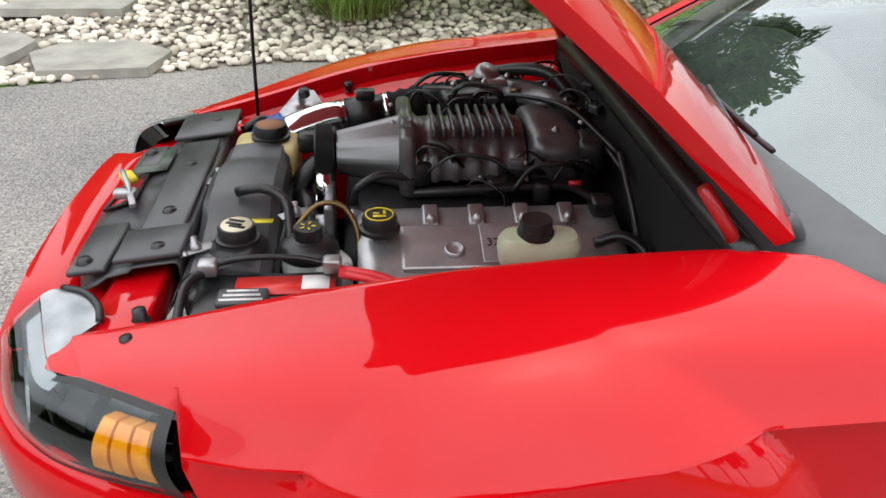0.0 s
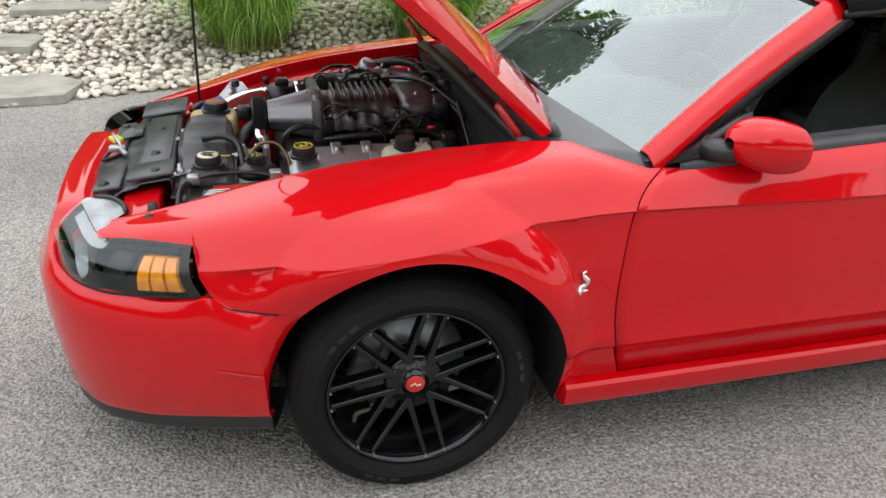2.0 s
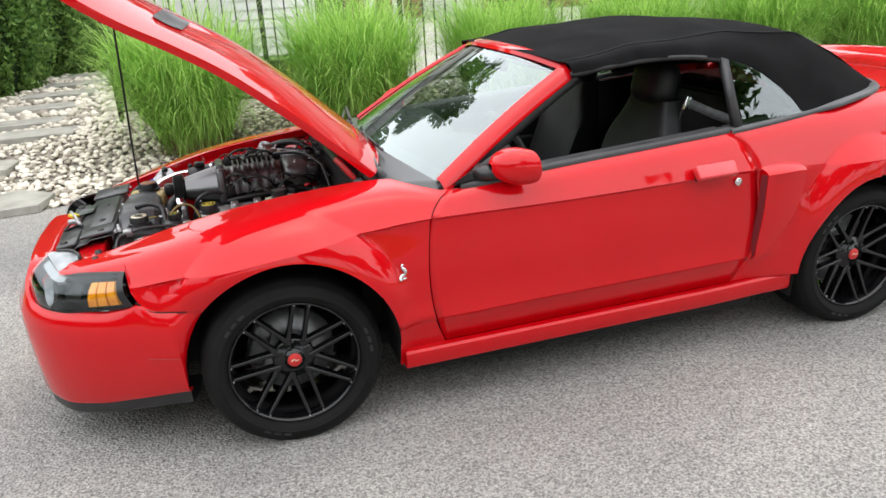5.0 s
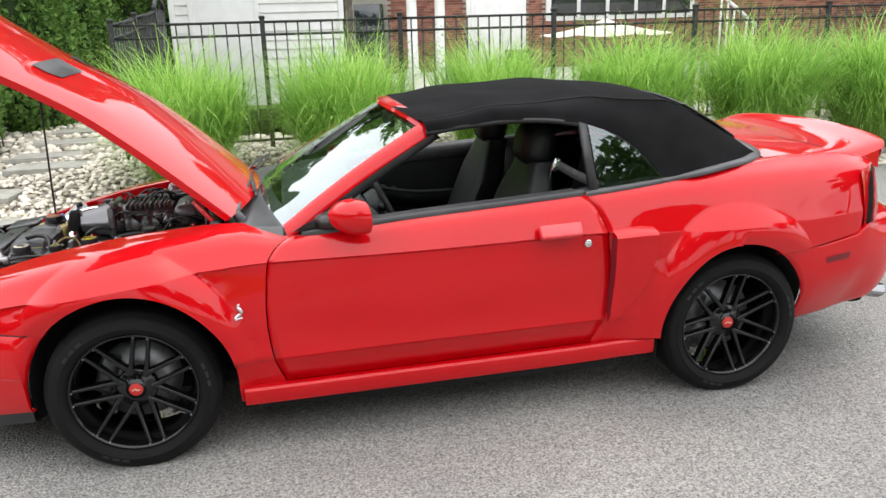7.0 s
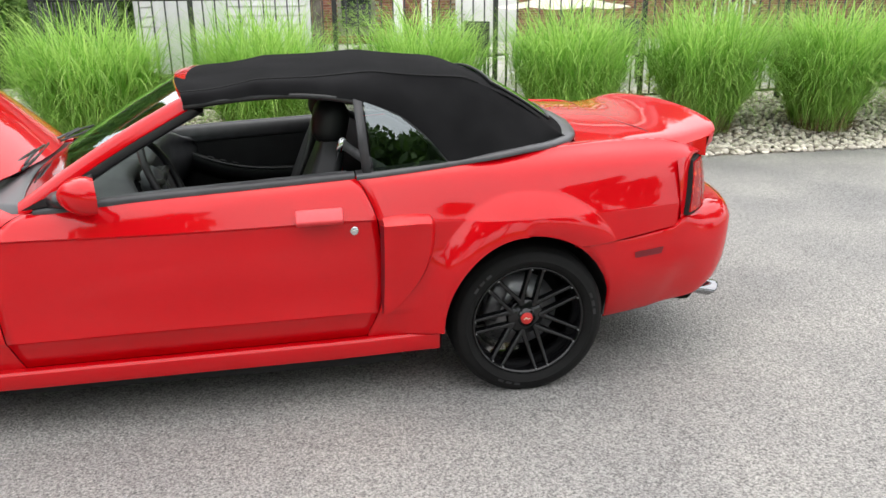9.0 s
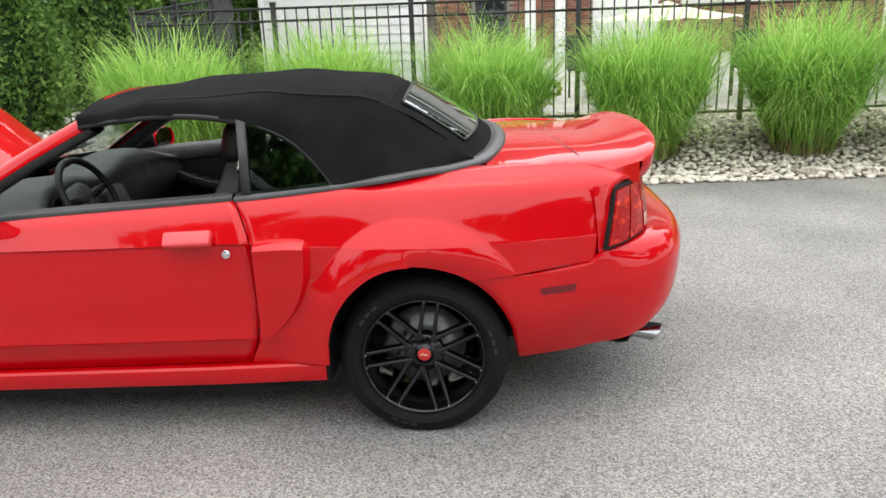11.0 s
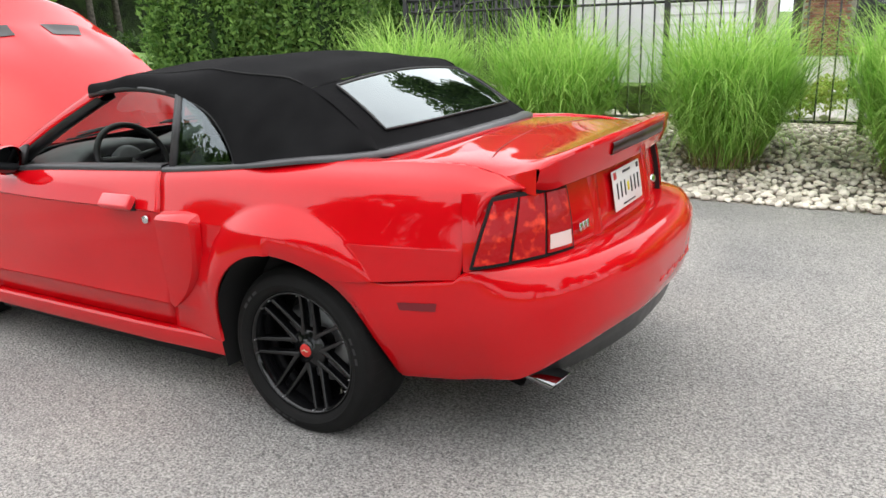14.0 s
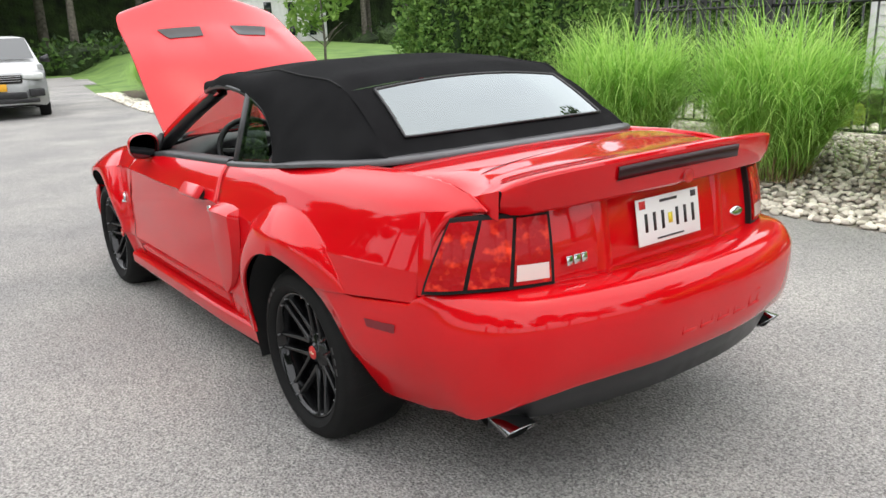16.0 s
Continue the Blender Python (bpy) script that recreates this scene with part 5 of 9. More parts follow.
for s in (-1, 1):
    bm = B()
    rows = []
    for k in range(17):
        c = screen(s, k / 16 * 1.02)
        rows.append([c + V((0.012, s * 0.046, -0.036)), c + V((0.045, s * 0.044, -0.052)), c + V((0.055, s * 0.02, -0.055)), c + V((0.05, -s * 0.02, -0.045)), c + V((0.02, -s * 0.03, -0.01))])
    grid(bm, rows)
    part("pillar_trim", bm, BLACK, car)
    # black triangle ahead of the door glass
    bm = B()
    y = s * 0.79
    plate(bm, [(0.655, y, 0.905), (0.90, y * 0.985, 0.93), (0.90, y * 0.95, 1.02), (0.86, y * 0.955, 1.005)][::1 if s > 0 else -1], 0.02)
    part("mirror_sail", bm, BLACK, car)
    # mirror
    mb = B()
    rows = []
    for k in range(15):
        t = k / 14
        x = 0.797 + 0.134 * t
        hh = 0.068 * (math.sin(math.pi * (t * 0.66 + 0.015)) ** 0.48)
        ww = 0.092 * (math.sin(math.pi * (t * 0.66 + 0.015)) ** 0.48)
        row = []
        for j in range(20):
            a = 2 * math.pi * j / 20
            ca, sa = math.cos(a), math.sin(a)
            sq = 1 / max(abs(ca) ** 2.6 + abs(sa) ** 2.6, 0.5) ** 0.385
            row.append(V((x + 0.025 * ca * t, s * (0.868 + ww * ca * sq * 0.88 - 0.03 * (1 - t)), 0.967 + hh * sa * sq)))
        rows.append(row)
    grid(mb, rows, close=True)
    mir = part("door_mirror", mb, RED, car)
    gb = B()
    gb.faces.new([gb.verts.new(V((0.918 + 0.024 * math.cos(2 * math.pi * j / 20), s * (0.868 + (p.y * s - 0.868) * 0.93), 0.967 + (p.z - 0.967) * 0.93))) for j, p in enumerate(rows[-1])])
    part("mirror_glass", gb, MIRROR, mir)
    ab = B()
    tube(ab, [(0.78, s * 0.775, 0.935), (0.80, s * 0.805, 0.940), (0.825, s * 0.84, 0.948)], [0.05, 0.042, 0.034], 12)
    for v in ab.verts:
        v.co.z = 0.94 + (v.co.z - 0.94) * 0.7
    part("mirror_arm", ab, BLACK, mir)
    # quarter glass and its post
    qb = B()
    def qy(z):
        return s * (0.782 - (z - 0.98) * 0.33)
    pts = [(1.945, 0.985), (2.245, 1.004), (2.205, 1.062), (2.15, 1.118), (2.06, 1.188), (1.985, 1.225), (1.922, 1.248)]
    qb.faces.new([qb.verts.new((x, qy(z), z)) for x, z in pts])
    face_out(qb, V((0, s, 0)))
    qg = part("quarter_window", qb, QUARTERGLASS, car)
    pb = B()
    for x0, x1 in ((1.902, 1.936),):
        grid(pb, [[V((x0, qy(0.975) * 1.006, 0.975)), V((x1, qy(0.98) * 1.006, 0.98))], [V((x0 - 0.02, qy(1.255) * 1.006, 1.262)), V((x1 - 0.02, qy(1.25) * 1.006, 1.25))]])
    part("window_post", pb, GREYTRIM, car, solid=0.025)

# cowl
bm = B()
rows = []
for k in range(-20, 21):
    a = k / 20
    b = screen(a, 0.0)
    y = b.y
    f = V((0.36 + 0.03 * a * a, y * 0.86, 0.90))
    rows.append([f + V((0, 0, -0.04)), f, f.lerp(b, 0.5) + V((0, 0, 0.004)), b + V((-0.02, 0, 0.006)), b + V((0.02, 0, -0.004))])
rows = [[V((p.x, p.y * 1.05, p.z - 0.03)) for p in rows[0]]] + rows + [[V((p.x, p.y * 1.05, p.z - 0.03)) for p in rows[-1]]]
grid(bm, rows)
part("cowl_panel", bm, SATIN, car, "black plastic cowl panel")
bm = B()
for k in range(26):
    y = -0.30 + 0.5 * k / 25
    box(bm, (0.455, y, 0.927), (0.06, 0.007, 0.006), Matrix.Rotation(radians(-8), 3, "Y"))
part("cowl_grille", bm, SHADOW, car)
bm = B()
tube(bm, curve([(0.345, 0.62, 0.90), (0.335, 0.4, 0.915), (0.33, 0.0, 0.925), (0.335, -0.4, 0.915), (0.35, -0.60, 0.90)], 24), 0.024, 10)
part("cowl_seal", bm, BLACK, car)
for pivot, tip, b0, b1 in (((0.442, -0.545, 0.922), (0.493, -0.075, 0.990), (0.512, -0.335, 0.962), (0.478, 0.14, 0.985)), ((0.405, 0.06, 0.925), (0.52, 0.52, 0.985), (0.50, 0.26, 0.975), (0.565, 0.72, 0.975))):
    up = V((-0.5, 0, 0.86))
    pivot, tip, b0, b1 = V(pivot), V(tip), V(b0), V(b1)
    bm = B()
    tube(bm, [pivot + up * 0.016, pivot.lerp(tip, 0.15) + up * 0.022, pivot.lerp(tip, 0.6) + up * 0.016, tip + up * 0.008], [0.013, 0.012, 0.007, 0.005], 8)
    lathe(bm, [(0, 0.026), (0.018, 0.022), (0.022, 0.0), (0.022, -0.02)], pivot, up, 14)
    w = part("wiper_arm", bm, SATIN, car)
    bm = B()
    n8 = [b0.lerp(b1, k / 8) - up * 0.006 * math.sin(math.pi * k / 8) for k in range(9)]
    tube(bm, n8, 0.006, 6)
    tube(bm, [n8[1] + up * 0.008, n8[3] + up * 0.02, n8[5] + up * 0.02, n8[7] + up * 0.008], 0.006, 6)
    part("wiper_blade", bm, BLACK, w)
# dark printed border of the windscreen
bm = B()
grid(bm, [[screen(a / 16, v, -0.004) for a in range(-16, 17)] for v in (0.0, 0.04, 0.075)])
part("screen_border", bm, SATIN, ws)
for s in (-1, 1):
    bm = B()
    grid(bm, [[screen(s * a, v / 12, -0.004) for a in (0.925, 0.96, 1.0)] for v in range(13)])
    part("screen_border", bm, SATIN, ws)

# ---- cabin ----
bm = B()
box(bm, (1.6, 0, 0.33), (2.0, 1.40, 0.06))
part("cabin_floor", bm, SHADOW, car)
bm = B()
rows = []
for k in range(-16, 17):
    y = 0.76 * k / 16
    e = abs(y) / 0.76
    hump = 0.045 * math.exp(-(((abs(y) - 0.37) / 0.24) ** 4))
    back = 0.11 * step(0.45, 1.0, e) ** 2
    rows.append([V((0.62, y, 0.90)), V((0.74, y, 0.925 + hump)), V((0.86 + back, y, 0.935 + hump - 0.3 * back)), V((0.945 + back, y, 0.928 + hump - 0.4 * back)), V((0.972 + back, y, 0.905 + hump - 0.4 * back)), V((0.955 + back, y, 0.87 + 0.6 * hump)), V((0.975 + back, y, 0.82)), V((0.95 + back, y, 0.70)), V((0.88, y, 0.55)), V((0.80, y, 0.35))])
grid(bm, rows)
part("dashboard", bm, DASHGREY, car, "dark grey twin-cowl dashboard")
bm = B()
for s in (-1, 1):
    lathe(bm, [(0.0, 0.0), (0.05, 0.002), (0.056, 0.006), (0.06, 0.0)], (0.992, -0.36 + s * 0.075, 0.862), (0.93, 0, 0.36), 24)
part("instrument_cluster", bm, GLOSS, car)
bm = B()
box(bm, (1.45, 0, 0.50), (1.0, 0.20, 0.24), None, 0.03)
box(bm, (1.0, 0, 0.68), (0.14, 0.24, 0.36), Matrix.Rotation(radians(-20), 3, "Y"), 0.03)
part("centre_console", bm, LEATHER, car)
# steering wheel
bm = B()
ax = V((0.90, 0, 0.42)).normalized()
u = V((0, 1, 0))
w = ax.cross(u)
C = V((1.085, -0.36, 0.895))
ringp = [C + (u * math.cos(a) + w * math.sin(a)) * 0.183 for a in (2 * math.pi * k / 36 for k in range(37))]
tube(bm, ringp, 0.0155, 10, False)
for a in (0.15, math.pi - 0.15, math.pi * 1.5 - 0.35, math.pi * 1.5 + 0.35):
    tube(bm, [C - ax * 0.03, C - ax * 0.01 + (u * math.cos(a) + w * math.sin(a)) * 0.17], [0.03, 0.014], 8)
sw = part("steering_wheel", bm, LEATHER, car)
bm = B()
lathe(bm, [(0, 0.028), (0.06, 0.024), (0.085, 0.005), (0.08, -0.04)], C - ax * 0.03, ax, 24)
part("horn_pad", bm, DASHGREY, sw)
bm = B()
tube(bm, [C - ax * 0.03, C - ax * 0.28], 0.045, 12)
part("steering_column", bm, DASHGREY, sw)


def seat(y):
    bm = B()
    box(bm, (1.50, y, 0.52), (0.52, 0.48, 0.16), Matrix.Rotation(radians(-6), 3, "Y"), 0.06, 4)
    st = part("front_seat", bm, LEATHER, car, "charcoal leather bucket seat")
    bm = B()
    rot = Matrix.Rotation(radians(18), 3, "Y")
    rows = []
    for k in range(15):
        t = k / 14
        zz = 0.58 + 0.48 * t
        xx = 1.66 + 0.15 * t
        hw = 0.235 - 0.09 * step(0.55, 1.0, t) - 0.01 * (1 - t)
        th = 0.10 - 0.045 * t
        row = []
        for j in range(24):
            a = 2 * math.pi * j / 24
            ca, sa = math.cos(a), math.sin(a)
            sq = 1 / max(abs(ca) ** 5 + abs(sa) ** 5, 0.4) ** 0.2
            wing = 0.05 * abs(sa) ** 3 * (1 if ca < 0 else 0) * (1 - t * 0.6)
            row.append(V((xx + th * ca * sq - wing, y + hw * sa * sq, zz)))
        rows.append(row)
    grid(bm, rows, close=True)
    bm.faces.new([bm.verts.new(p) for p in rows[-1]])
    weld(bm)
    part("seat_back", bm, LEATHER, st, deg=60)
    bm = B()
    box(bm, (1.80, y, 1.125), (0.155, 0.25, 0.205), Matrix.Rotation(radians(12), 3, "Y"), 0.075, 6)
    part("headrest", bm, LEATHER, st)
    bm = B()
    for dy in (-0.07, 0.07):
        tube(bm, [(1.80, y + dy, 1.0), (1.80, y + dy, 1.08)], 0.008, 8)
    part("headrest_post", bm, CHROME, st)


seat(-0.36)
seat(0.36)
bm = B()
box(bm, (2.22, 0, 0.50), (0.40, 1.05, 0.20), None, 0.06, 3)
box(bm, (2.44, 0, 0.76), (0.16, 1.05, 0.50), Matrix.Rotation(radians(16), 3, "Y"), 0.06, 3)
part("rear_seat", bm, LEATHER, car)
for s in (-1, 1):
    bm = B()
    plate(bm, [(1.90, s * 0.70, 0.40), (2.55, s * 0.66, 0.40), (2.55, s * 0.66, 1.0), (1.90, s * 0.72, 0.965)][::1 if s < 0 else -1], 0.02)
    part("rear_side_trim", bm, LEATHER, car)
    bm = B()
    strap = curve([(1.74, s * 0.47, 0.62), (1.80, s * 0.52, 0.90), (1.83, s * 0.545, 1.05), (1.90, s * 0.62, 1.02), (1.99, s * 0.69, 0.975), (2.06, s * 0.70, 0.93)], 20)
    grid(bm, [[p + V((0.004, 0, 0.02)), p + V((-0.004, 0, -0.02))] for p in strap])
    belt = part("seat_belt", bm, BELTGREY, car, "grey woven seat belt", solid=0.003)
    bm = B()
    box(bm, (1.835, s * 0.548, 1.055), (0.03, 0.02, 0.065), Matrix.Rotation(radians(20), 3, "Y"), 0.006)
    part("belt_guide", bm, CHROME, belt)
bm = B()
box(bm, (2.55, 0, 0.97), (0.30, 1.2, 0.03), None, 0.01)
part("parcel_shelf", bm, LEATHER, car)
bm = B()
box(bm, (1.17, 0.0, 1.235), (0.03, 0.24, 0.065), None, 0.012)
part("rear_view_mirror", bm, BLACK, car)
for s in (-1, 1):
    bm = B()
    box(bm, (1.28, s * 0.33, 1.262), (0.17, 0.40, 0.018), Matrix.Rotation(radians(-8), 3, "Y"), 0.006)
    part("sun_visor", bm, DASHGREY, car)

# ---- engine bay ----
BODY_PARTS = set(bpy.data.objects)
# bay tub in near-black: the shade deep in the bay is its colour
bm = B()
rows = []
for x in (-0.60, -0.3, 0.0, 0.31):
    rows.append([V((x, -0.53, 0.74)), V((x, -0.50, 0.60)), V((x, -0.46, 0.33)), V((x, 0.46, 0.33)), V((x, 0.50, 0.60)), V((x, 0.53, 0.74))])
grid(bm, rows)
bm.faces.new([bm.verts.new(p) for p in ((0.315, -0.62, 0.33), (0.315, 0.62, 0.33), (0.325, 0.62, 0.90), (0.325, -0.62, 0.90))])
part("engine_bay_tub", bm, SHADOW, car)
for s in (-1, 1):
    # painted inner wing with a stepped ledge, the left one in darker red
    bm = B()
    rows = []
    for x in [-0.66 + 0.98 * k / 16 for k in range(17)]:
        p = skin(x, 6)
        y = p.y - 0.02
        w = 0.04 + 0.05 * step(-0.6, -0.3, x)
        rows.append([V((x, s * y, p.z - 0.045)), V((x, s * (y - 0.012), p.z - 0.062)), V((x, s * (y - w * 0.6), p.z - 0.068)), V((x, s * (y - w), p.z - 0.09)), V((x, s * (y - w - 0.01), p.z - 0.16)), V((x, s * (y - w - 0.03), 0.42))])
    grid(bm, rows)
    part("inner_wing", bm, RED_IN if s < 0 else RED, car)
    for x in (-0.62, -0.30):
        bm = B()
        p = skin(x, 6)
        lathe(bm, [(0, 0.028), (0.011, 0.027), (0.013, 0.01), (0.008, 0.006), (0.012, 0)], (x, s * (p.y - 0.03), p.z - 0.055), (0, 0, 1), 14)
        part("bonnet_bump_stop", bm, BLACK, car)
# radiator support
bm = B()
box(bm, (-0.680, -0.405, 0.690), (0.105, 0.235, 0.06), Matrix.Rotation(radians(-8), 3, "Y"), 0.008)
box(bm, (-0.66, 0.50, 0.665), (0.17, 0.15, 0.05), Matrix.Rotation(radians(-14), 3, "Y"), 0.008)
box(bm, (-0.70, 0, 0.67), (0.10, 0.95, 0.05), None, 0.008)
box(bm, (-0.775, -0.43, 0.665), (0.05, 0.10, 0.04), None, 0.006)
part("radiator_support", bm, RED, car)
for y in (-0.52, -0.44):
    bm = B()
    lathe(bm, [(0, 0.024), (0.012, 0.022), (0.013, 0.005), (0.017, 0.0)], (-0.645, y, 0.722), (0, 0, 1), 14)
    part("support_bolt", bm, BLACK, car)
# black sight shield over the radiator: three overlapping panels
shield = B()
rows = []
for k in range(31):
    y = -0.305 + 0.765 * k / 30
    rib = 0.004 * (1 if k % 10 in (4, 5) else 0)
    dip = -0.012 * math.exp(-(((y + 0.02) / 0.07) ** 4))
    fx = -0.842 + 0.10 * (abs(y - 0.02) / 0.44) ** 2.2
    rows.append([V((fx, y, 0.700)), V((fx + 0.03, y, 0.712 + rib)), V((-0.74, y, 0.728 + rib)), V((-0.70, y, 0.738 + rib)), V((-0.690, y, 0.748 + rib)), V((-0.61, y, 0.758 + rib)), V((-0.602, y, 0.752)), V((-0.60, y, 0.70))])
grid(shield, rows)
shield_ob = part("radiator_cover", shield, SATIN, car, "satin black plastic radiator cover", deg=20, solid=0.004)
for (cx, cy, sx, sy) in ((-0.66, 0.385, 0.15, 0.17), (-0.655, 0.02, 0.09, 0.48), (-0.66, -0.245, 0.13, 0.12), (-0.78, -0.20, 0.075, 0.19), (-0.775, 0.25, 0.05, 0.12)):
    bm = B()
    zz = 0.7655 if cx > -0.7 else 0.731
    box(bm, (cx, cy, zz), (sx, sy, 0.012), Matrix.Rotation(radians(-7), 3, "Y"), 0.005)
    part("cover_panel", bm, SATIN, shield_ob)
for x, y in ((-0.64, 0.40), (-0.655, 0.12), (-0.655, -0.12), (-0.645, -0.27), (-0.79, -0.26), (-0.785, 0.27)):
    bm = B()
    lathe(bm, [(0, 0.012), (0.012, 0.011), (0.016, 0.004), (0.018, 0.0)], (x, y, 0.766 if x > -0.7 else 0.733), (0, 0, 1), 14)
    part("cover_clip", bm, BLACK, shield_ob)
bm = B()
plate(bm, [(-0.81, 0.155, 0.731), (-0.725, 0.155, 0.741), (-0.725, 0.285, 0.741), (-0.81, 0.285, 0.731)], 0.002)
part("warning_label", bm, GREENPRINT, shield_ob, "dark printed warning label")
# latch on a flat red plate; the black frame paints the recess's shading
bm = B()
plate(bm, [(-0.828, -0.005, 0.714), (-0.766, 0.012, 0.7285), (-0.766, 0.165, 0.7285), (-0.812, 0.115, 0.718)], 0.003)
part("latch_recess", bm, RED_IN, shield_ob)
bm = B()
tube(bm, [(-0.828, -0.005, 0.716), (-0.766, 0.012, 0.7305), (-0.766, 0.165, 0.7305), (-0.812, 0.115, 0.720), (-0.828, -0.005, 0.716)], 0.005, 6)
part("slot_rim", bm, BLACK, shield_ob)
bm = B()
box(bm, (-0.785, 0.02, 0.745), (0.05, 0.03, 0.02), None, 0.006)
tube(bm, curve([(-0.765, 0.0, 0.735), (-0.775, 0.02, 0.76), (-0.79, 0.05, 0.77), (-0.80, 0.075, 0.775)], 8), 0.006, 8)
box(bm, (-0.765, -0.01, 0.745), (0.015, 0.07, 0.012), Matrix.Rotation(radians(20), 3, "Z"), 0.003)
latch = part("bonnet_latch", bm, ALLOY, car, "zinc-plated bonnet latch")
bm = B()
box(bm, (-0.795, 0.09, 0.752), (0.032, 0.055, 0.016), Matrix.Rotation(radians(30), 3, "Z"), 0.006)
part("latch_tab", bm, YELLOW, latch, "yellow release tab")
for x, y in ((-0.585, 0.06), (-0.58, -0.26), (-0.40, -0.12)):
    bm = B()
    box(bm, (x, y, 0.758), (0.07, 0.03, 0.004), Matrix.Rotation(radians(30), 3, "Z"), 0.0015)
    lathe(bm, [(0, 0.026), (0.006, 0.025), (0.007, 0.012), (0.012, 0.010), (0.013, 0.0)], (x, y, 0.76), (0, 0, 1), 12)
    part("tank_bracket", bm, ALLOY, car)
# coolant expansion tank
bm = B()
rows = []
for k in range(25):
    y = -0.335 + 0.515 * k / 24
    rib = 0.006 * (abs(math.sin((y + 0.285) * 20)) ** 6)
    z = 0.752 + 0.040 * step(-0.16, -0.06, y) - rib
    w0, w1 = -0.60 + 0.02 * step(0.0, 0.2, y), -0.43
    rows.append([V((w0 + 0.01, y, 0.56)), V((w0, y, z - 0.05)), V((w0 + 0.006, y, z - 0.014)), V((w0 + 0.022, y, z)), V(((w0 + w1) / 2, y, z + 0.006)), V((w1 - 0.022, y, z - 0.002)), V((w1 - 0.004, y, z - 0.018)), V((w1, y, z - 0.05)), V((w1 - 0.01, y, 0.56))])
grid(bm, rows)
bm.faces.new([bm.verts.new(p) for p in rows[0]])
bm.faces.new([bm.verts.new(p) for p in rows[-1][::-1]])
weld(bm)
tank = part("coolant_tank", bm, SATIN, car, "black coolant tank with capped neck", deg=28)
bm = B()
box(bm, (-0.515, -0.076, 0.712), (0.185, 0.535, 0.012), None, 0.004)
part("tank_flange", bm, BLACK, tank)
bm = B()
box(bm, (-0.50, -0.30, 0.655), (0.145, 0.085, 0.10), None, 0.02, 3)
part("tank_foot", bm, BEIGE, tank, "stained translucent lower half")


def screw_cap(parent, x, y, z, r, top, name="filler_cap", label=""):
    bm = B()
    n = 36
    rings = []
    for rr, h in ((r * 1.18, -0.028), (r * 1.18, -0.020), (r, -0.018), (r, 0.0), (r * 0.94, 0.006)):
        ring = []
        for k in range(n):
            a = 2 * math.pi * k / n
            q = rr * (1 + (0.03 if k % 3 == 0 and rr == r else 0))
            ring.append(V((x + math.cos(a) * q, y + math.sin(a) * q, z + h)))
        rings.append(ring)
    grid(bm, rings, close=True)
    bm.faces.new([bm.verts.new(p) for p in rings[-1]])
    weld(bm)
    c = part(name, bm, BLACK, parent, label)
    bm = B()
    if top:
        lathe(bm, [(0, 0.0075), (r * 0.82, 0.0075), (r * 0.84, 0.004)], (x, y, z), (0, 0, 1), 28)
        part("cap_print", bm, top, c)
        for k, (dx, dy) in enumerate(((0.0, 0.012), (-0.004, 0.0), (0.003, -0.012))):
            bb = B()
            box(bb, (x + dx * r / 0.035, y + dy * r / 0.035, z + 0.0082), (r * 0.22, r * 0.9, 0.001), Matrix.Rotation(radians(70), 3, "Z"))
            part("cap_text_bar", bb, PRINTBLACK, c)
    else:
        bm.free()
    return c


screw_cap(tank, -0.50, -0.247, 0.797, 0.036, CREAM)
bm = B()
lathe(bm, [(0.058, -0.002), (0.056, 0.006), (0.046, 0.010), (0.044, 0.022)], (-0.50, -0.247, 0.752), (0, 0, 1), 28)
part("filler_neck", bm, BLACK, tank)
bm = B()
box(bm, (-0.462, -0.176, 0.772), (0.045, 0.03, 0.002), Matrix.Rotation(radians(-14), 3, "X"))
part("tank_label", bm, YELLOW, tank)
bm = B()
tube(bm, curve([(-0.52, -0.10, 0.80), (-0.47, -0.105, 0.812), (-0.42, -0.13, 0.80), (-0.405, -0.18, 0.77), (-0.402, -0.26, 0.70), (-0.41, -0.32, 0.58)], 16), 0.011, 8)
part("coolant_hose", bm, BLACK, car)
# washer tank, pale yellow
bm = B()
box(bm, (-0.505, 0.275, 0.735), (0.16, 0.15, 0.11), None, 0.025, 3)
tube(bm, [(-0.41, 0.235, 0.72), (-0.405, 0.19, 0.66), (-0.40, 0.16, 0.55)], 0.018, 10)
wt = part("washer_tank", bm, BEIGE, car, "pale yellow plastic washer tank")
wt.location = (0.012, -0.055, -0.004)
screw_cap(wt, -0.495, 0.285, 0.822, 0.040, None)
bm = B()
lathe(bm, [(0, 0.0), (0.032, 0.0), (0.033, -0.002)], (-0.495, 0.285, 0.8295), (0, 0, 1), 24)
part("cap_print", bm, material("cap_rust_print", (0.28, 0.12, 0.05), 0.6), wt)
# white power steering reservoir
bm = B()
lathe(bm, [(0.0, 0.58), (0.045, 0.58), (0.054, 0.60), (0.056, 0.71), (0.054, 0.735)], (-0.365, -0.245, 0.0), (0, 0, 1), 28)
box(bm, (-0.325, -0.265, 0.70), (0.08, 0.06, 0.07), Matrix.Rotation(radians(30), 3, "Z"), 0.012)
ps = part("steering_reservoir", bm, MILKY, car, "milky white fluid reservoir")
bm = B()
lathe(bm, [(0.054, 0.732), (0.060, 0.738), (0.058, 0.752), (0.045, 0.764), (0.03, 0.768), (0.0, 0.769)], (-0.365, -0.245, 0.0), (0, 0, 1), 28)
part("reservoir_lid", bm, BLACK, ps)
screw_cap(ps, -0.365, -0.245, 0.788, 0.027, None)
bm = B()
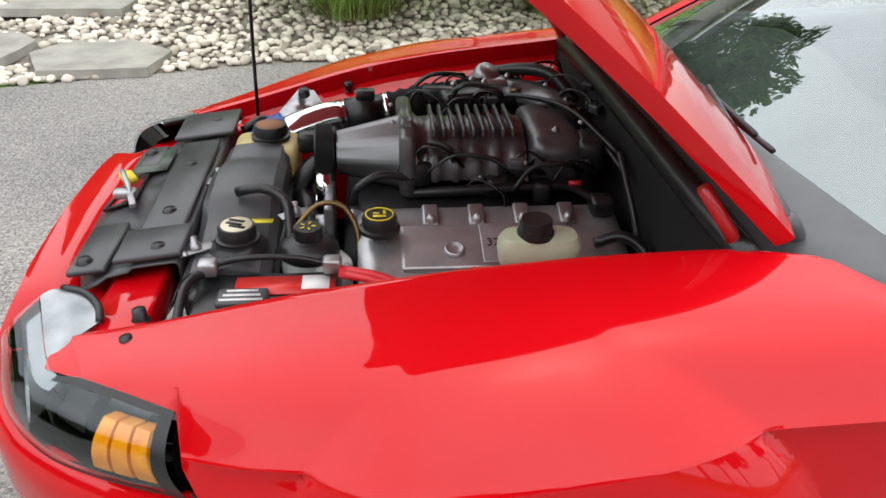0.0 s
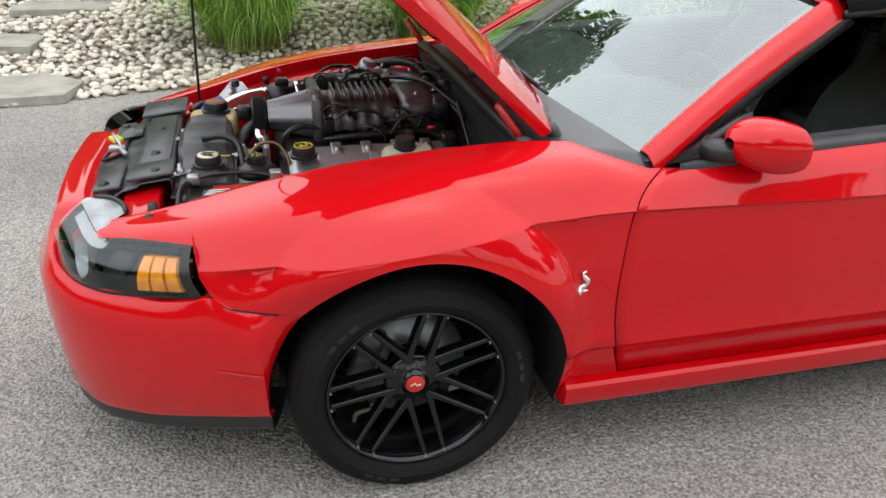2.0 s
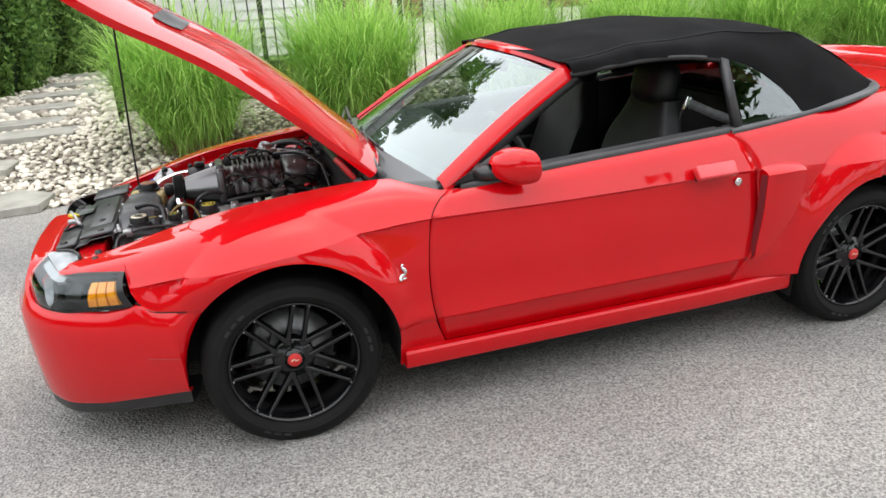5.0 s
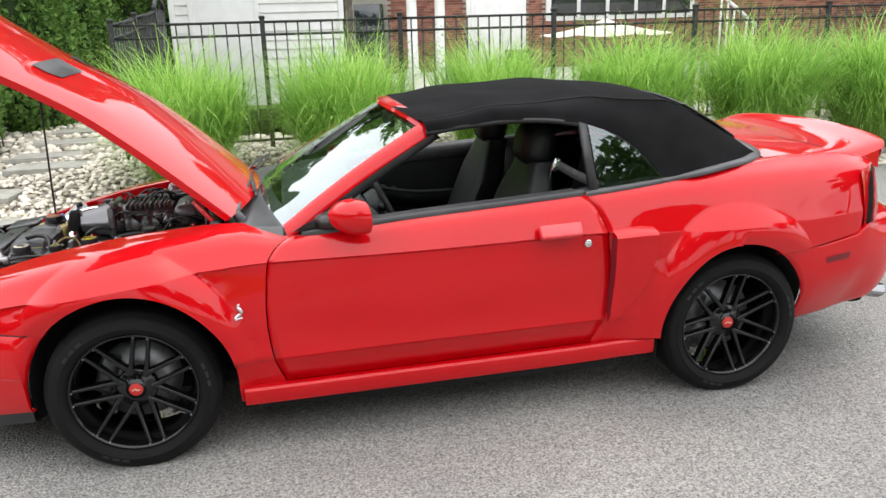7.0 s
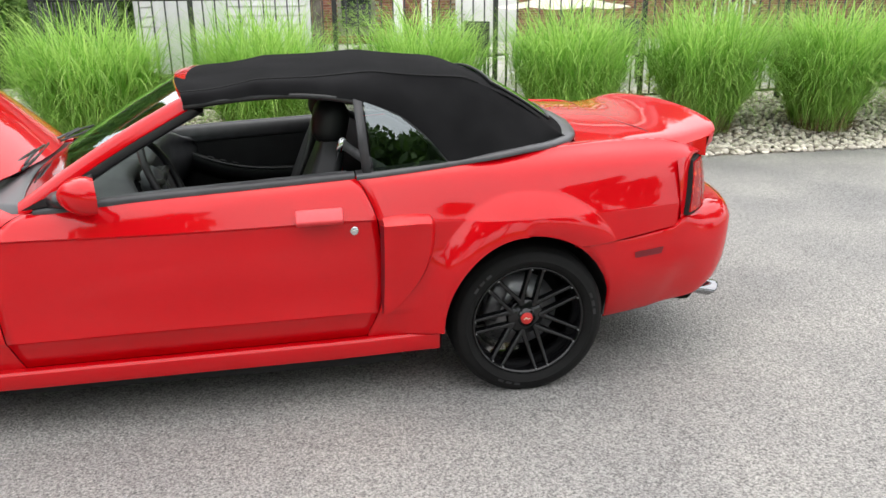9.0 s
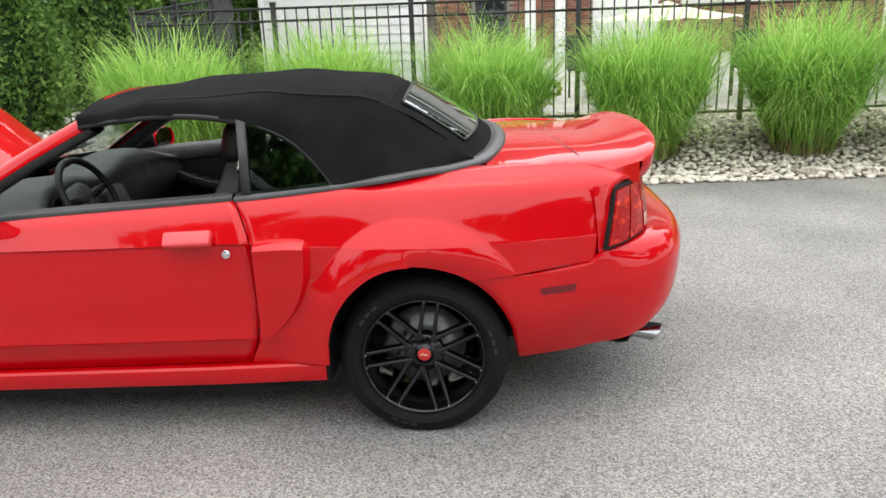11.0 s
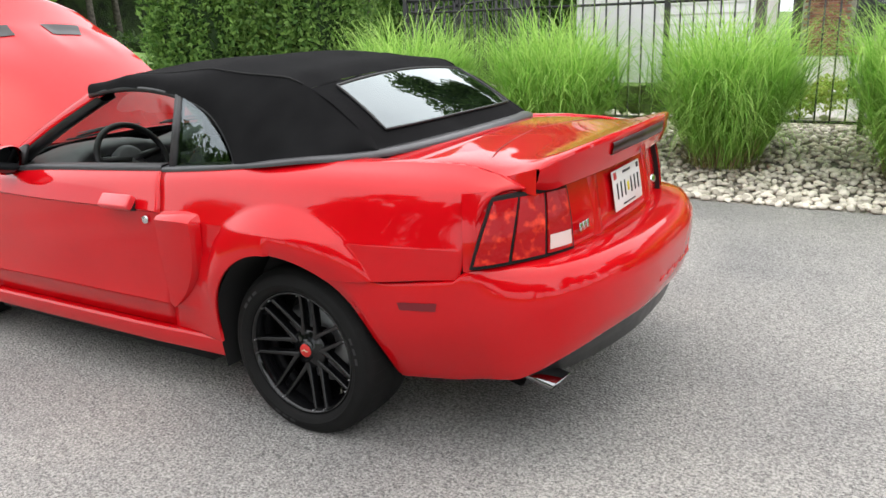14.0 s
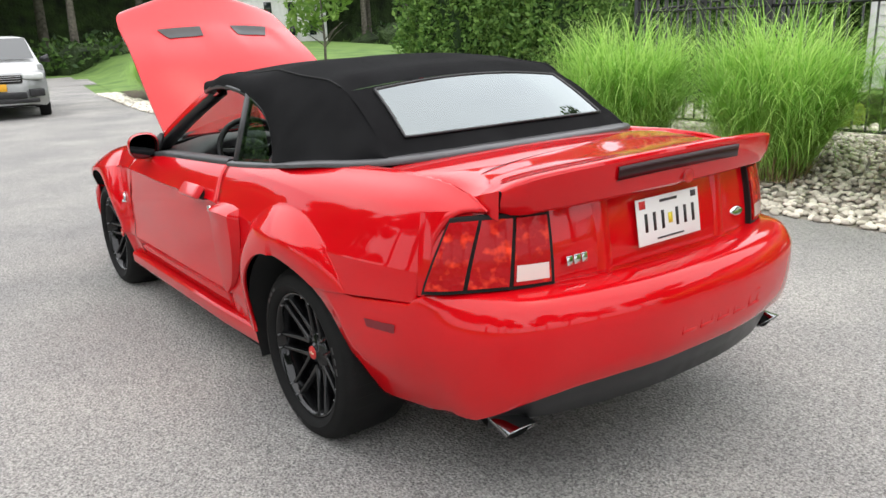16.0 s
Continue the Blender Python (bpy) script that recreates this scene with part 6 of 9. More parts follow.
for k in range(5):
    a = k * 1.256
    box(bm, (-0.365 + 0.012 * math.cos(a), -0.245 + 0.012 * math.sin(a), 0.7955), (0.009, 0.004, 0.001), Matrix.Rotation(a, 3, "Z"))
part("cap_mark", bm, YELLOW, ps)
# brass heater pipe
bm = B()
tube(bm, curve([(-0.40, -0.20, 0.76), (-0.35, -0.165, 0.80), (-0.30, -0.17, 0.80), (-0.27, -0.20, 0.76), (-0.265, -0.24, 0.71), (-0.24, -0.30, 0.69), (-0.20, -0.36, 0.67)], 22), 0.0055, 8)
part("coolant_pipe", bm, BRASS, car, "thin brass pipe")
bm = B()
tube(bm, curve([(-0.21, -0.345, 0.675), (-0.12, -0.38, 0.665), (0.0, -0.40, 0.66)], 8), 0.015, 8)
part("vacuum_hose", bm, BLACK, car)
bm = B()
tube(bm, curve([(-0.28, -0.05, 0.73), (-0.27, -0.07, 0.79), (-0.22, -0.06, 0.815), (-0.15, -0.045, 0.80)], 12), 0.009, 8)
part("vacuum_hose", bm, BLACK, car)
# battery with its clamp
bm = B()
box(bm, (-0.43, -0.435, 0.62), (0.26, 0.17, 0.20), None, 0.008)
bat = part("battery", bm, BLACK, car, "black battery with printed label")
bat.location = (0, 0.022, 0.024)
bm = B()
box(bm, (-0.40, -0.40, 0.7215), (0.18, 0.06, 0.002), None)
part("battery_label", bm, CAPRED, bat)
bm = B()
box(bm, (-0.345, -0.395, 0.7235), (0.05, 0.045, 0.002), None)
part("battery_label", bm, WHITEPRINT, bat)
bm = B()
box(bm, (-0.47, -0.45, 0.728), (0.09, 0.05, 0.016), None, 0.006)
part("battery_vent", bm, SATIN, bat)
for k in range(3):
    bm = B()
    box(bm, (-0.47, -0.465 + 0.014 * k, 0.7365), (0.075 - 0.01 * k, 0.006, 0.001), None)
    part("label_bar", bm, WHITEPRINT, bat)
bm = B()
tube(bm, curve([(-0.56, -0.36, 0.73), (-0.50, -0.345, 0.745), (-0.40, -0.34, 0.745), (-0.31, -0.36, 0.735), (-0.27, -0.40, 0.73)], 16), 0.006, 8)
part("battery_cable", bm, BLACK, bat)
bm = B()
tube(bm, curve([(-0.58, -0.50, 0.70), (-0.57, -0.42, 0.74), (-0.54, -0.36, 0.735)], 8), 0.009, 8)
part("battery_cable", bm, BLACK, bat)
bm = B()
box(bm, (-0.54, -0.37, 0.745), (0.035, 0.03, 0.03), None, 0.006)
part("battery_terminal", bm, ALLOY, bat)
bm = B()
box(bm, (-0.315, -0.37, 0.745), (0.035, 0.03, 0.03), None, 0.006)
part("battery_terminal", bm, ALLOY, bat)
for o in (0.0, 0.018):
    bm = B()
    tube(bm, curve([(-0.30, -0.38 - o, 0.74), (-0.24, -0.41 - o, 0.745), (-0.18, -0.43 - o, 0.73), (-0.12, -0.45, 0.70)], 8), 0.008, 8)
    part("battery_lead", bm, CABLERED, bat)
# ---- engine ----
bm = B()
# plain block, its near-black standing for the shade below the covers
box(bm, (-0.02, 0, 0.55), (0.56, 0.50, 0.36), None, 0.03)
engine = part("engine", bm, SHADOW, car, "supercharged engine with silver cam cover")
CT = Matrix.Rotation(radians(17), 3, "X")
CC = V((0.005, -0.255, 0.738))


def cover_pt(u, v, h=0.0):
    return CC + CT @ V((u, v, h))


bm = B()
prof = [(-0.155, -0.12), (-0.155, -0.045), (-0.148, -0.018), (-0.13, -0.004), (-0.05, 0.010), (0.05, 0.012), (0.11, 0.004), (0.135, -0.012), (0.14, -0.06)]
rows = []
for k in range(27):
    u = -0.275 + 0.55 * k / 26
    e = min(1.0, min(u + 0.275, 0.275 - u) / 0.02)
    e = math.sqrt(max(0.0, 1 - (1 - e) ** 2))
    rows.append([cover_pt(u, v, h if h < -0.02 else h * 1.0 - 0.02 * (1 - e)) for v, h in prof])
grid(bm, rows)
bm.faces.new([bm.verts.new(p) for p in rows[0]])
bm.faces.new([bm.verts.new(p) for p in rows[-1][::-1]])
weld(bm)
COVER = mottled(material("silver_cover", (0.5, 0.5, 0.51), 0.3, 0.7), (0.34, 0.34, 0.345), (0.48, 0.48, 0.485), 20, 5, rough=(0.3, 0.42))
cover = part("cam_cover", bm, COVER, engine, "silver cast cam cover", deg=45)
bm = B()
box(bm, cover_pt(-0.075, -0.005, 0.013), (0.23, 0.12, 0.014), CT, 0.0068, 3)
part("cover_boss", bm, COVER, cover)
bm = B()
box(bm, cover_pt(0.06, 0.0, 0.015), (0.18, 0.105, 0.014), CT, 0.002, 2)
emblem = part("cover_plaque", bm, COVER, cover)
for j, (txt, u, v, size) in enumerate((("V8", 0.085, 0.03, 0.036), ("32V", 0.010, -0.01, 0.028))):
    cu = bpy.data.curves.new("cover_text", "FONT")
    cu.body, cu.size, cu.extrude = txt, size, 0.0008
    tmp = new("cover_text", cu)
    me = bpy.data.meshes.new_from_object(tmp)
    bpy.data.objects.remove(tmp)
    ob = new("cover_text", me)
    me.materials.append(PRINTBLACK)
    ob.parent = emblem
    ob.matrix_basis = Matrix.Translation(cover_pt(u - 0.03, v, 0.0225)) @ CT.to_4x4()
for u in (-0.125, -0.03, 0.065, 0.16):
    bm = B()
    box(bm, cover_pt(u, 0.085, 0.014), (0.034, 0.06, 0.012), CT, 0.005)
    lathe(bm, [(0, 0.014), (0.007, 0.013), (0.010, 0.004), (0.013, 0.0)], cover_pt(u, 0.068, 0.018), CT @ V((0, 0, 1)), 14)
    part("cover_bolt", bm, ALLOY, cover)
bm = B()
lathe(bm, [(0, 0.004), (0.012, 0.004), (0.016, 0.008), (0.019, 0.008), (0.021, 0.0)], cover_pt(-0.085, -0.02, 0.022), CT @ V((0, 0, 1)), 20)
part("cover_bolt", bm, ALLOY, cover)
oc = screw_cap(cover, -0.225, -0.235, 0.805, 0.034, None, "oil_cap", "black oil filler cap with yellow print")
bm = B()
ring = [V((-0.225 + 0.027 * math.cos(a), -0.235 + 0.027 * math.sin(a), 0.8125)) for a in (2 * math.pi * k / 28 for k in range(29))]
tube(bm, ring, 0.0016, 6, False)
box(bm, (-0.225, -0.242, 0.8125), (0.026, 0.008, 0.001), None)
box(bm, (-0.231, -0.230, 0.8125), (0.012, 0.004, 0.001), None)
box(bm, (-0.215, -0.225, 0.8125), (0.006, 0.016, 0.001), None)
part("cap_print", bm, YELLOW, oc)
bm = B()
box(bm, cover_pt(-0.125, -0.115, 0.02), (0.06, 0.016, 0.012), CT, 0.004)
tube(bm, [cover_pt(-0.12, -0.12, 0.02), cover_pt(-0.12, -0.15, 0.0), cover_pt(-0.11, -0.17, -0.05)], 0.008, 8)
part("dipstick", bm, BLACK, engine)
bm = B()
box(bm, (-0.02, -0.435, 0.665), (0.14, 0.08, 0.07), None, 0.008)
part("relay_box", bm, BLACK, engine)
bm = B()
box(bm, (-0.02, -0.352, 0.722), (0.075, 0.05, 0.05), None, 0.010)
part("red_terminal_cover", bm, CABLERED, engine)
# brake fluid tank
bm = B()
rows = []
for z, g in ((0.775, 0.80), (0.785, 0.95), (0.81, 1.0), (0.825, 0.98), (0.838, 0.86), (0.842, 0.6)):
    rows.append([V((0.065 + 0.078 * g * math.copysign(abs(math.cos(a)) ** 0.6, math.cos(a)), -0.375 + 0.038 * g * math.copysign(abs(math.sin(a)) ** 0.6, math.sin(a)), z)) for a in (2 * math.pi * k / 28 for k in range(28))])
grid(bm, rows, close=True)
bm.faces.new([bm.verts.new(p) for p in rows[-1]])
weld(bm)
bt = part("brake_fluid_tank", bm, PALEGREEN, car, "pale translucent brake fluid tank")
screw_cap(bt, 0.055, -0.378, 0.866, 0.029, None)
bm = B()
tube(bm, [(0.06, -0.40, 0.70), (0.06, -0.39, 0.78)], 0.03, 12)
tube(bm, curve([(0.0, -0.44, 0.73), (0.1, -0.445, 0.745), (0.2, -0.45, 0.75), (0.28, -0.46, 0.74)], 10), 0.02, 10)
part("master_cylinder", bm, BLACK, car)
bm = B()
tube(bm, curve([(0.17, -0.43, 0.77), (0.21, -0.40, 0.795), (0.25, -0.40, 0.79), (0.285, -0.45, 0.77), (0.30, -0.50, 0.74)], 12), 0.005, 6)
part("brake_line", bm, BRASS, car)
# supercharger: ribbed case, tapered snout, belt pulley
bm = B()
rows = []
for k in range(25):
    x = -0.165 + 0.27 * k / 24
    rib = 0.010 if k % 4 == 2 else 0.0
    row = []
    for j in range(17):
        a = math.pi * (j / 16) * 1.1 - 0.157
        r = 0.105 + rib
        row.append(V((x, 0.085 + r * 1.12 * math.cos(a) * (1 if abs(math.cos(a)) < 0.9 else 1), 0.80 + (0.085 + rib) * math.sin(a))))
    rows.append(row)
grid(bm, rows)
for r in (rows[0], rows[-1]):
    bm.faces.new([bm.verts.new(p) for p in r])
blower = part("supercharger", bm, DARKALLOY, engine, "dark ribbed supercharger case", deg=20)
for k in range(9):
    bm = B()
    x = -0.10 + 0.175 * k / 8
    box(bm, (x, 0.075, 0.888), (0.008, 0.16, 0.022), None, 0.003)
    part("cooling_fin", bm, DARKALLOY, blower)
bm = B()
box(bm, (-0.16, 0.075, 0.83), (0.035, 0.26, 0.15), None, 0.012)
box(bm, (-0.16, 0.02, 0.90), (0.03, 0.06, 0.03), None, 0.006)
part("case_flange", bm, DARKALLOY, blower)
SNOUT = material("cast_snout", (0.20, 0.20, 0.205), 0.28, 0.7)
bm = B()
rows = []
for k in range(9):
    t = k / 8
    x = -0.315 + 0.15 * t
    r = 0.052 + 0.045 * t
    rows.append([V((x, 0.075 + (r + (0.006 if j % 4 == 0 else 0)) * math.cos(2 * math.pi * j / 32), 0.815 + (r * 0.85 + (0.006 if j % 4 == 0 else 0)) * math.sin(2 * math.pi * j / 32))) for j in range(32)])
grid(bm, rows, close=True)
bm.faces.new([bm.verts.new(p) for p in rows[0]])
part("blower_snout", bm, SNOUT, blower, deg=20)
bm = B()
lathe(bm, [(0.02, 0.0), (0.058, 0.0), (0.06, 0.008), (0.056, 0.012), (0.056, 0.04), (0.06, 0.044), (0.02, 0.05)], (-0.365, 0.075, 0.815), (1, 0, 0), 32)
part("drive_pulley", bm, BLACK, blower)
bm = B()
pts = [V((-0.343, 0.075 + 0.062 * math.cos(a), 0.815 + 0.062 * math.sin(a))) for a in (math.pi * k / 12 for k in range(13))]
pts += [V((-0.343, 0.0, 0.66)), V((-0.343, 0.15, 0.66))]
q = [[p + V((-0.018, 0, 0)) for p in pts], [p + V((0.018, 0, 0)) for p in pts]]
grid(bm, q, close=True)
part("drive_belt", bm, RUBBER, blower)
for y, z, r in ((0.004, 0.760, 0.036), (-0.06, 0.675, 0.03), (-0.10, 0.72, 0.022)):
    bm = B()
    lathe(bm, [(0.0, -0.002), (r * 0.4, -0.004), (r * 0.5, 0.0), (r, 0.0), (r, 0.03), (r * 0.7, 0.034), (0, 0.034)], (-0.36, y, z), (1, 0, 0), 28)
    part("idler_pulley", bm, CHROME if r > 0.032 else ALLOY, engine)
bm = B()
box(bm, (-0.33, -0.07, 0.70), (0.02, 0.14, 0.16), None, 0.006)
part("pulley_bracket", bm, ALLOY, engine)
# rear plenum and throttle
bm = B()
box(bm, (0.175, 0.085, 0.825), (0.13, 0.26, 0.12), None, 0.035, 3)
tube(bm, curve([(0.20, 0.10, 0.83), (0.24, 0.25, 0.83), (0.20, 0.36, 0.83), (0.12, 0.40, 0.83)], 12), 0.05, 14)
part("intake_plenum", bm, DARKALLOY, engine)
bm = B()
lathe(bm, [(0.0, 0.03), (0.03, 0.03), (0.036, 0.02), (0.036, -0.03), (0.028, -0.035)], (0.07, 0.42, 0.875), (0.4, -0.3, 0.8), 20)
box(bm, (0.09, 0.40, 0.86), (0.07, 0.06, 0.05), None, 0.01)
part("throttle_body", bm, ALLOY, engine)
# intake tract: bright elbow, meter housing, black bellows
bm = B()
tube(bm, curve([(-0.46, 0.36, 0.755), (-0.42, 0.375, 0.77), (-0.36, 0.395, 0.785), (-0.31, 0.405, 0.79)], 10), 0.048, 20)
intake = part("intake_elbow", bm, CHROME, car, "polished intake elbow")
intake.location = (0, -0.036, -0.004)
bm = B()
tube(bm, curve([(-0.505, 0.345, 0.735), (-0.485, 0.350, 0.755), (-0.45, 0.362, 0.768)], 6), 0.056, 20)
part("hose_sleeve", bm, BLUE, intake, "blue rubber sleeve")
bm = B()
tube(bm, [(-0.315, 0.405, 0.79), (-0.30, 0.407, 0.792)], 0.046, 18)
part("hose_clamp", bm, CHROME, intake)
bm = B()
tube(bm, [(-0.205, 0.425, 0.797), (-0.19, 0.427, 0.798)], 0.052, 18)
part("hose_clamp", bm, CHROME, intake)
bm = B()
tube(bm, [(-0.30, 0.407, 0.792), (-0.205, 0.425, 0.797)], 0.050, 18)
box(bm, (-0.25, 0.415, 0.85), (0.05, 0.04, 0.03), None, 0.008)
part("air_meter", bm, BLACK, intake)
bm = B()
pts = curve([(-0.19, 0.427, 0.798), (-0.1, 0.44, 0.815), (0.0, 0.445, 0.83), (0.07, 0.43, 0.845)], 25)
tube(bm, pts, [0.048 + (0.006 if (k % 3 == 1 and k < 12) else 0) for k in range(25)], 18)
part("intake_bellows", bm, RUBBER, intake)
bm = B()
plate(bm, [(-0.50, 0.42, 0.79), (-0.36, 0.46, 0.79), (-0.40, 0.52, 0.83), (-0.44, 0.52, 0.835)], 0.004)
part("heat_shield", bm, STEEL, car, "polished heat shield").location = (0.01, -0.04, -0.005)
bm = B()
lathe(bm, [(0, 0.02), (0.014, 0.018), (0.016, 0.0)], (-0.425, 0.495, 0.825), (0, -0.3, 1), 14)
part("shield_knob", bm, BLACK, car).location = (0.01, -0.04, -0.005)
# hoses, looms and small units
_hoses = [
    ([(-0.30, 0.30, 0.72), (-0.34, 0.18, 0.76), (-0.40, 0.14, 0.72), (-0.43, 0.10, 0.62)], 0.026),
    ([(-0.43, 0.20, 0.66), (-0.40, 0.10, 0.68), (-0.38, 0.02, 0.66), (-0.37, -0.05, 0.60)], 0.03),
    ([(0.05, 0.30, 0.86), (0.12, 0.25, 0.885), (0.22, 0.12, 0.90), (0.29, -0.08, 0.87)], 0.006),
    ([(0.03, 0.33, 0.855), (0.14, 0.26, 0.88), (0.24, 0.10, 0.89), (0.30, -0.14, 0.84)], 0.006),
    ([(-0.06, -0.02, 0.83), (-0.04, -0.06, 0.86), (0.03, -0.07, 0.85), (0.06, -0.05, 0.80), (0.02, -0.05, 0.76)], 0.006),
    ([(0.10, 0.46, 0.88), (0.17, 0.42, 0.90), (0.24, 0.36, 0.90), (0.29, 0.30, 0.85)], 0.017),
    ([(0.15, 0.50, 0.87), (0.22, 0.46, 0.89), (0.28, 0.42, 0.86)], 0.014),
    ([(-0.16, -0.04, 0.76), (-0.05, -0.06, 0.775), (0.08, -0.06, 0.78), (0.20, -0.06, 0.78), (0.28, -0.10, 0.74)], 0.012),
    ([(0.05, -0.02, 0.80), (0.10, -0.05, 0.82), (0.16, -0.03, 0.80), (0.20, 0.0, 0.82)], 0.008),
    ([(0.0, -0.36, 0.74), (0.03, -0.34, 0.775), (0.08, -0.32, 0.79)], 0.007),
    ([(0.20, -0.28, 0.76), (0.25, -0.29, 0.78), (0.29, -0.32, 0.76), (0.31, -0.38, 0.70)], 0.012),
    ([(-0.28, 0.42, 0.74), (-0.1, 0.50, 0.76), (0.1, 0.54, 0.79), (0.28, 0.55, 0.82)], 0.011),
    ([(0.27, -0.15, 0.90), (0.285, -0.25, 0.80), (0.30, -0.30, 0.70)], 0.007),
    ([(-0.58, 0.40, 0.74), (-0.53, 0.42, 0.765), (-0.48, 0.44, 0.74), (-0.44, 0.47, 0.70)], 0.012),
]
for pts, r in _hoses:
    bm = B()
    tube(bm, curve(pts, 18), r, 8)
    part("hose", bm, BLACK, engine)
_units = [((-0.13, -0.015, 0.80), (0.05, 0.05, 0.06)), ((0.02, 0.31, 0.855), (0.16, 0.07, 0.05)), ((-0.06, 0.34, 0.86), (0.09, 0.04, 0.04)), ((0.13, 0.47, 0.86), (0.06, 0.05, 0.06)), ((0.25, 0.0, 0.84), (0.06, 0.10, 0.08)), ((0.24, -0.17, 0.79), (0.05, 0.05, 0.04)), ((0.06, -0.03, 0.775), (0.10, 0.05, 0.05)), ((0.14, -0.05, 0.77), (0.04, 0.06, 0.05)), ((-0.55, 0.45, 0.72), (0.07, 0.06, 0.04)), ((-0.55, -0.36, 0.70), (0.06, 0.05, 0.06)), ((-0.06, 0.10, 0.70), (0.40, 0.50, 0.10)), ((-0.39, 0.20, 0.79), (0.05, 0.05, 0.05))]
for c, sz in _units:
    bm = B()
    box(bm, c, sz, Matrix.Rotation(0.3 * math.sin(c[0] * 40), 3, "Z"), min(sz) * 0.25)
    part("engine_unit", bm, BLACK, engine)
for x, y, z in ((0.06, 0.36, 0.885), (0.20, 0.40, 0.905), (-0.02, 0.36, 0.88), (-0.12, -0.02, 0.835), (0.17, 0.0, 0.89), (0.245, 0.06, 0.885), (0.10, -0.06, 0.80), (0.16, 0.45, 0.88)):
    bm = B()
    lathe(bm, [(0, 0.009), (0.005, 0.009), (0.0055, 0.003), (0.008, 0.002), (0.009, 0)], (x, y, z), (0.2, -0.2, 1), 12)
    part("fitting", bm, ALLOY, engine)
# wiring, vacuum lines and plugs between the blower and the bulkhead
_wr = random.Random(31)
for k in range(34):
    x, y = _wr.uniform(-0.20, 0.26), _wr.uniform(-0.10, 0.44)
    if -0.16 < x < 0.11 and -0.02 < y < 0.19:
        y = _wr.choice((-0.06, 0.24)) + _wr.uniform(-0.04, 0.04)
    z = 0.80 + 0.08 * _wr.random() + (0.03 if y > 0.2 else 0.0)
    a, ln = _wr.uniform(-0.9, 0.9), _wr.uniform(0.07, 0.19)
    p0 = V((x, y, z))
    p3 = p0 + V((ln * math.cos(a), ln * math.sin(a), _wr.uniform(-0.05, 0.03)))
    if p3.x > 0.30:
        p3.x = 0.30
    lift = _wr.uniform(0.004, 0.022)
    bm = B()
    tube(bm, curve([p0 - V((0, 0, 0.03)), p0.lerp(p3, 0.3) + V((0, 0, lift)), p0.lerp(p3, 0.7) + V((_wr.uniform(-0.02, 0.02), _wr.uniform(-0.02, 0.02), lift)), p3 - V((0, 0, 0.02))], 14), _wr.choice((0.0025, 0.003, 0.004, 0.006)), 6)
    part("wire", bm, GLOSS if k % 3 else BLACK, engine)
    if k % 3 == 0:
        bm = B()
        box(bm, p3, (0.028, 0.018, 0.020), Matrix.Rotation(a, 3, "Z"), 0.004)
        box(bm, p3 + V((0.012, 0, 0.004)), (0.012, 0.022, 0.012), Matrix.Rotation(a, 3, "Z"), 0.002)
        part("plug", bm, BLACK if k % 2 else SATIN, engine)
for x, y, z in ((0.05, -0.045, 0.775), (0.19, -0.085, 0.80), (0.27, 0.22, 0.86), (0.12, 0.30, 0.88)):
    bm = B()
    tube(bm, [(x, y, z), (x + 0.025, y - 0.008, z + 0.004)], 0.006, 6)
    part("wire_sleeve", bm, CABLERED if y < 0 else BRASS, engine)
# bright clamps and bolts scattered over the engine, added to give it glints
for x, y, z, r in ((-0.30, 0.20, 0.80, 0.010), (-0.26, -0.03, 0.775, 0.009), (-0.19, 0.16, 0.895, 0.008), (-0.19, 0.02, 0.905, 0.008), (0.03, 0.38, 0.885, 0.012), (0.12, 0.36, 0.90, 0.011), (0.21, 0.30, 0.895, 0.010), (0.24, 0.20, 0.89, 0.009), (0.10, -0.04, 0.83, 0.008), (0.0, -0.045, 0.80, 0.007), (-0.28, -0.12, 0.76, 0.009), (-0.57, 0.33, 0.79, 0.008), (-0.59, -0.30, 0.77, 0.008), (-0.29, -0.30, 0.735, 0.010)):
    bm = B()
    q = r * 0.7
    lathe(bm, [(0, q * 0.9), (q * 0.6, q * 0.9), (q * 0.65, q * 0.3), (q, q * 0.3), (q * 1.05, 0)], (x, y, z), (0.25 * math.sin(x * 30), -0.3, 1), 6)
    part("bolt_head", bm, ALLOY, engine)
for pts, r in (([(0.16, 0.48, 0.86), (0.175, 0.475, 0.865)], 0.026), ([(-0.36, 0.05, 0.70), (-0.35, 0.045, 0.70)], 0.034), ([(-0.405, -0.215, 0.73), (-0.403, -0.225, 0.72)], 0.0145)):
    bm = B()
    tube(bm, pts, r, 14)
    part("hose_clamp", bm, CHROME, engine)

# the engine's loose units keep their own width
for ob in bpy.data.objects:
    if ob.parent == car and ob not in BODY_PARTS and ob.name.split(".")[0] not in ("inner_wing", "radiator_support", "engine_bay_tub", "bonnet_bump_stop"):
        ob.matrix_parent_inverse = car.matrix_world.inverted()

# ---- ground ----
BORDER = [(-38, 6.9), (-21, 4.05), (-13.4, 3.17), (-9.6, 2.95), (-6.5, 2.6), (-4.5, 2.45), (-3.2, 2.75), (-2.4, 3.0), (-1.5, 3.28), (-0.9, 3.46), (0, 3.52), (2, 3.56), (4, 3.58), (6, 3.62), (9, 3.62), (14, 3.6)]


def border_y(x):
    return line(x, BORDER)


def bed_z(x, y):
    """Height of the stone bed: it rises gently from the drive to the fence."""
    t = y - border_y(x)
    rise = 0.012 + 0.30 * step(0.0, 2.3, t)
    return rise * (1 - 0.62 * (1 - step(-3.0, -0.9, x)) * (1 - step(4.0, 9.0, y)))


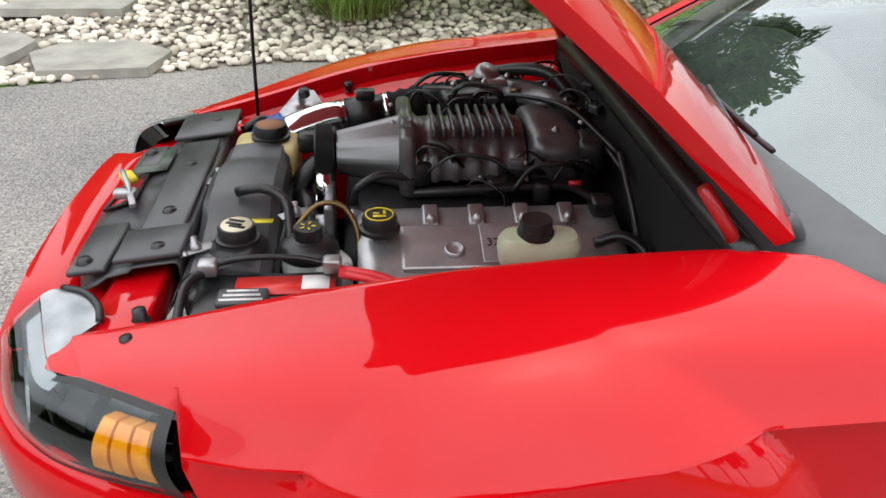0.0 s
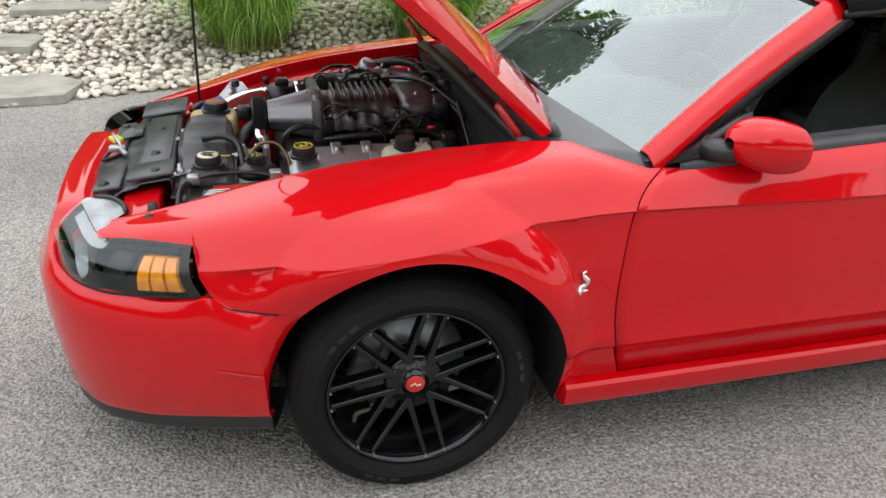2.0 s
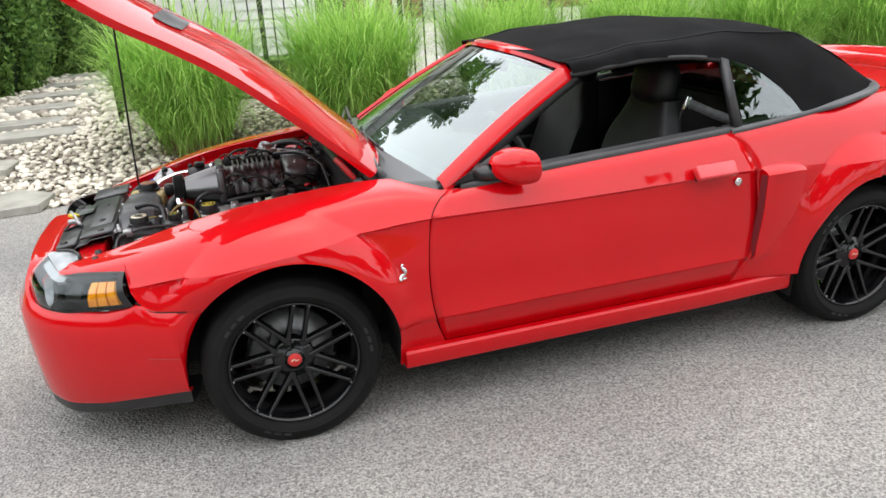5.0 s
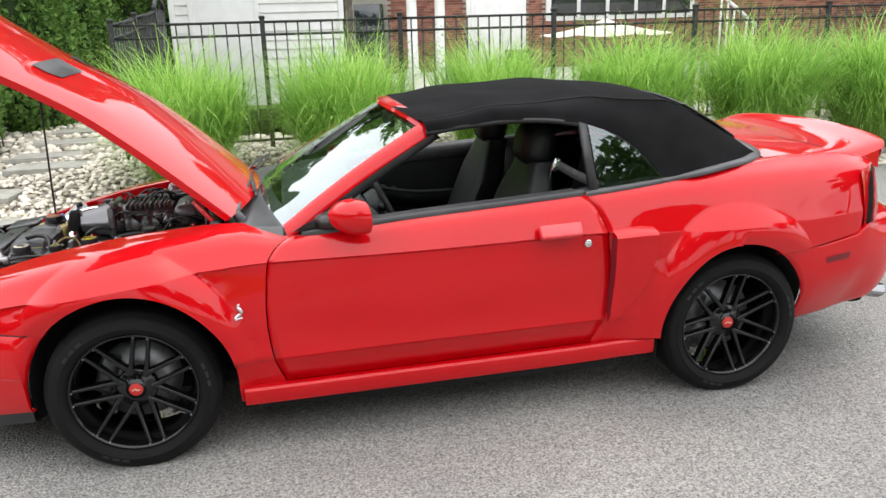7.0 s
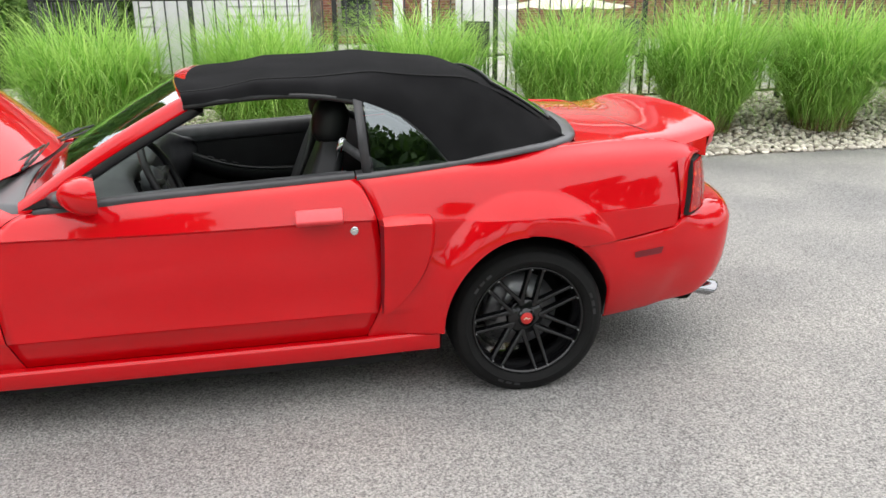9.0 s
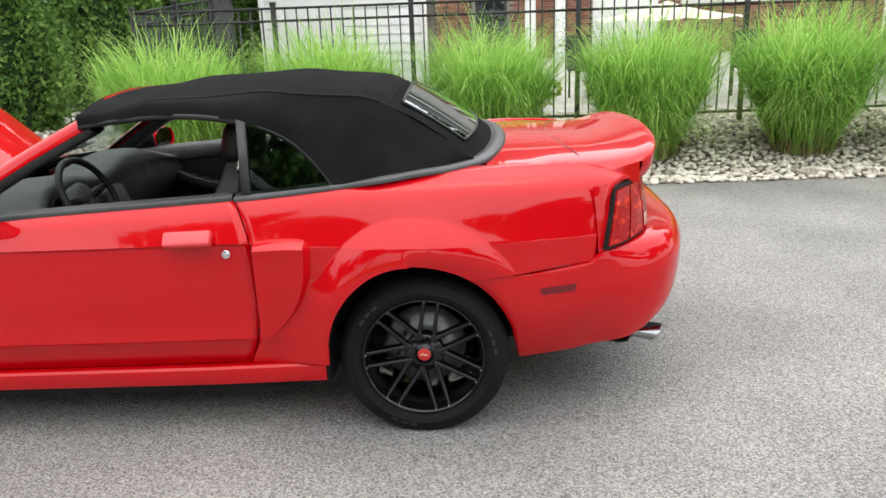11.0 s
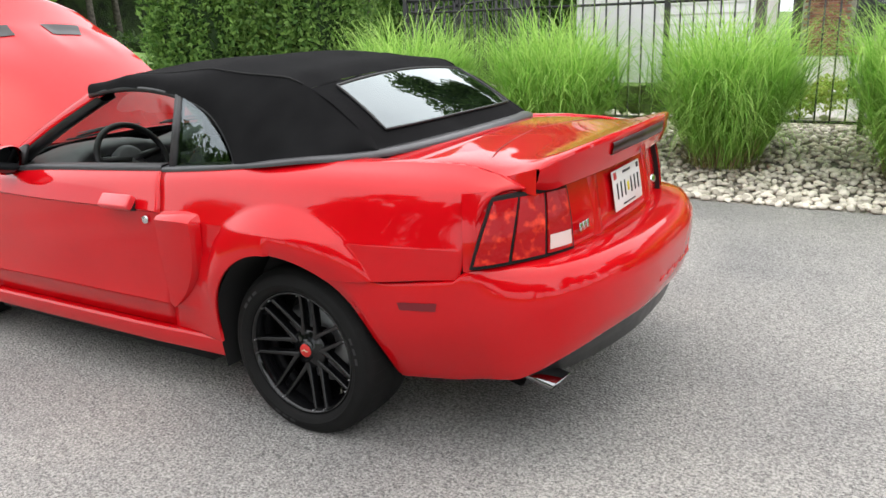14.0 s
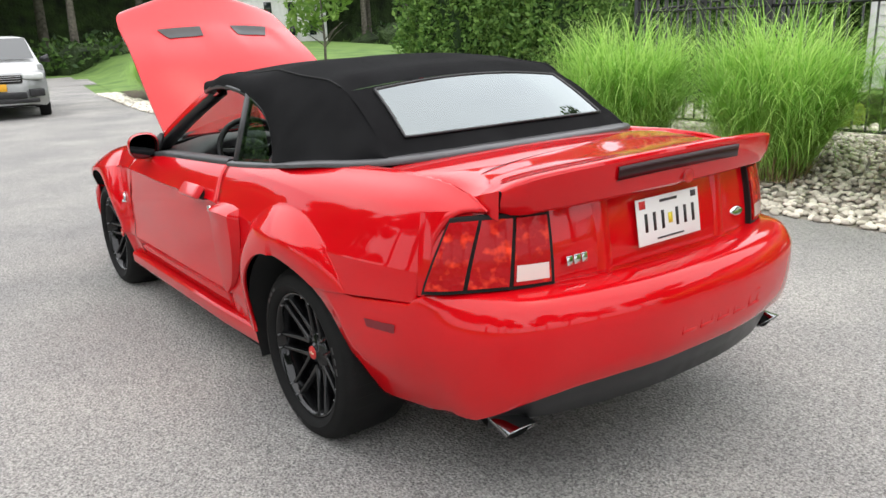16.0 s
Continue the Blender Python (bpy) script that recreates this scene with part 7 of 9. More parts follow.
ASPHALT = material("asphalt", (0.12, 0.12, 0.122), 0.85)


def asphalt():
    nt = ASPHALT.node_tree
    n, l = nt.nodes, nt.links
    b = n["Principled BSDF"]
    tc = n.new("ShaderNodeTexCoord")
    v = n.new("ShaderNodeTexVoronoi")
    v.inputs["Scale"].default_value = 85
    sp = n.new("ShaderNodeTexNoise")
    sp.inputs["Scale"].default_value = 110
    sp.inputs["Detail"].default_value = 5
    sp.inputs["Roughness"].default_value = 0.75
    big = n.new("ShaderNodeTexNoise")
    big.inputs["Scale"].default_value = 0.75
    big.inputs["Detail"].default_value = 8
    for t in (v, sp, big):
        l.new(tc.outputs["Object"], t.inputs["Vector"])
    r1 = n.new("ShaderNodeValToRGB")
    e = r1.color_ramp.elements
    e[0].position, e[0].color = 0.37, (0.085, 0.085, 0.083, 1)
    e[1].position, e[1].color = 0.65, (0.52, 0.508, 0.482, 1)
    l.new(sp.outputs["Fac"], r1.inputs["Fac"])
    r2 = n.new("ShaderNodeValToRGB")
    e = r2.color_ramp.elements
    e[0].position, e[0].color = 0.3, (0.72, 0.72, 0.74, 1)
    e[1].position, e[1].color = 0.72, (1.18, 1.16, 1.13, 1)
    l.new(big.outputs["Fac"], r2.inputs["Fac"])
    m = n.new("ShaderNodeMix")
    m.data_type, m.blend_type = "RGBA", "MULTIPLY"
    m.inputs["Factor"].default_value = 1.0
    l.new(r1.outputs["Color"], m.inputs["A"])
    l.new(r2.outputs["Color"], m.inputs["B"])
    l.new(m.outputs["Result"], b.inputs["Base Color"])
    bp = n.new("ShaderNodeBump")
    bp.inputs["Strength"].default_value = 0.8
    bp.inputs["Distance"].default_value = 0.008
    l.new(v.outputs["Distance"], bp.inputs["Height"])
    l.new(bp.outputs["Normal"], b.inputs["Normal"])


asphalt()
GRASSGROUND = mottled(material("lawn", (0.07, 0.13, 0.03), 0.9), (0.07, 0.14, 0.025), (0.16, 0.27, 0.055), 0.9, 8, bump=0.5, bump_scale=40, dist=0.03)
SOIL = mottled(material("bed_soil", (0.22, 0.2, 0.17), 0.95), (0.16, 0.145, 0.12), (0.33, 0.30, 0.26), 18, 8, bump=0.6, bump_scale=60, dist=0.02)

# one sheet to the horizon: the drive, laid over by lawn further out
bm = B()
xs = [-600, -250, -120, -60, -30, -20] + [-16 + 0.8 * k for k in range(41)] + [20, 30, 60, 120, 250, 600]
ys = [-600, -250, -100, -40, -20, -12, -8, -5, -3, -1, 1, 3, 5, 8, 12, 20, 40, 100, 250, 600]
grid(bm, [[V((x, y, -0.004)) for y in ys] for x in xs])
alone("ground", bm, GRASSGROUND, "green lawn reaching to the tree line", "ground", kind="structure")
bm = B()
n = 90
lo, hi = [], []
for k in range(n + 1):
    x = -38 + 54 * k / n
    hi.append(V((x, border_y(x) + 0.02, 0.004)))
    lo.append(V((x, -7.5 if x > -9 else -7.5 + (-9 - x) * 0.25, 0.004)))
grid(bm, [[a.lerp(b, t / 8) for t in range(9)] for a, b in zip(lo, hi)])
alone("driveway", bm, ASPHALT, "weathered grey asphalt driveway with pale aggregate", "driveway", kind="structure")
bm = B()
grid(bm, [[V((x, y0, 0.012)) for y0 in (-60, -20, 0, 20, 60)] for x in (-34, -31, -28)])
alone("road", bm, ASPHALT, "grey asphalt road beyond the lawn", "road", kind="structure")

bm = B()
n = 100
rows = []
for k in range(n + 1):
    x = -3.6 + 17.6 * k / n
    y0 = border_y(x)
    far = 11.5 if x < -1.0 else 10.8
    rows.append([V((x, y0 + (far - y0) * (j / 24) ** 1.3, bed_z(x, y0 + (far - y0) * (j / 24) ** 1.3) - 0.012)) for j in range(25)])
grid(bm, rows)
alone("stone_bed", bm, SOIL, "bed of river stones behind the drive", "ground", kind="structure")

# ---- garden ----
STONE = mottled(material("river_stone", (0.45, 0.43, 0.4), 0.7), (0.28, 0.245, 0.195), (0.82, 0.76, 0.655), 9, 5, 0.15, 0.62, bump=0.15, bump_scale=90, dist=0.004, island=True)
STONE_ONE = mottled(material("river_stone_single", (0.45, 0.43, 0.4), 0.7), (0.28, 0.245, 0.195), (0.82, 0.76, 0.655), 9, 5, 0.15, 0.62, bump=0.15, bump_scale=90, dist=0.004, obj=True)
SLATE = mottled(material("flagstone", (0.33, 0.33, 0.29), 0.8), (0.27, 0.265, 0.23), (0.44, 0.43, 0.385), 5, 8, bump=0.35, bump_scale=40, dist=0.006)
FENCE = mottled(material("fence_black", (0.012, 0.012, 0.013), 0.4), (0.01, 0.01, 0.011), (0.02, 0.02, 0.022), 12, 4)
BLADE = mottled(material("grass_blade", (0.11, 0.25, 0.03), 0.55), (0.20, 0.42, 0.06), (0.56, 0.80, 0.22), 2.5, 3, 0.2, 0.8, island=True)
STRAW = mottled(material("dry_stem", (0.3, 0.22, 0.1), 0.8), (0.16, 0.12, 0.05), (0.36, 0.27, 0.13), 6, 3, island=True)
CEDAR = mottled(material("cedar_spray", (0.06, 0.12, 0.025), 0.7), (0.06, 0.15, 0.025), (0.24, 0.40, 0.09), 1.6, 3, 0.2, 0.8, island=True)
LEAF = mottled(material("leaf_green", (0.06, 0.13, 0.025), 0.6), (0.03, 0.075, 0.014), (0.12, 0.22, 0.045), 0.7, 3, 0.25, 0.8, island=True)
LEAFLIGHT = mottled(material("leaf_light", (0.16, 0.3, 0.05), 0.6), (0.12, 0.24, 0.035), (0.27, 0.42, 0.09), 1.2, 3, 0.25, 0.8, island=True)
LIME = mottled(material("leaf_lime", (0.35, 0.48, 0.06), 0.6), (0.28, 0.40, 0.04), (0.48, 0.56, 0.1), 3, 3, 0.25, 0.8, island=True)
BARK = mottled(material("bark", (0.12, 0.1, 0.085), 0.9), (0.07, 0.06, 0.05), (0.2, 0.175, 0.15), 7, 6, bump=0.6, bump_scale=25, dist=0.02)
translucent(BLADE, 0.5)
for _m in (CEDAR, LEAF, LEAFLIGHT, LIME):
    translucent(_m, 0.35)
RNG = np.random.default_rng(7)


def from_arrays(name, verts, faces, mat, smooth=True):
    me = bpy.data.meshes.new(name)
    me.from_pydata(verts.tolist() if hasattr(verts, "tolist") else verts, [], faces.tolist() if hasattr(faces, "tolist") else faces)
    me.materials.append(mat)
    if smooth:
        me.polygons.foreach_set("use_smooth", [True] * len(me.polygons))
    return me


def ball(sub):
    b = B()
    bmesh.ops.create_icosphere(b, subdivisions=sub, radius=1.0)
    v = np.array([p.co[:] for p in b.verts])
    b.verts.index_update()
    f = np.array([[q.index for q in p.verts] for p in b.faces])
    b.free()
    return v, f


BV, BF = ball(2)
LV, LF = ball(1)


def pebble_shape(v, rng):
    """A rounded, uneven, flattened stone of unit size."""
    p = v * rng.uniform([0.85, 0.6, 0.42], [1.2, 0.95, 0.68])
    for _ in range(3):
        d = rng.normal(size=3)
        d /= np.linalg.norm(d)
        h = v @ d
        p = p * (1 - 0.16 * np.clip(h - 0.45, 0, 1)[:, None])
    a = rng.uniform(0, 6.283)
    c, s = math.cos(a), math.sin(a)
    t = rng.normal(0, 0.22)
    p = p @ np.array([[c, s, 0], [-s, c, 0], [0, 0, 1]])
    ct, st = math.cos(t), math.sin(t)
    return p @ np.array([[1, 0, 0], [0, ct, st], [0, -st, ct]])


SLABS = [
    ((-2.40, 4.58), [(-0.50, -0.28), (0.38, -0.30), (0.44, 0.12), (0.0, 0.30), (-0.42, 0.22)]),
    ((-1.95, 3.50), [(-0.30, -0.36), (0.36, -0.30), (0.42, 0.10), (0.12, 0.34), (-0.26, 0.36), (-0.48, 0.05)]),
    ((-2.78, 3.68), [(-0.40, -0.40), (0.26, -0.36), (0.34, 0.10), (0.10, 0.36), (-0.40, 0.30)]),
    ((-1.95, 5.55), [(-0.42, -0.25), (0.40, -0.28), (0.46, 0.2), (-0.36, 0.26)]),
    ((-2.15, 6.35), [(-0.45, -0.22), (0.36, -0.22), (0.40, 0.22), (-0.40, 0.24)]),
    ((-2.15, 7.30), [(-0.45, -0.22), (0.42, -0.26), (0.44, 0.24), (-0.42, 0.22)]),
    ((-2.10, 8.30), [(-0.48, -0.24), (0.44, -0.22), (0.46, 0.26), (-0.40, 0.25)]),
    ((-2.0, 9.4), [(-0.45, -0.24), (0.44, -0.22), (0.46, 0.26), (-0.40, 0.25)]),
    ((-1.9, 10.6), [(-0.45, -0.24), (0.44, -0.22), (0.46, 0.26), (-0.40, 0.25)]),
]
for (cx, cy), out in SLABS:
    bm = B()
    pts = []
    m = len(out)
    for k in range(m):
        a, b = V((*out[k], 0)), V((*out[(k + 1) % m], 0))
        for j in range(5):
            p = a.lerp(b, j / 5)
            p += V((noise.noise(p * 3 + V((cx, cy, 0))), noise.noise(p * 3 + V((cy, cx, 3))), 0)) * 0.045
            pts.append(V((cx + p.x, cy + p.y, bed_z(cx, cy) + 0.045)))
    plate(bm, pts, 0.06, 0.008)
    alone("stepping_stone", bm, SLATE, "grey-green flat stepping stone set in river stones", "paving stone", "stepping stones", smooth=True)


def in_slab(x, y):
    for (cx, cy), out in SLABS:
        if abs(x - cx) < 0.40 and abs(y - cy) < 0.28:
            return True
    return False


# river stones: those along the drive are single pieces, the rest one spread
spots = []
for cell, ylim in ((0.060, 6.1), (0.10, 11.0)):
    y_from = 3.0 if cell < 0.07 else 6.0
    for gx in np.arange(-3.5, 10.5, cell):
        for gy in np.arange(y_from, ylim, cell):
            x, y = gx + RNG.uniform(-0.5, 0.5) * cell, gy + RNG.uniform(-0.5, 0.5) * cell
            if y < border_y(x) + 0.02 or in_slab(x, y) or (y > 6.6 and x > -0.9):
                continue
            spots.append((x, y, cell))
near = [p for p in spots if p[1] < border_y(p[0]) + 0.16 and -2.6 < p[0] < 6.5][:300]
near_set = set(near)
vs, fs, off = [], [], 0
for x, y, cell in spots:
    if (x, y, cell) in near_set:
        continue
    v, f = (BV, BF) if (y < 3.95) else (LV, LF)
    r = cell * RNG.uniform(0.42, 0.78) * (1.25 if RNG.uniform() < 0.12 else 1.0)
    p = pebble_shape(v, RNG) * r + np.array([x, y, bed_z(x, y) + r * RNG.uniform(0.05, 0.45)])
    vs.append(p)
    fs.append(f + off)
    off += len(v)
ob = new("river_stones", from_arrays("river_stones", np.concatenate(vs), np.concatenate(fs), STONE))
tagged(ob, "pale rounded river stones spread over the bed", "stones", kind="stuff")
_kinds = [from_arrays("river_stone", pebble_shape(BV, RNG), BF, STONE_ONE) for _ in range(8)]
bed = bpy.data.objects["stone_bed"]
for k, (x, y, cell) in enumerate(near):
    o = new("river_stone", _kinds[k % 8])
    r = cell * RNG.uniform(0.45, 0.8)
    o.parent = bed
    o.matrix_basis = Matrix.LocRotScale((x, y, bed_z(x, y) + r * 0.25), Euler((0, 0, RNG.uniform(0, 6.28))), (r, r, r))


# ornamental grass
def ribbons(start, azim, elev, bend, length, width, n=7):
    """Blades that leave start at an elevation and bend over along their length."""
    m = len(start)
    t = (np.arange(n) + 0.5) / n
    e = elev[:, None] - bend[:, None] * t[None, :] ** 1.4
    step_len = (length / n)[:, None]
    h = np.concatenate([np.zeros((m, 1)), np.cumsum(np.cos(e) * step_len, axis=1)], axis=1)
    z = np.concatenate([np.zeros((m, 1)), np.cumsum(np.sin(e) * step_len, axis=1)], axis=1)
    c, s = np.cos(azim), np.sin(azim)
    p = np.stack([start[:, :1] + h * c[:, None], start[:, 1:2] + h * s[:, None], start[:, 2:] + z], axis=2)
    tt = np.arange(n + 1) / n
    w = width[:, None] * (0.55 + 0.45 * np.sin(np.pi * np.minimum(tt * 1.4, 1.0)))[None, :] * (1 - tt**3)[None, :] + 0.0004
    side = np.stack([-s, c, np.zeros(m)], axis=1)[:, None, :] * w[:, :, None]
    v = np.stack([p - side, p + side], axis=2).reshape(-1, 3)
    base = (np.arange(m) * 2 * (n + 1))[:, None] + (2 * np.arange(n))[None, :]
    f = np.stack([base, base + 1, base + 3, base + 2], axis=2).reshape(-1, 4)
    return v, f


def grass_clump(seed, stems):
    """Upright stems from a narrow base, each with long arching leaves."""
    rng = np.random.default_rng(seed)
    a = rng.uniform(0, 2 * math.pi, stems)
    rr = 0.29 * np.sqrt(rng.uniform(0, 1, stems))
    base = np.stack([np.cos(a) * rr, np.sin(a) * rr, np.zeros(stems)], axis=1)
    az = rng.normal(a, 0.45)
    tilt = 0.05 + 0.40 * rr / 0.29 * rng.uniform(0.4, 1.35, stems)
    tall = rng.uniform(0.50, 1.08, stems) * (1.12 - 0.28 * rr / 0.29)
    v1, f1 = ribbons(base, az, math.pi / 2 - tilt * 0.6, tilt * 0.9, tall, rng.uniform(0.002, 0.0035, stems), 5)
    per = 9
    k = np.repeat(np.arange(stems), per)
    m = len(k)
    u = rng.uniform(0.05, 1.0, m) ** 0.8
    lean = tilt[k] * (0.6 + 0.45 * u)
    start = base[k] + np.stack([np.cos(az[k]) * np.sin(lean), np.sin(az[k]) * np.sin(lean), np.cos(lean)], axis=1) * (tall[k] * u)[:, None]
    az2 = rng.normal(az[k], 0.85)
    elev = np.radians(rng.uniform(52, 84, m))
    bend = np.radians(rng.uniform(35, 185, m)) * rng.uniform(0.5, 1.0, m)
    length = rng.uniform(0.45, 0.92, m) * (1.08 - 0.22 * u)
    v2, f2 = ribbons(start, az2, elev, bend, length, rng.uniform(0.0028, 0.0052, m), 7)
    verts, faces = np.concatenate([v1, v2]), np.concatenate([f1, f2 + len(v1)])
    q = stems
    a = rng.uniform(0, 2 * math.pi, q)
    rr = 0.29 * np.sqrt(rng.uniform(0, 1, q))
    start = np.stack([np.cos(a) * rr, np.sin(a) * rr, np.zeros(q)], axis=1)
    v3, f3 = ribbons(start, rng.normal(a, 0.5), np.radians(rng.uniform(25, 85, q)), np.radians(rng.uniform(0, 90, q)), rng.uniform(0.12, 0.38, q), rng.uniform(0.002, 0.004, q), 4)
    return from_arrays("blades", verts, faces, BLADE), from_arrays("dry_stems", v3, f3, STRAW)


def clump_thing(name, meshes, label, category, group):
    root = thing(name, (0, 0, 0), label, category, group)
    for nm, me in meshes:
        o = new(nm, me)
        o.parent = root
    return root


_variants = [grass_clump(s, 640) for s in (3, 11, 23)]
_roots = [clump_thing("ornamental_grass", (("blades", a), ("dry_stems", b)), "tall arching green ornamental grass on river stones", "grass clump", "grasses along the fence") for a, b in _variants]
_places = [(-0.33, 4.45, 1.1, 0.0), (1.32, 4.50, 1.1, 1.1), (2.98, 4.62, 1.08, 2.0), (4.62, 4.55, 1.12, 3.1), (6.25, 4.58, 1.14, 4.0), (7.75, 4.50, 1.14, 5.2), (9.3, 4.6, 1.1, 0.6)]
for k, (x, y, sc, rz) in enumerate(_places):
    m = Matrix.LocRotScale((x, y, bed_z(x, y) - 0.01), Euler((0, 0, rz)), (sc, sc, sc))
    if k < 3:
        _roots[k].matrix_world = m
    else:
        c = copy_thing(_roots[k % 3], m)
        c.matrix_basis = m

# fence
fence = thing("metal_fence", (0.5, 5.6, 0.3), "black metal picket fence behind the grasses", "fence")


def fence_mesh(name, size, bevel):
    b = B()
    box(b, (0, 0, size[2] / 2), size, None, bevel)
    o = finish(name, b, FENCE)
    d = o.data
    bpy.data.objects.remove(o)
    return d


_post = fence_mesh("post", (0.055, 0.055, 1.50), 0.004)
_picket = fence_mesh("picket", (0.016, 0.016, 1.36), 0.0)
b = B()
box(b, (0, 0, 0.02), (0.068, 0.068, 0.04), None, 0.008)
o = finish("post_cap", b, FENCE)
_cap = o.data
bpy.data.objects.remove(o)


def fence_piece(name, data, x, y, z):
    o = new(name, data)
    o.parent = fence
    o.matrix_parent_inverse = Matrix.Translation((-0.5, -5.6, -0.3))
    o.matrix_basis = Matrix.Translation((x, y, z))
    return o


def rail(a, b, r=0.014):
    bm = B()
    d = V(b) - V(a)
    rot = d.to_track_quat("X", "Z").to_matrix()
    box(bm, (V(a) + V(b)) / 2, (d.length, 0.022, 0.028), rot)
    part("rail", bm, FENCE, fence)


POSTS = [(-1.08, 5.50), (0.53, 5.60), (2.12, 5.63), (4.03, 5.60), (5.92, 5.58), (7.90, 5.65), (9.85, 5.70), (11.8, 5.7), (13.7, 5.7)]
for x, y in POSTS:
    fence_piece("post", _post, x, y, 0.30)
    fence_piece("post_cap", _cap, x, y, 1.79)
for (xa, ya), (xb, yb) in zip(POSTS, POSTS[1:]):
    for z in (0.42, 1.62, 1.76):
        rail((xa, ya, z), (xb, yb, z))
    m = round((xb - xa) / 0.135)
    for k in range(1, m):
        fence_piece("picket", _picket, xa + (xb - xa) * k / m, ya + (yb - ya) * k / m, 0.405)
# return run with an arched gate
back = [(-1.08, 5.50), (-1.02, 6.7), (-0.95, 8.0)]
for x, y in back[1:]:
    fence_piece("post", _post, x, y, 0.30 + 0.08 * (y - 5.5))
    fence_piece("post_cap", _cap, x, y, 1.79 + 0.08 * (y - 5.5))
for (xa, ya), (xb, yb) in zip(back, back[1:]):
    for z in (0.44, 1.62, 1.76):
        rail((xa, ya, z + 0.08 * (ya - 5.5)), (xb, yb, z + 0.08 * (yb - 5.5)))
    for k in range(1, 10):
        fence_piece("picket", _picket, xa + (xb - xa) * k / 10, ya + (yb - ya) * k / 10, 0.41 + 0.08 * (ya + (yb - ya) * k / 10 - 5.5))
bm = B()
tube(bm, [(-0.95, 8.5 - 0.45 * math.cos(math.pi * k / 14), 1.98 + 0.18 * math.sin(math.pi * k / 14)) for k in range(15)], 0.03, 8)
part("gate_arch", bm, FENCE, fence)
rail((-0.95, 8.95, 0.35), (-0.95, 8.95, 1.98), 0.03)
for k in range(1, 7):
    rail((-0.95, 8.05 + 0.128 * k, 0.45), (-0.95, 8.05 + 0.128 * k, 2.0), 0.010)

# patio beyond the fence
PAVING = mottled(material("pale_paving", (0.55, 0.52, 0.48), 0.8), (0.45, 0.43, 0.4), (0.64, 0.61, 0.57), 2.2, 7, bump=0.2, bump_scale=30, dist=0.005)
bm = B()
grid(bm, [[V((x, y, 0.318 if y < 8 else 0.33)) for y in (6.75, 8, 10, 13, 16, 19)] for x in (2.0, 4, 6, 8, 10, 14, 20)])
alone("patio", bm, PAVING, "pale stone patio beyond the fence", "patio", kind="structure")
bm = B()
grid(bm, [[V((x, y, 0.30)) for y in (6.05, 6.7, 8, 11, 19.5)] for x in (-1.2, 1.0, 2.0, 3.0)])
alone("back_lawn", bm, GRASSGROUND, "lawn strip behind the fence", "lawn", kind="structure")


def leaf_cloud(name, n, shell, size, rng, mat, flat=0.0):
    """n small leaves spread over shell(rng) -> (point, outward)."""
    vs, fs = [], []
    for k in range(n):
        p, o = shell(rng)
        a = rng.normal(size=3) + o * 0.8
        a /= np.linalg.norm(a)
        b = np.cross(a, rng.normal(size=3))
        b /= np.linalg.norm(b)
        s = size * rng.uniform(0.6, 1.35)
        i = len(vs)
        vs += [p - a * s * 0.5, p + b * s * 0.30, p + a * s * 0.7, p - b * s * 0.30]
        fs.append((i, i + 1, i + 2, i + 3))
    return from_arrays(name, np.array(vs), fs, mat, False)


def lumps(rng, n, rad, z0, z1):
    return [(rng.normal(0, rad * 0.5, 2), rng.uniform(z0, z1), rng.uniform(0.35, 0.6) * rad) for _ in range(n)]


def shrub(x, y, z, r, h, mat, seed, label, name="shrub"):
    rng = np.random.default_rng(seed)
    ls = lumps(rng, 9, r, 0.3 * h, 0.8 * h)

    def shell(g):
        c, zc, rr = ls[g.integers(len(ls))]
        d = g.normal(size=3)
        d /= np.linalg.norm(d)
        q = np.array([c[0], c[1], zc]) + d * rr * g.uniform(0.75, 1.05)
        q[2] = max(q[2], 0.03)
        return q + np.array([x, y, z]), d

    me = leaf_cloud(name, 1400, shell, 0.05, rng, mat)
    o = new(name, me)
    return tagged(o, label, "shrub")


for k, (x, y, r, h) in enumerate(((1.05, 6.25, 0.22, 0.4), (3.55, 6.4, 0.28, 0.5), (5.25, 6.5, 0.25, 0.42), (6.95, 6.35, 0.35, 0.55), (7.5, 6.9, 0.3, 0.5), (9.0, 6.5, 0.3, 0.45))):
    shrub(x, y, 0.30, r, h, LIME, 40 + k, "lime green low shrub behind the fence")
for k, (x, y, r, h) in enumerate(((3.3, 16.5, 1.0, 1.3), (5.4, 17.4, 1.0, 1.1), (9.5, 17.5, 1.1, 1.3), (11.8, 17.2, 1.2, 1.4), (14.0, 16.6, 1.4, 1.9))):
    shrub(x, y, 0.33, r, h, LEAFLIGHT, 60 + k, "green rounded shrub against the brick house")

# patio umbrella
UMB = mottled(material("cream_canvas", (0.62, 0.58, 0.48), 0.85), (0.55, 0.51, 0.42), (0.68, 0.64, 0.54), 4, 4)
umb = thing("patio_umbrella", (5.45, 7.3, 0.33), "cream canvas patio umbrella, open", "umbrella")
bm = B()
rows = []
for j in range(7):
    t = j / 6
    ring = []
    for k in range(32):
        a = 2 * math.pi * k / 32
        r = 1.0 * t * (1 - 0.05 * abs(math.sin(4 * a)) * t)
        z = 1.70 - 0.25 * t**0.75 - 0.03 * abs(math.sin(4 * a)) * t + 0.03 * t**3
        ring.append(V((5.45 + r * math.cos(a), 7.3 + r * math.sin(a), z)))
    rows.append(ring)
grid(bm, rows, close=True)
weld(bm)
part("canopy", bm, UMB, umb)
bm = B()
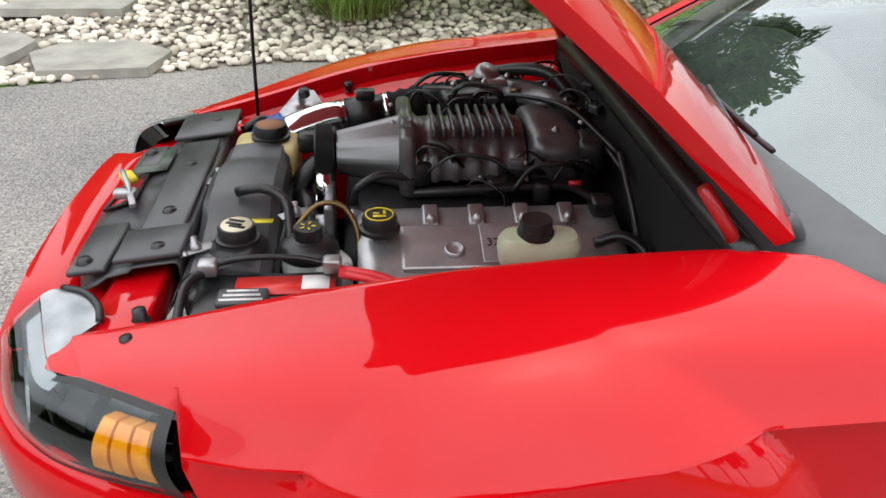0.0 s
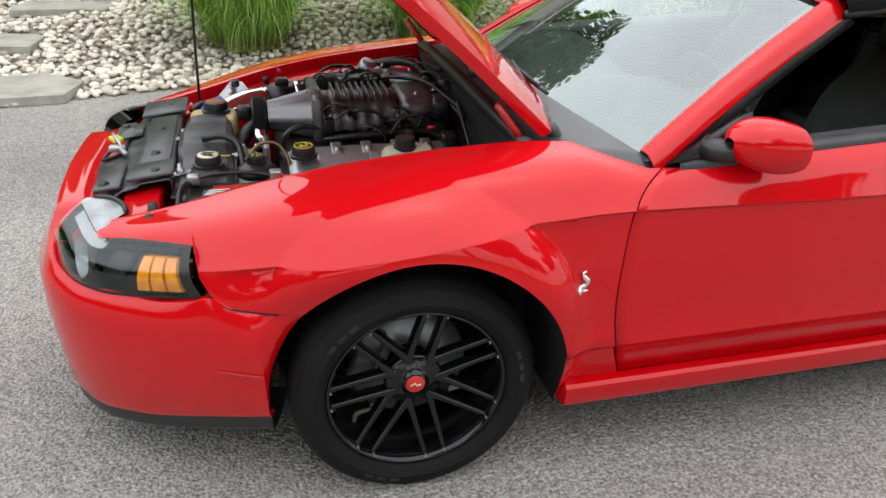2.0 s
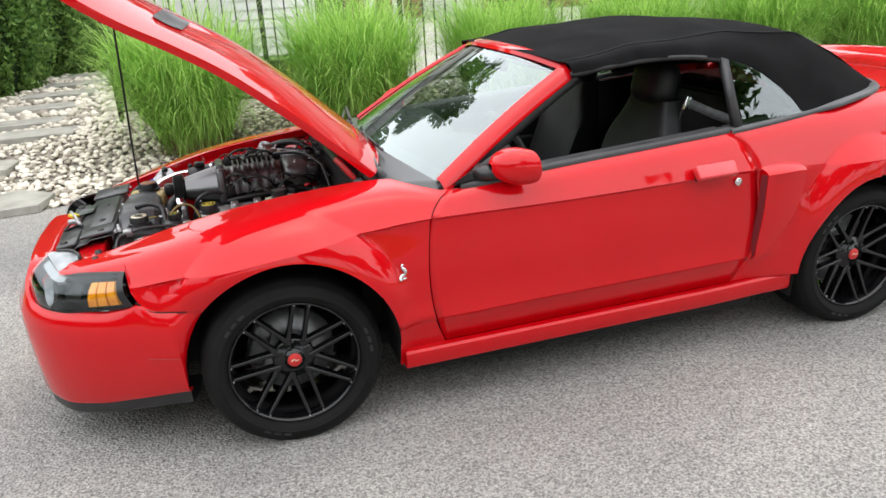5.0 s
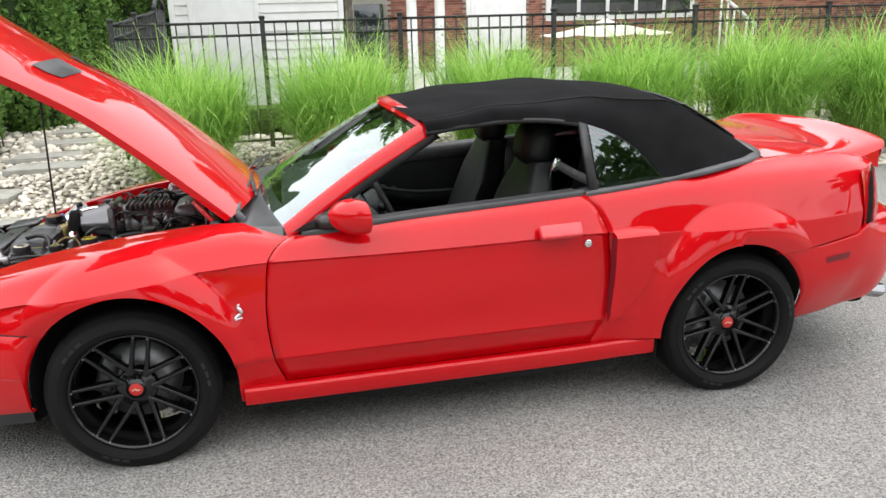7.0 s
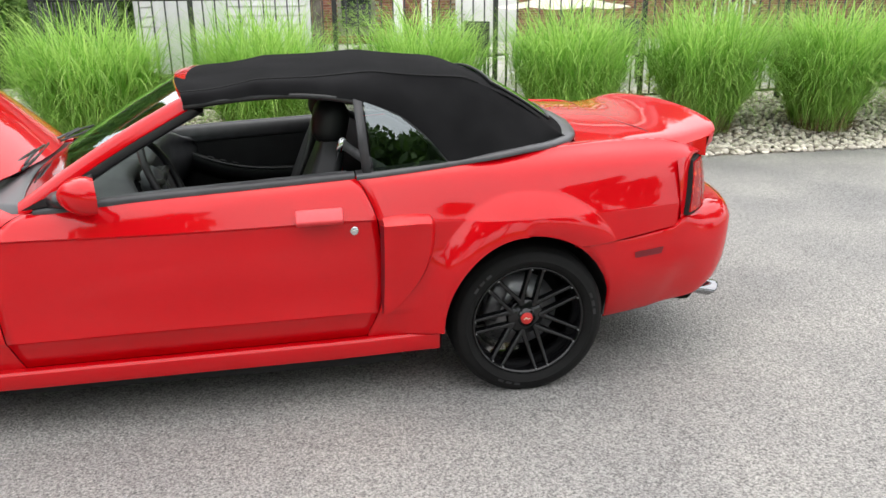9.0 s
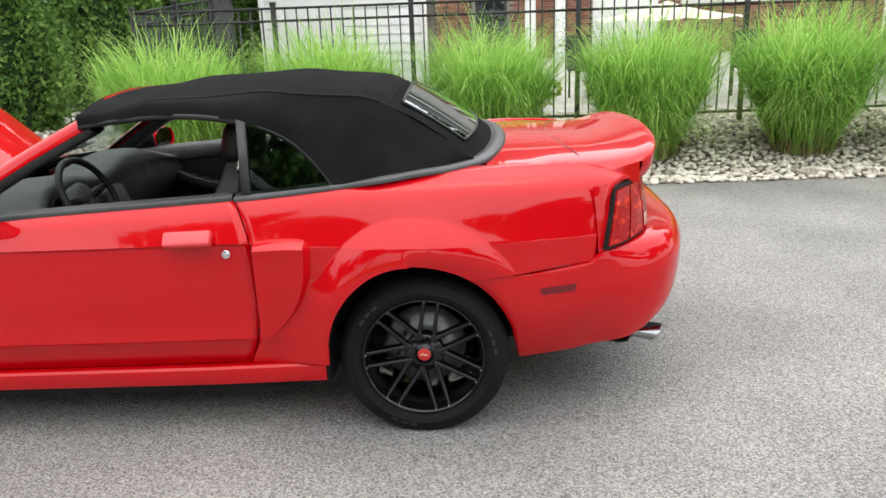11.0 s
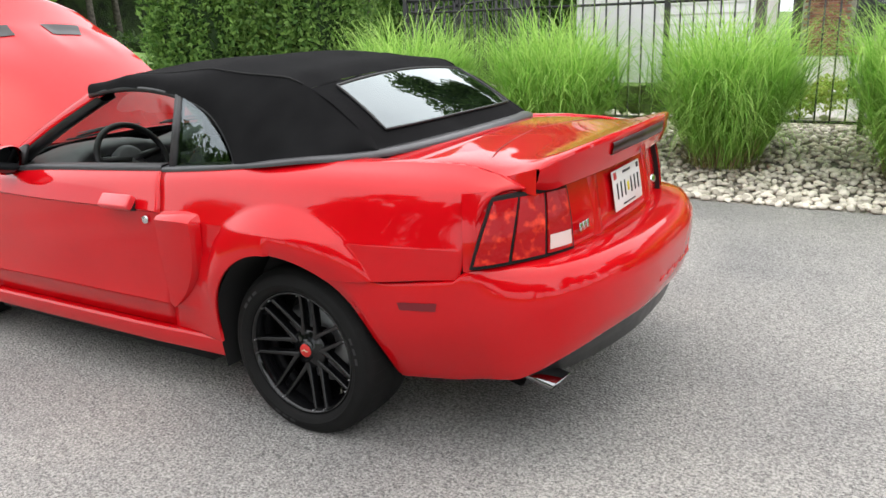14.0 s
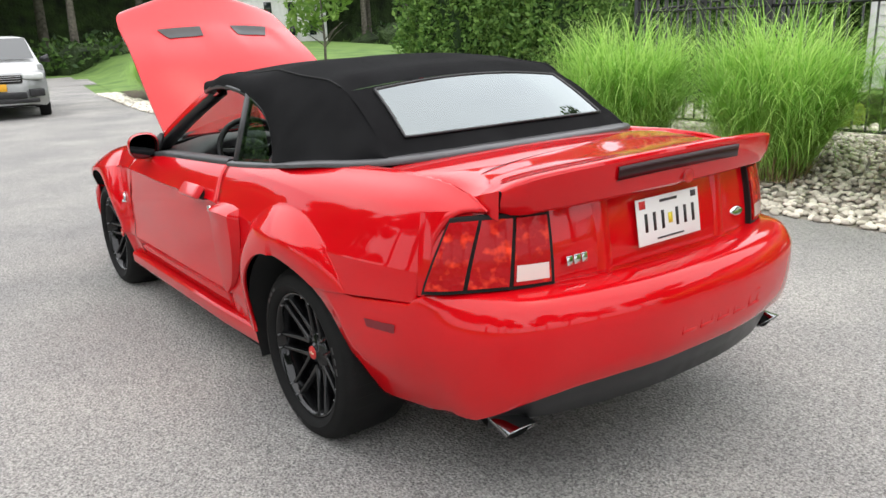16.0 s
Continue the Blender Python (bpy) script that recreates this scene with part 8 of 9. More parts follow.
tube(bm, [(5.45, 7.3, 0.33), (5.45, 7.3, 1.72)], 0.02, 10)
part("pole", bm, BARK, umb)
bm = B()
lathe(bm, [(0, 0.06), (0.06, 0.06), (0.22, 0.03), (0.24, 0.0)], (5.45, 7.3, 0.33), (0, 0, 1), 24)
part("base", bm, FENCE, umb)


# patio furniture
def patio_chair(x, y, rz):
    root = thing("patio_chair", (0, 0, 0), "dark metal patio chair on pale paving", "chair", "patio chairs")
    for nm, c, s in (("seat", (0, 0, 0.42), (0.5, 0.5, 0.03)), ("backrest", (0, 0.24, 0.68), (0.5, 0.03, 0.5)), ("leg", (-0.22, -0.22, 0.21), (0.03, 0.03, 0.42)), ("leg", (0.22, -0.22, 0.21), (0.03, 0.03, 0.42)), ("leg", (-0.22, 0.22, 0.21), (0.03, 0.03, 0.42)), ("leg", (0.22, 0.22, 0.21), (0.03, 0.03, 0.42))):
        b = B()
        box(b, c, s, None, 0.008)
        o = finish(nm, b, FENCE)
        o.parent = root
    root.matrix_world = Matrix.Translation((x, y, 0.33)) @ Matrix.Rotation(rz, 4, "Z")


patio_chair(6.9, 7.9, 0.4)
patio_chair(4.6, 8.4, 2.2)

# ---- evergreens ----
def arborvitae_mesh(seed, h, r, n):
    rng = np.random.default_rng(seed)
    lob = rng.uniform(0, 6.28, 8)

    def shell(g):
        t = g.uniform(0, 1) ** 1.25
        a = g.uniform(0, 2 * math.pi)
        rad = r * (1 - t) ** 0.62 * (0.55 + 0.45 * min(1, t * 6)) * (1 + 0.13 * math.sin(3 * a + lob[0] + 5 * t) + 0.10 * math.sin(7 * a + lob[1] + 11 * t) + 0.08 * math.sin(13 * a + lob[2] - 17 * t))
        rad *= g.uniform(0.72, 1.04)
        o = np.array([math.cos(a), math.sin(a), 0.7])
        return np.array([math.cos(a) * rad, math.sin(a) * rad, 0.05 + t * h]), o

    return leaf_cloud("foliage", n, shell, 0.075, rng, CEDAR)


def trunk_mesh(h, r, lean=0.0):
    b = B()
    tube(b, [(0, 0, -0.05), (lean * 0.3, 0, h * 0.35), (lean, 0, h)], [r, r * 0.75, r * 0.25], 10)
    o = finish("trunk", b, BARK)
    d = o.data
    bpy.data.objects.remove(o)
    return d


_arb = [arborvitae_mesh(s, 4.6, 0.95, 34000) for s in (5, 6)]
# added dark cone inside the foliage; its colour stands for the shade within
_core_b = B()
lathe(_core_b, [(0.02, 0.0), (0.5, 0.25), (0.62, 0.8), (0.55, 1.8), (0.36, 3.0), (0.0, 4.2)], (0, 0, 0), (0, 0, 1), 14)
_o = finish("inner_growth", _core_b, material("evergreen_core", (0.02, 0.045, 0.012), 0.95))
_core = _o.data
bpy.data.objects.remove(_o)
_tr = trunk_mesh(3.5, 0.09)
ARB = [(-5.0, 5.75, 1.0, 0), (-3.75, 6.95, 1.08, 1.2), (-3.2, 9.2, 1.1, 4.0), (-2.9, 11.2, 1.1, 0.7), (-2.4, 12.9, 1.1, 2.2), (-1.4, 13.6, 1.15, 1.9), (-0.3, 13.9, 1.1, 2.9)]
for k, (x, y, sc, rz) in enumerate(ARB):
    root = thing("arborvitae", (0, 0, 0), "dense green arborvitae beside the stone path", "evergreen tree", "evergreens")
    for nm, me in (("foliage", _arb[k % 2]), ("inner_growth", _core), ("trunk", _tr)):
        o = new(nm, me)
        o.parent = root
    root.matrix_world = Matrix.LocRotScale((x, y, 0.10), Euler((0, 0, rz)), (sc, sc, sc))
bm = B()
n = 24
grid(bm, [[V((-3.6 - 4.2 * k / n, y0 + (9.8 - y0) * j / 6, 0.03 + 0.05 * min(j, 2) / 2)) for j in range(7)] for k in range(n + 1) for y0 in [max(border_y(-3.6 - 4.2 * k / n), 5.4)]])
alone("mulch_bed", bm, mottled(material("mulch", (0.06, 0.045, 0.03), 0.95), (0.035, 0.026, 0.018), (0.1, 0.075, 0.05), 30, 6, bump=0.7, bump_scale=60, dist=0.02), "dark mulch under the evergreens", "ground", kind="structure")


# path lights
def path_light(x, y, z):
    root = thing("path_light", (x, y, z), "small black path light with round cap", "garden light", "path lights")
    b = B()
    tube(b, [(x, y, z - 0.05), (x, y, z + 0.42)], 0.010, 8)
    part("stem", b, FENCE, root)
    b = B()
    lathe(b, [(0, 0.49), (0.02, 0.48), (0.09, 0.44), (0.095, 0.43), (0.03, 0.42), (0, 0.42)], (x, y, z), (0, 0, 1), 20)
    part("cap", b, FENCE, root)


path_light(-2.95, 7.3, 0.1)
path_light(-2.6, 9.2, 0.12)

# ---- white shed ----
SIDING = mottled(material("white_siding", (0.78, 0.78, 0.76), 0.6), (0.72, 0.72, 0.70), (0.82, 0.82, 0.80), 3, 5)
TRIMW = mottled(material("white_trim", (0.8, 0.8, 0.79), 0.5), (0.76, 0.76, 0.75), (0.83, 0.83, 0.82), 5, 4)
ROOFM = mottled(material("roof_shingle", (0.09, 0.085, 0.08), 0.9), (0.06, 0.056, 0.053), (0.14, 0.13, 0.12), 6, 6)
BRICKM = mottled(material("red_brick", (0.27, 0.11, 0.08), 0.85), (0.18, 0.07, 0.05), (0.36, 0.16, 0.11), 12, 5, obj=True, bump=0.2, bump_scale=80, dist=0.004)
MORTAR = mottled(material("mortar", (0.45, 0.42, 0.38), 0.9), (0.38, 0.35, 0.32), (0.52, 0.49, 0.45), 15, 5)
PANE = material("window_pane", (0.02, 0.025, 0.028), 0.05, 0.0, 1.0)
shed = thing("shed", (0.4, 11.5, 0.3), "white clapboard shed with a white door", "shed")
bm = B()
box(bm, (0.40, 13.0, 1.7), (3.0, 3.0, 2.8))
part("wall", bm, SIDING, shed)
for k in range(17):
    z = 0.33 + 0.165 * k
    for x0, x1 in ((-1.12, -0.82), (0.40, 1.92)):
        bm = B()
        plate(bm, [(x0, 11.478, z + 0.165), (x0, 11.452, z), (x1, 11.452, z), (x1, 11.478, z + 0.165)], 0.02)
        part("clapboard", bm, SIDING, shed, smooth=False)
bm = B()
box(bm, (-0.21, 11.47, 1.5), (1.10, 0.05, 2.4), None, 0.006)
sd = part("door", bm, TRIMW, shed)
for dx in (-0.58, 0.58):
    bm = B()
    box(bm, (-0.21 + dx, 11.45, 1.5), (0.09, 0.05, 2.4), None, 0.006)
    part("door_trim", bm, TRIMW, shed)
for x in (-1.12, 1.92):
    bm = B()
    box(bm, (x, 11.45, 1.7), (0.10, 0.06, 2.8), None, 0.006)
    part("corner_board", bm, TRIMW, shed)
bm = B()
plate(bm, [(-1.3, 11.2, 3.05), (2.1, 11.2, 3.05), (2.1, 13.0, 4.2), (-1.3, 13.0, 4.2)], 0.1)
plate(bm, [(2.1, 14.8, 3.05), (-1.3, 14.8, 3.05), (-1.3, 13.0, 4.2), (2.1, 13.0, 4.2)], 0.1)
part("roof", bm, ROOFM, shed)
bm = B()
box(bm, (2.07, 11.6, 1.6), (0.16, 0.16, 2.9), None, 0.01)
alone("timber_post", bm, BARK, "dark timber post beside the white shed", "post")

# ---- brick house behind the patio ----
house = thing("brick_house", (9, 19.6, 0.3), "red brick house with white columns and windows", "house")
bm = B()
box(bm, (11.5, 21.6, 3.3), (19.5, 4.0, 6.0))
part("wall", bm, MORTAR, house)
b = B()
box(b, (0, 0, 0), (0.205, 0.03, 0.062), None)
_o = finish("brick", b, BRICKM, False)
_brick = _o.data
bpy.data.objects.remove(_o)
OPEN_H = [(6.35, 8.15, 0.3, 2.5), (8.85, 13.7, 1.72, 3.2), (2.9, 3.9, 0.6, 2.4)]


def wall_free(x, z):
    return not any(a - 0.1 < x < b + 0.1 and c - 0.03 < z < d + 0.03 for a, b, c, d in OPEN_H)


vs, fs, off, count = [], [], 0, 0
cube = np.array([(sx, sy, sz) for sx in (-0.1025, 0.1025) for sy in (-0.015, 0.015) for sz in (-0.031, 0.031)])
cf = np.array([(0, 1, 3, 2), (4, 6, 7, 5), (0, 4, 5, 1), (2, 3, 7, 6), (0, 2, 6, 4), (1, 5, 7, 3)])
for row in range(40):
    z = 0.36 + row * 0.073
    for k in range(90):
        x = 1.9 + k * 0.216 + (0.108 if row % 2 else 0)
        if not wall_free(x, z) or x > 20.9:
            continue
        if 3.9 < x < 6.3 and 1.1 < z < 2.4 and count < 150:
            o = new("brick", _brick)
            o.parent = house
            o.matrix_parent_inverse = Matrix.Translation((-9, -19.6, -0.3))
            o.matrix_basis = Matrix.Translation((x, 19.592, z))
            count += 1
        else:
            vs.append(cube + np.array([x, 19.592, z]))
            fs.append(cf + off)
            off += 8
BRICKI = mottled(material("red_brick_courses", (0.27, 0.11, 0.08), 0.85), (0.18, 0.07, 0.05), (0.36, 0.16, 0.11), 12, 5, island=True)
o = new("brick_course", from_arrays("brick_course", np.concatenate(vs), np.concatenate(fs), BRICKI, False))
o.parent = house
o.matrix_parent_inverse = Matrix.Translation((-9, -19.6, -0.3))
o["kind"] = "stuff"


def house_box(name, c, s, mat, parent, bev=0.006):
    b = B()
    box(b, c, s, None, bev)
    return part(name, b, mat, parent)


house_box("door", (7.25, 19.54, 1.35), (1.6, 0.08, 2.1), TRIMW, house)
house_box("door_frame", (7.25, 19.57, 1.45), (1.85, 0.06, 2.3), TRIMW, house)
for k in range(2):
    house_box("door_panel", (6.85 + 0.8 * k, 19.49, 1.35), (0.62, 0.03, 1.8), SIDING, house)
for x in (5.25, 4.45):
    b = B()
    lathe(b, [(0.20, 0.0), (0.20, 0.12), (0.15, 0.16), (0.14, 2.6), (0.17, 2.7)], (x, 18.3, 0.33), (0, 0, 1), 20)
    part("column", b, TRIMW, house)
win = house_box("window", (11.27, 19.56, 2.46), (4.9, 0.08, 1.55), TRIMW, house)
for k in range(5):
    house_box("window_glass", (9.38 + 0.945 * k, 19.51, 2.48), (0.82, 0.03, 1.32), PANE, win)
house_box("window_glass", (3.4, 19.56, 1.55), (0.85, 0.06, 1.5), PANE, house)
house_box("eave", (11.5, 19.4, 6.3), (20, 0.8, 0.2), TRIMW, house)
b = B()
plate(b, [(1.4, 19.0, 6.4), (21.6, 19.0, 6.4), (21.6, 22.0, 8.6), (1.4, 22.0, 8.6)], 0.15)
part("roof", b, ROOFM, house)
# white stair rail by the windows
rail_ob = thing("stair_rail", (14.0, 17.9, 0.33), "white painted stair rail by the house", "railing")
for k in range(6):
    b = B()
    tube(b, [(13.7 + 0.22 * k, 17.9, 0.33), (13.7 + 0.22 * k, 17.9, 2.25 - 0.17 * k)], 0.03, 6)
    part("baluster", b, TRIMW, rail_ob)
b = B()
tube(b, [(13.6, 17.9, 2.35), (14.95, 17.9, 1.35)], 0.05, 6)
part("handrail", b, TRIMW, rail_ob)


# ---- woods and far house ----
def crown_mesh(seed, r, h, z0, n, size, mat):
    rng = np.random.default_rng(seed)
    ls = [(rng.normal(0, r * 0.42, 2), rng.uniform(z0 + 0.2 * h, z0 + 0.85 * h), rng.uniform(0.28, 0.5) * r) for _ in range(16)]

    def shell(g):
        c, zc, rr = ls[g.integers(len(ls))]
        d = g.normal(size=3)
        d /= np.linalg.norm(d)
        return np.array([c[0], c[1], zc]) + d * rr * g.uniform(0.55, 1.05) * np.array([1, 1, 0.8]), d

    return leaf_cloud("crown", n, shell, size, rng, mat)


def limb_mesh(h, r, seed):
    rng = np.random.default_rng(seed)
    b = B()
    tube(b, [(0, 0, -0.2), (0.05, 0.03, h * 0.4), (0.1, -0.05, h * 0.8)], [r, r * 0.7, r * 0.3], 10)
    for k in range(6):
        a = rng.uniform(0, 6.28)
        z = h * rng.uniform(0.35, 0.7)
        L = h * rng.uniform(0.2, 0.32)
        tube(b, [(0.05, 0, z), (math.cos(a) * L * 0.5, math.sin(a) * L * 0.5, z + L * 0.35), (math.cos(a) * L, math.sin(a) * L, z + L * 0.6)], [r * 0.35, r * 0.22, r * 0.08], 6)
    o = finish("trunk", b, BARK)
    d = o.data
    bpy.data.objects.remove(o)
    return d


_crowns = [crown_mesh(s, 3.6, 8.0, 3.0, 11000, 0.30, LEAF) for s in (71, 72, 73)]
_limbs = [limb_mesh(9.5, 0.24, s) for s in (81, 82)]


def tree(x, y, sc, k, label="tall leafy tree at the edge of the lawn", slim=1.0):
    root = thing("tree", (0, 0, 0), label, "tree", "trees of the wood")
    for nm, me in (("crown", _crowns[k % 3]), ("trunk", _limbs[k % 2])):
        o = new(nm, me)
        o.parent = root
    root.matrix_world = Matrix.LocRotScale((x, y, 0), Euler((0, 0, k * 1.7)), (sc * slim, sc * slim, sc))


_r = np.random.default_rng(5)
k = 0
# beyond the lawn, in front of the car
for y in np.arange(-26, 34, 4.2):
    if 11 < y < 28:
        continue
    tree(-43 + _r.normal(0, 2.0), y + _r.normal(0, 0.8), _r.uniform(1.0, 1.35), k)
    k += 1
for y in np.arange(-24, 60, 6.5):
    tree(-52 + _r.normal(0, 1.5), y, _r.uniform(1.3, 1.6), k)
    k += 1
# behind the house and shed
for x in np.arange(-30, 40, 6.0):
    tree(x, 34 + _r.normal(0, 2) + max(0, -x) * 0.3, _r.uniform(1.05, 1.4), k)
    k += 1
# tall slim tree behind the shed, mirrored in the windscreen
tree(-0.5, 22.0, 1.5, 1, "tall slim leafy tree behind the white shed", 0.64)
# on the near side of the drive, behind the walk
for x in np.arange(-20, 26, 4.2):
    tree(x, -19 + _r.normal(0, 1.6), _r.uniform(0.85, 1.2), k)
    k += 1
for y in np.arange(-12, 30, 6.0):
    tree(26 + _r.normal(0, 1.5), y, _r.uniform(1.0, 1.4), k)
    k += 1
UNDER = mottled(material("undergrowth", (0.03, 0.06, 0.015), 0.9), (0.008, 0.016, 0.005), (0.05, 0.09, 0.02), 1.2, 8, bump=0.8, bump_scale=6, dist=0.3)
rng = np.random.default_rng(9)
vs, fs, off = [], [], 0
mounds = []
for y in np.arange(-40, 70, 0.9):
    if 12.5 < y < 28:
        continue
    for xx in (-41.5, -44, -47):
        r = rng.uniform(0.7, 1.6)
        mounds.append((xx, y, r))
        d = LV * np.array([r, r, r * rng.uniform(0.7, 1.3)]) * 0.8 * (1 + 0.22 * rng.normal(size=(len(LV), 1)))
        vs.append(d + np.array([xx + rng.normal(0, 0.8), y + rng.normal(0, 0.4), r * 0.45]))
        fs.append(LF + off)
        off += len(LV)
o = new("undergrowth", from_arrays("undergrowth", np.concatenate(vs), np.concatenate(fs), UNDER, False))
tagged(o, "dark undergrowth at the foot of the wood", "bushes", kind="stuff")


def mound_shell(g):
    x, y, r = mounds[g.integers(len(mounds))]
    d = g.normal(size=3)
    d /= np.linalg.norm(d)
    d[2] = abs(d[2])
    return np.array([x, y, r * 0.35]) + d * r * g.uniform(0.75, 1.2), d


o = new("undergrowth_leaves", leaf_cloud("undergrowth_leaves", 26000, mound_shell, 0.30, rng, LEAF))
tagged(o, "loose leafy bushes along the wood", "bushes", kind="stuff")
# dense dark wood behind the first trees
bm = B()
rows = []
for kk in range(41):
    y = -70 + 170 * kk / 40
    rows.append([V((-58, y, 0)), V((-58, y, 6)), V((-59, y, 13 + 2.0 * math.sin(kk * 1.3) + 1.5 * math.sin(kk * 3.1)))])
grid(bm, rows)
alone("backdrop", bm, UNDER, "dark wood in the distance", "woods", kind="structure")

# pale house across the road
fh = thing("far_house", (-40, 30, 0), "cream clapboard house with brick gable across the road", "house")
def fbox(name, c, s, mat, parent=None):
    b = B()
    box(b, c, s, None, 0.02)
    return part(name, b, mat, parent or fh)
fbox("wall", (-39, 27, 3), (8, 14, 6), SIDING)
b = B()
plate(b, [(-34.6, 19.6, 6), (-34.6, 34.4, 6), (-39, 34.4, 9), (-39, 19.6, 9)], 0.2)
plate(b, [(-43.4, 34.4, 6), (-43.4, 19.6, 6), (-39, 19.6, 9), (-39, 34.4, 9)], 0.2)
part("roof", b, ROOFM, fh)
fbox("brick_gable", (-34.9, 24.0, 2.4), (0.3, 3.0, 4.8), BRICKI)
for y in (22.0, 26.6, 29.5, 32.0):
    w = fbox("window", (-34.9, y, 2.4), (0.2, 1.1, 1.7), TRIMW)
    fbox("window_glass", (-34.78, y, 2.4), (0.05, 0.9, 1.5), PANE, w)
for y in (22.0, 26.6, 29.5, 32.0):
    w = fbox("window", (-34.9, y, 4.7), (0.2, 1.1, 1.4), TRIMW)
    fbox("window_glass", (-34.78, y, 4.7), (0.05, 0.9, 1.2), PANE, w)
fh.location = (-52.2, 25.2, 0.6)
fh.scale = (0.65, 0.65, 0.65)
# lawn bank rising from the bend towards the wood
bm = B()
rows = []
for k in range(41):
    x = -46 + 38 * k / 40
    y0 = border_y(max(x, -38)) + 0.55
    rows.append([V((x, y0 + d, 0.012 + 0.040 * max(0.0, -x - 17.0) * step(0.0, 3.0, d) + 0.01 * min(d, 6.0))) for d in (0.0, 0.6, 1.3, 2.2, 3.2, 5.0, 8.0, 12.0, 18.0)])
grid(bm, rows)
alone("lawn_bank", bm, GRASSGROUND, "mown lawn rising from the drive to the wood", "lawn", kind="structure")
# young tree by the drive
root = thing("young_tree", (0, 0, 0), "slender young tree with light green leaves", "tree")
for nm, me in (("crown", crown_mesh(91, 1.1, 2.6, 1.2, 1700, 0.16, LEAFLIGHT)), ("trunk", limb_mesh(3.4, 0.045, 92))):
    o = new(nm, me)
    o.parent = root
root.matrix_world = Matrix.Translation((-13.0, 7.8, 0))
# tall grass by the bend of the drive
for k2, (x, y) in enumerate(((-16.4, 4.75), (-17.3, 5.5))):
    m = Matrix.LocRotScale((x, y, 0.0), Euler((0, 0, k2)), (1.15, 1.15, 0.95))
    c = copy_thing(_roots[k2], m)
    c.matrix_basis = m
bm = B()
grid(bm, [[V((x, border_y(x) + d, 0.006)) for d in (0.5, 1.0, 1.8, 2.6)] for x in [-19.5 + 0.75 * k for k in range(17)]])
for v in bm.verts:
    v.co.z = 0.03 + 0.014 * (v.co.y - border_y(v.co.x)) + 0.040 * max(0.0, -v.co.x - 17.0)
alone("mulch_strip", bm, bpy.data.materials["mulch"], "dark mulch behind the edging stones", "ground", kind="structure")
# pale gravel strip at the bend
rng = np.random.default_rng(19)
vs, fs, off = [], [], 0
for kk in range(5200):
    x = rng.uniform(-21.0, -4.0)
    y = border_y(x) + rng.uniform(0.0, 0.62)
    r = rng.uniform(0.03, 0.06)
    vs.append(pebble_shape(LV, rng) * r + np.array([x, y, 0.01 + r * 0.3]))
    fs.append(LF + off)
    off += len(LV)
o = new("edging_stones", from_arrays("edging_stones", np.concatenate(vs), np.concatenate(fs), STONE))
tagged(o, "pale stones edging the lawn at the bend", "stones", kind="stuff")

# ---- silver sport utility vehicle down the drive ----
SILVER = mottled(material("silver_paint", (0.35, 0.36, 0.36), 0.3, 0.6, 1.0), (0.32, 0.325, 0.325), (0.38, 0.385, 0.385), 2, 3)
suv = thing("parked_suv", (-16, 0.45, 0), "silver sport utility vehicle standing on the drive", "car")
SM = Matrix.Translation((-13.8, 0.45, 0)) @ Matrix.Rotation(radians(-8), 4, "Z")


def sv(x, y, z):
    return SM @ V((x, y, z))


prof = [(0.0, 0.32, 0.86), (-0.02, 0.55, 0.93), (-0.05, 0.80, 0.95), (-0.10, 0.98, 0.93), (-0.30, 1.06, 0.94), (-1.15, 1.16, 0.95), (-1.30, 1.20, 0.90), (-2.05, 1.72, 0.72), (-2.3, 1.78, 0.70), (-4.2, 1.75, 0.68), (-4.75, 1.2, 0.9), (-4.8, 0.5, 0.9)]
bm = B()
rows = []
for x, z, hw in prof:
    rows.append([sv(x - 0.22 * abs(t) ** 3 * (1 if x > -0.2 else 0), hw * t, z - 0.05 * abs(t) ** 4) for t in [k / 8 for k in range(-8, 9)]])
grid(bm, rows)
for s in (-1, 1):
    side = [sv(x - 0.22 * (1 if x > -0.2 else 0), s * hw, z - 0.05) for x, z, hw in prof]
    low = [sv(min(x - 0.22 * (1 if x > -0.2 else 0), -0.1), s * 0.95, 0.34) for x, z, hw in prof]
    grid(bm, [side, low])
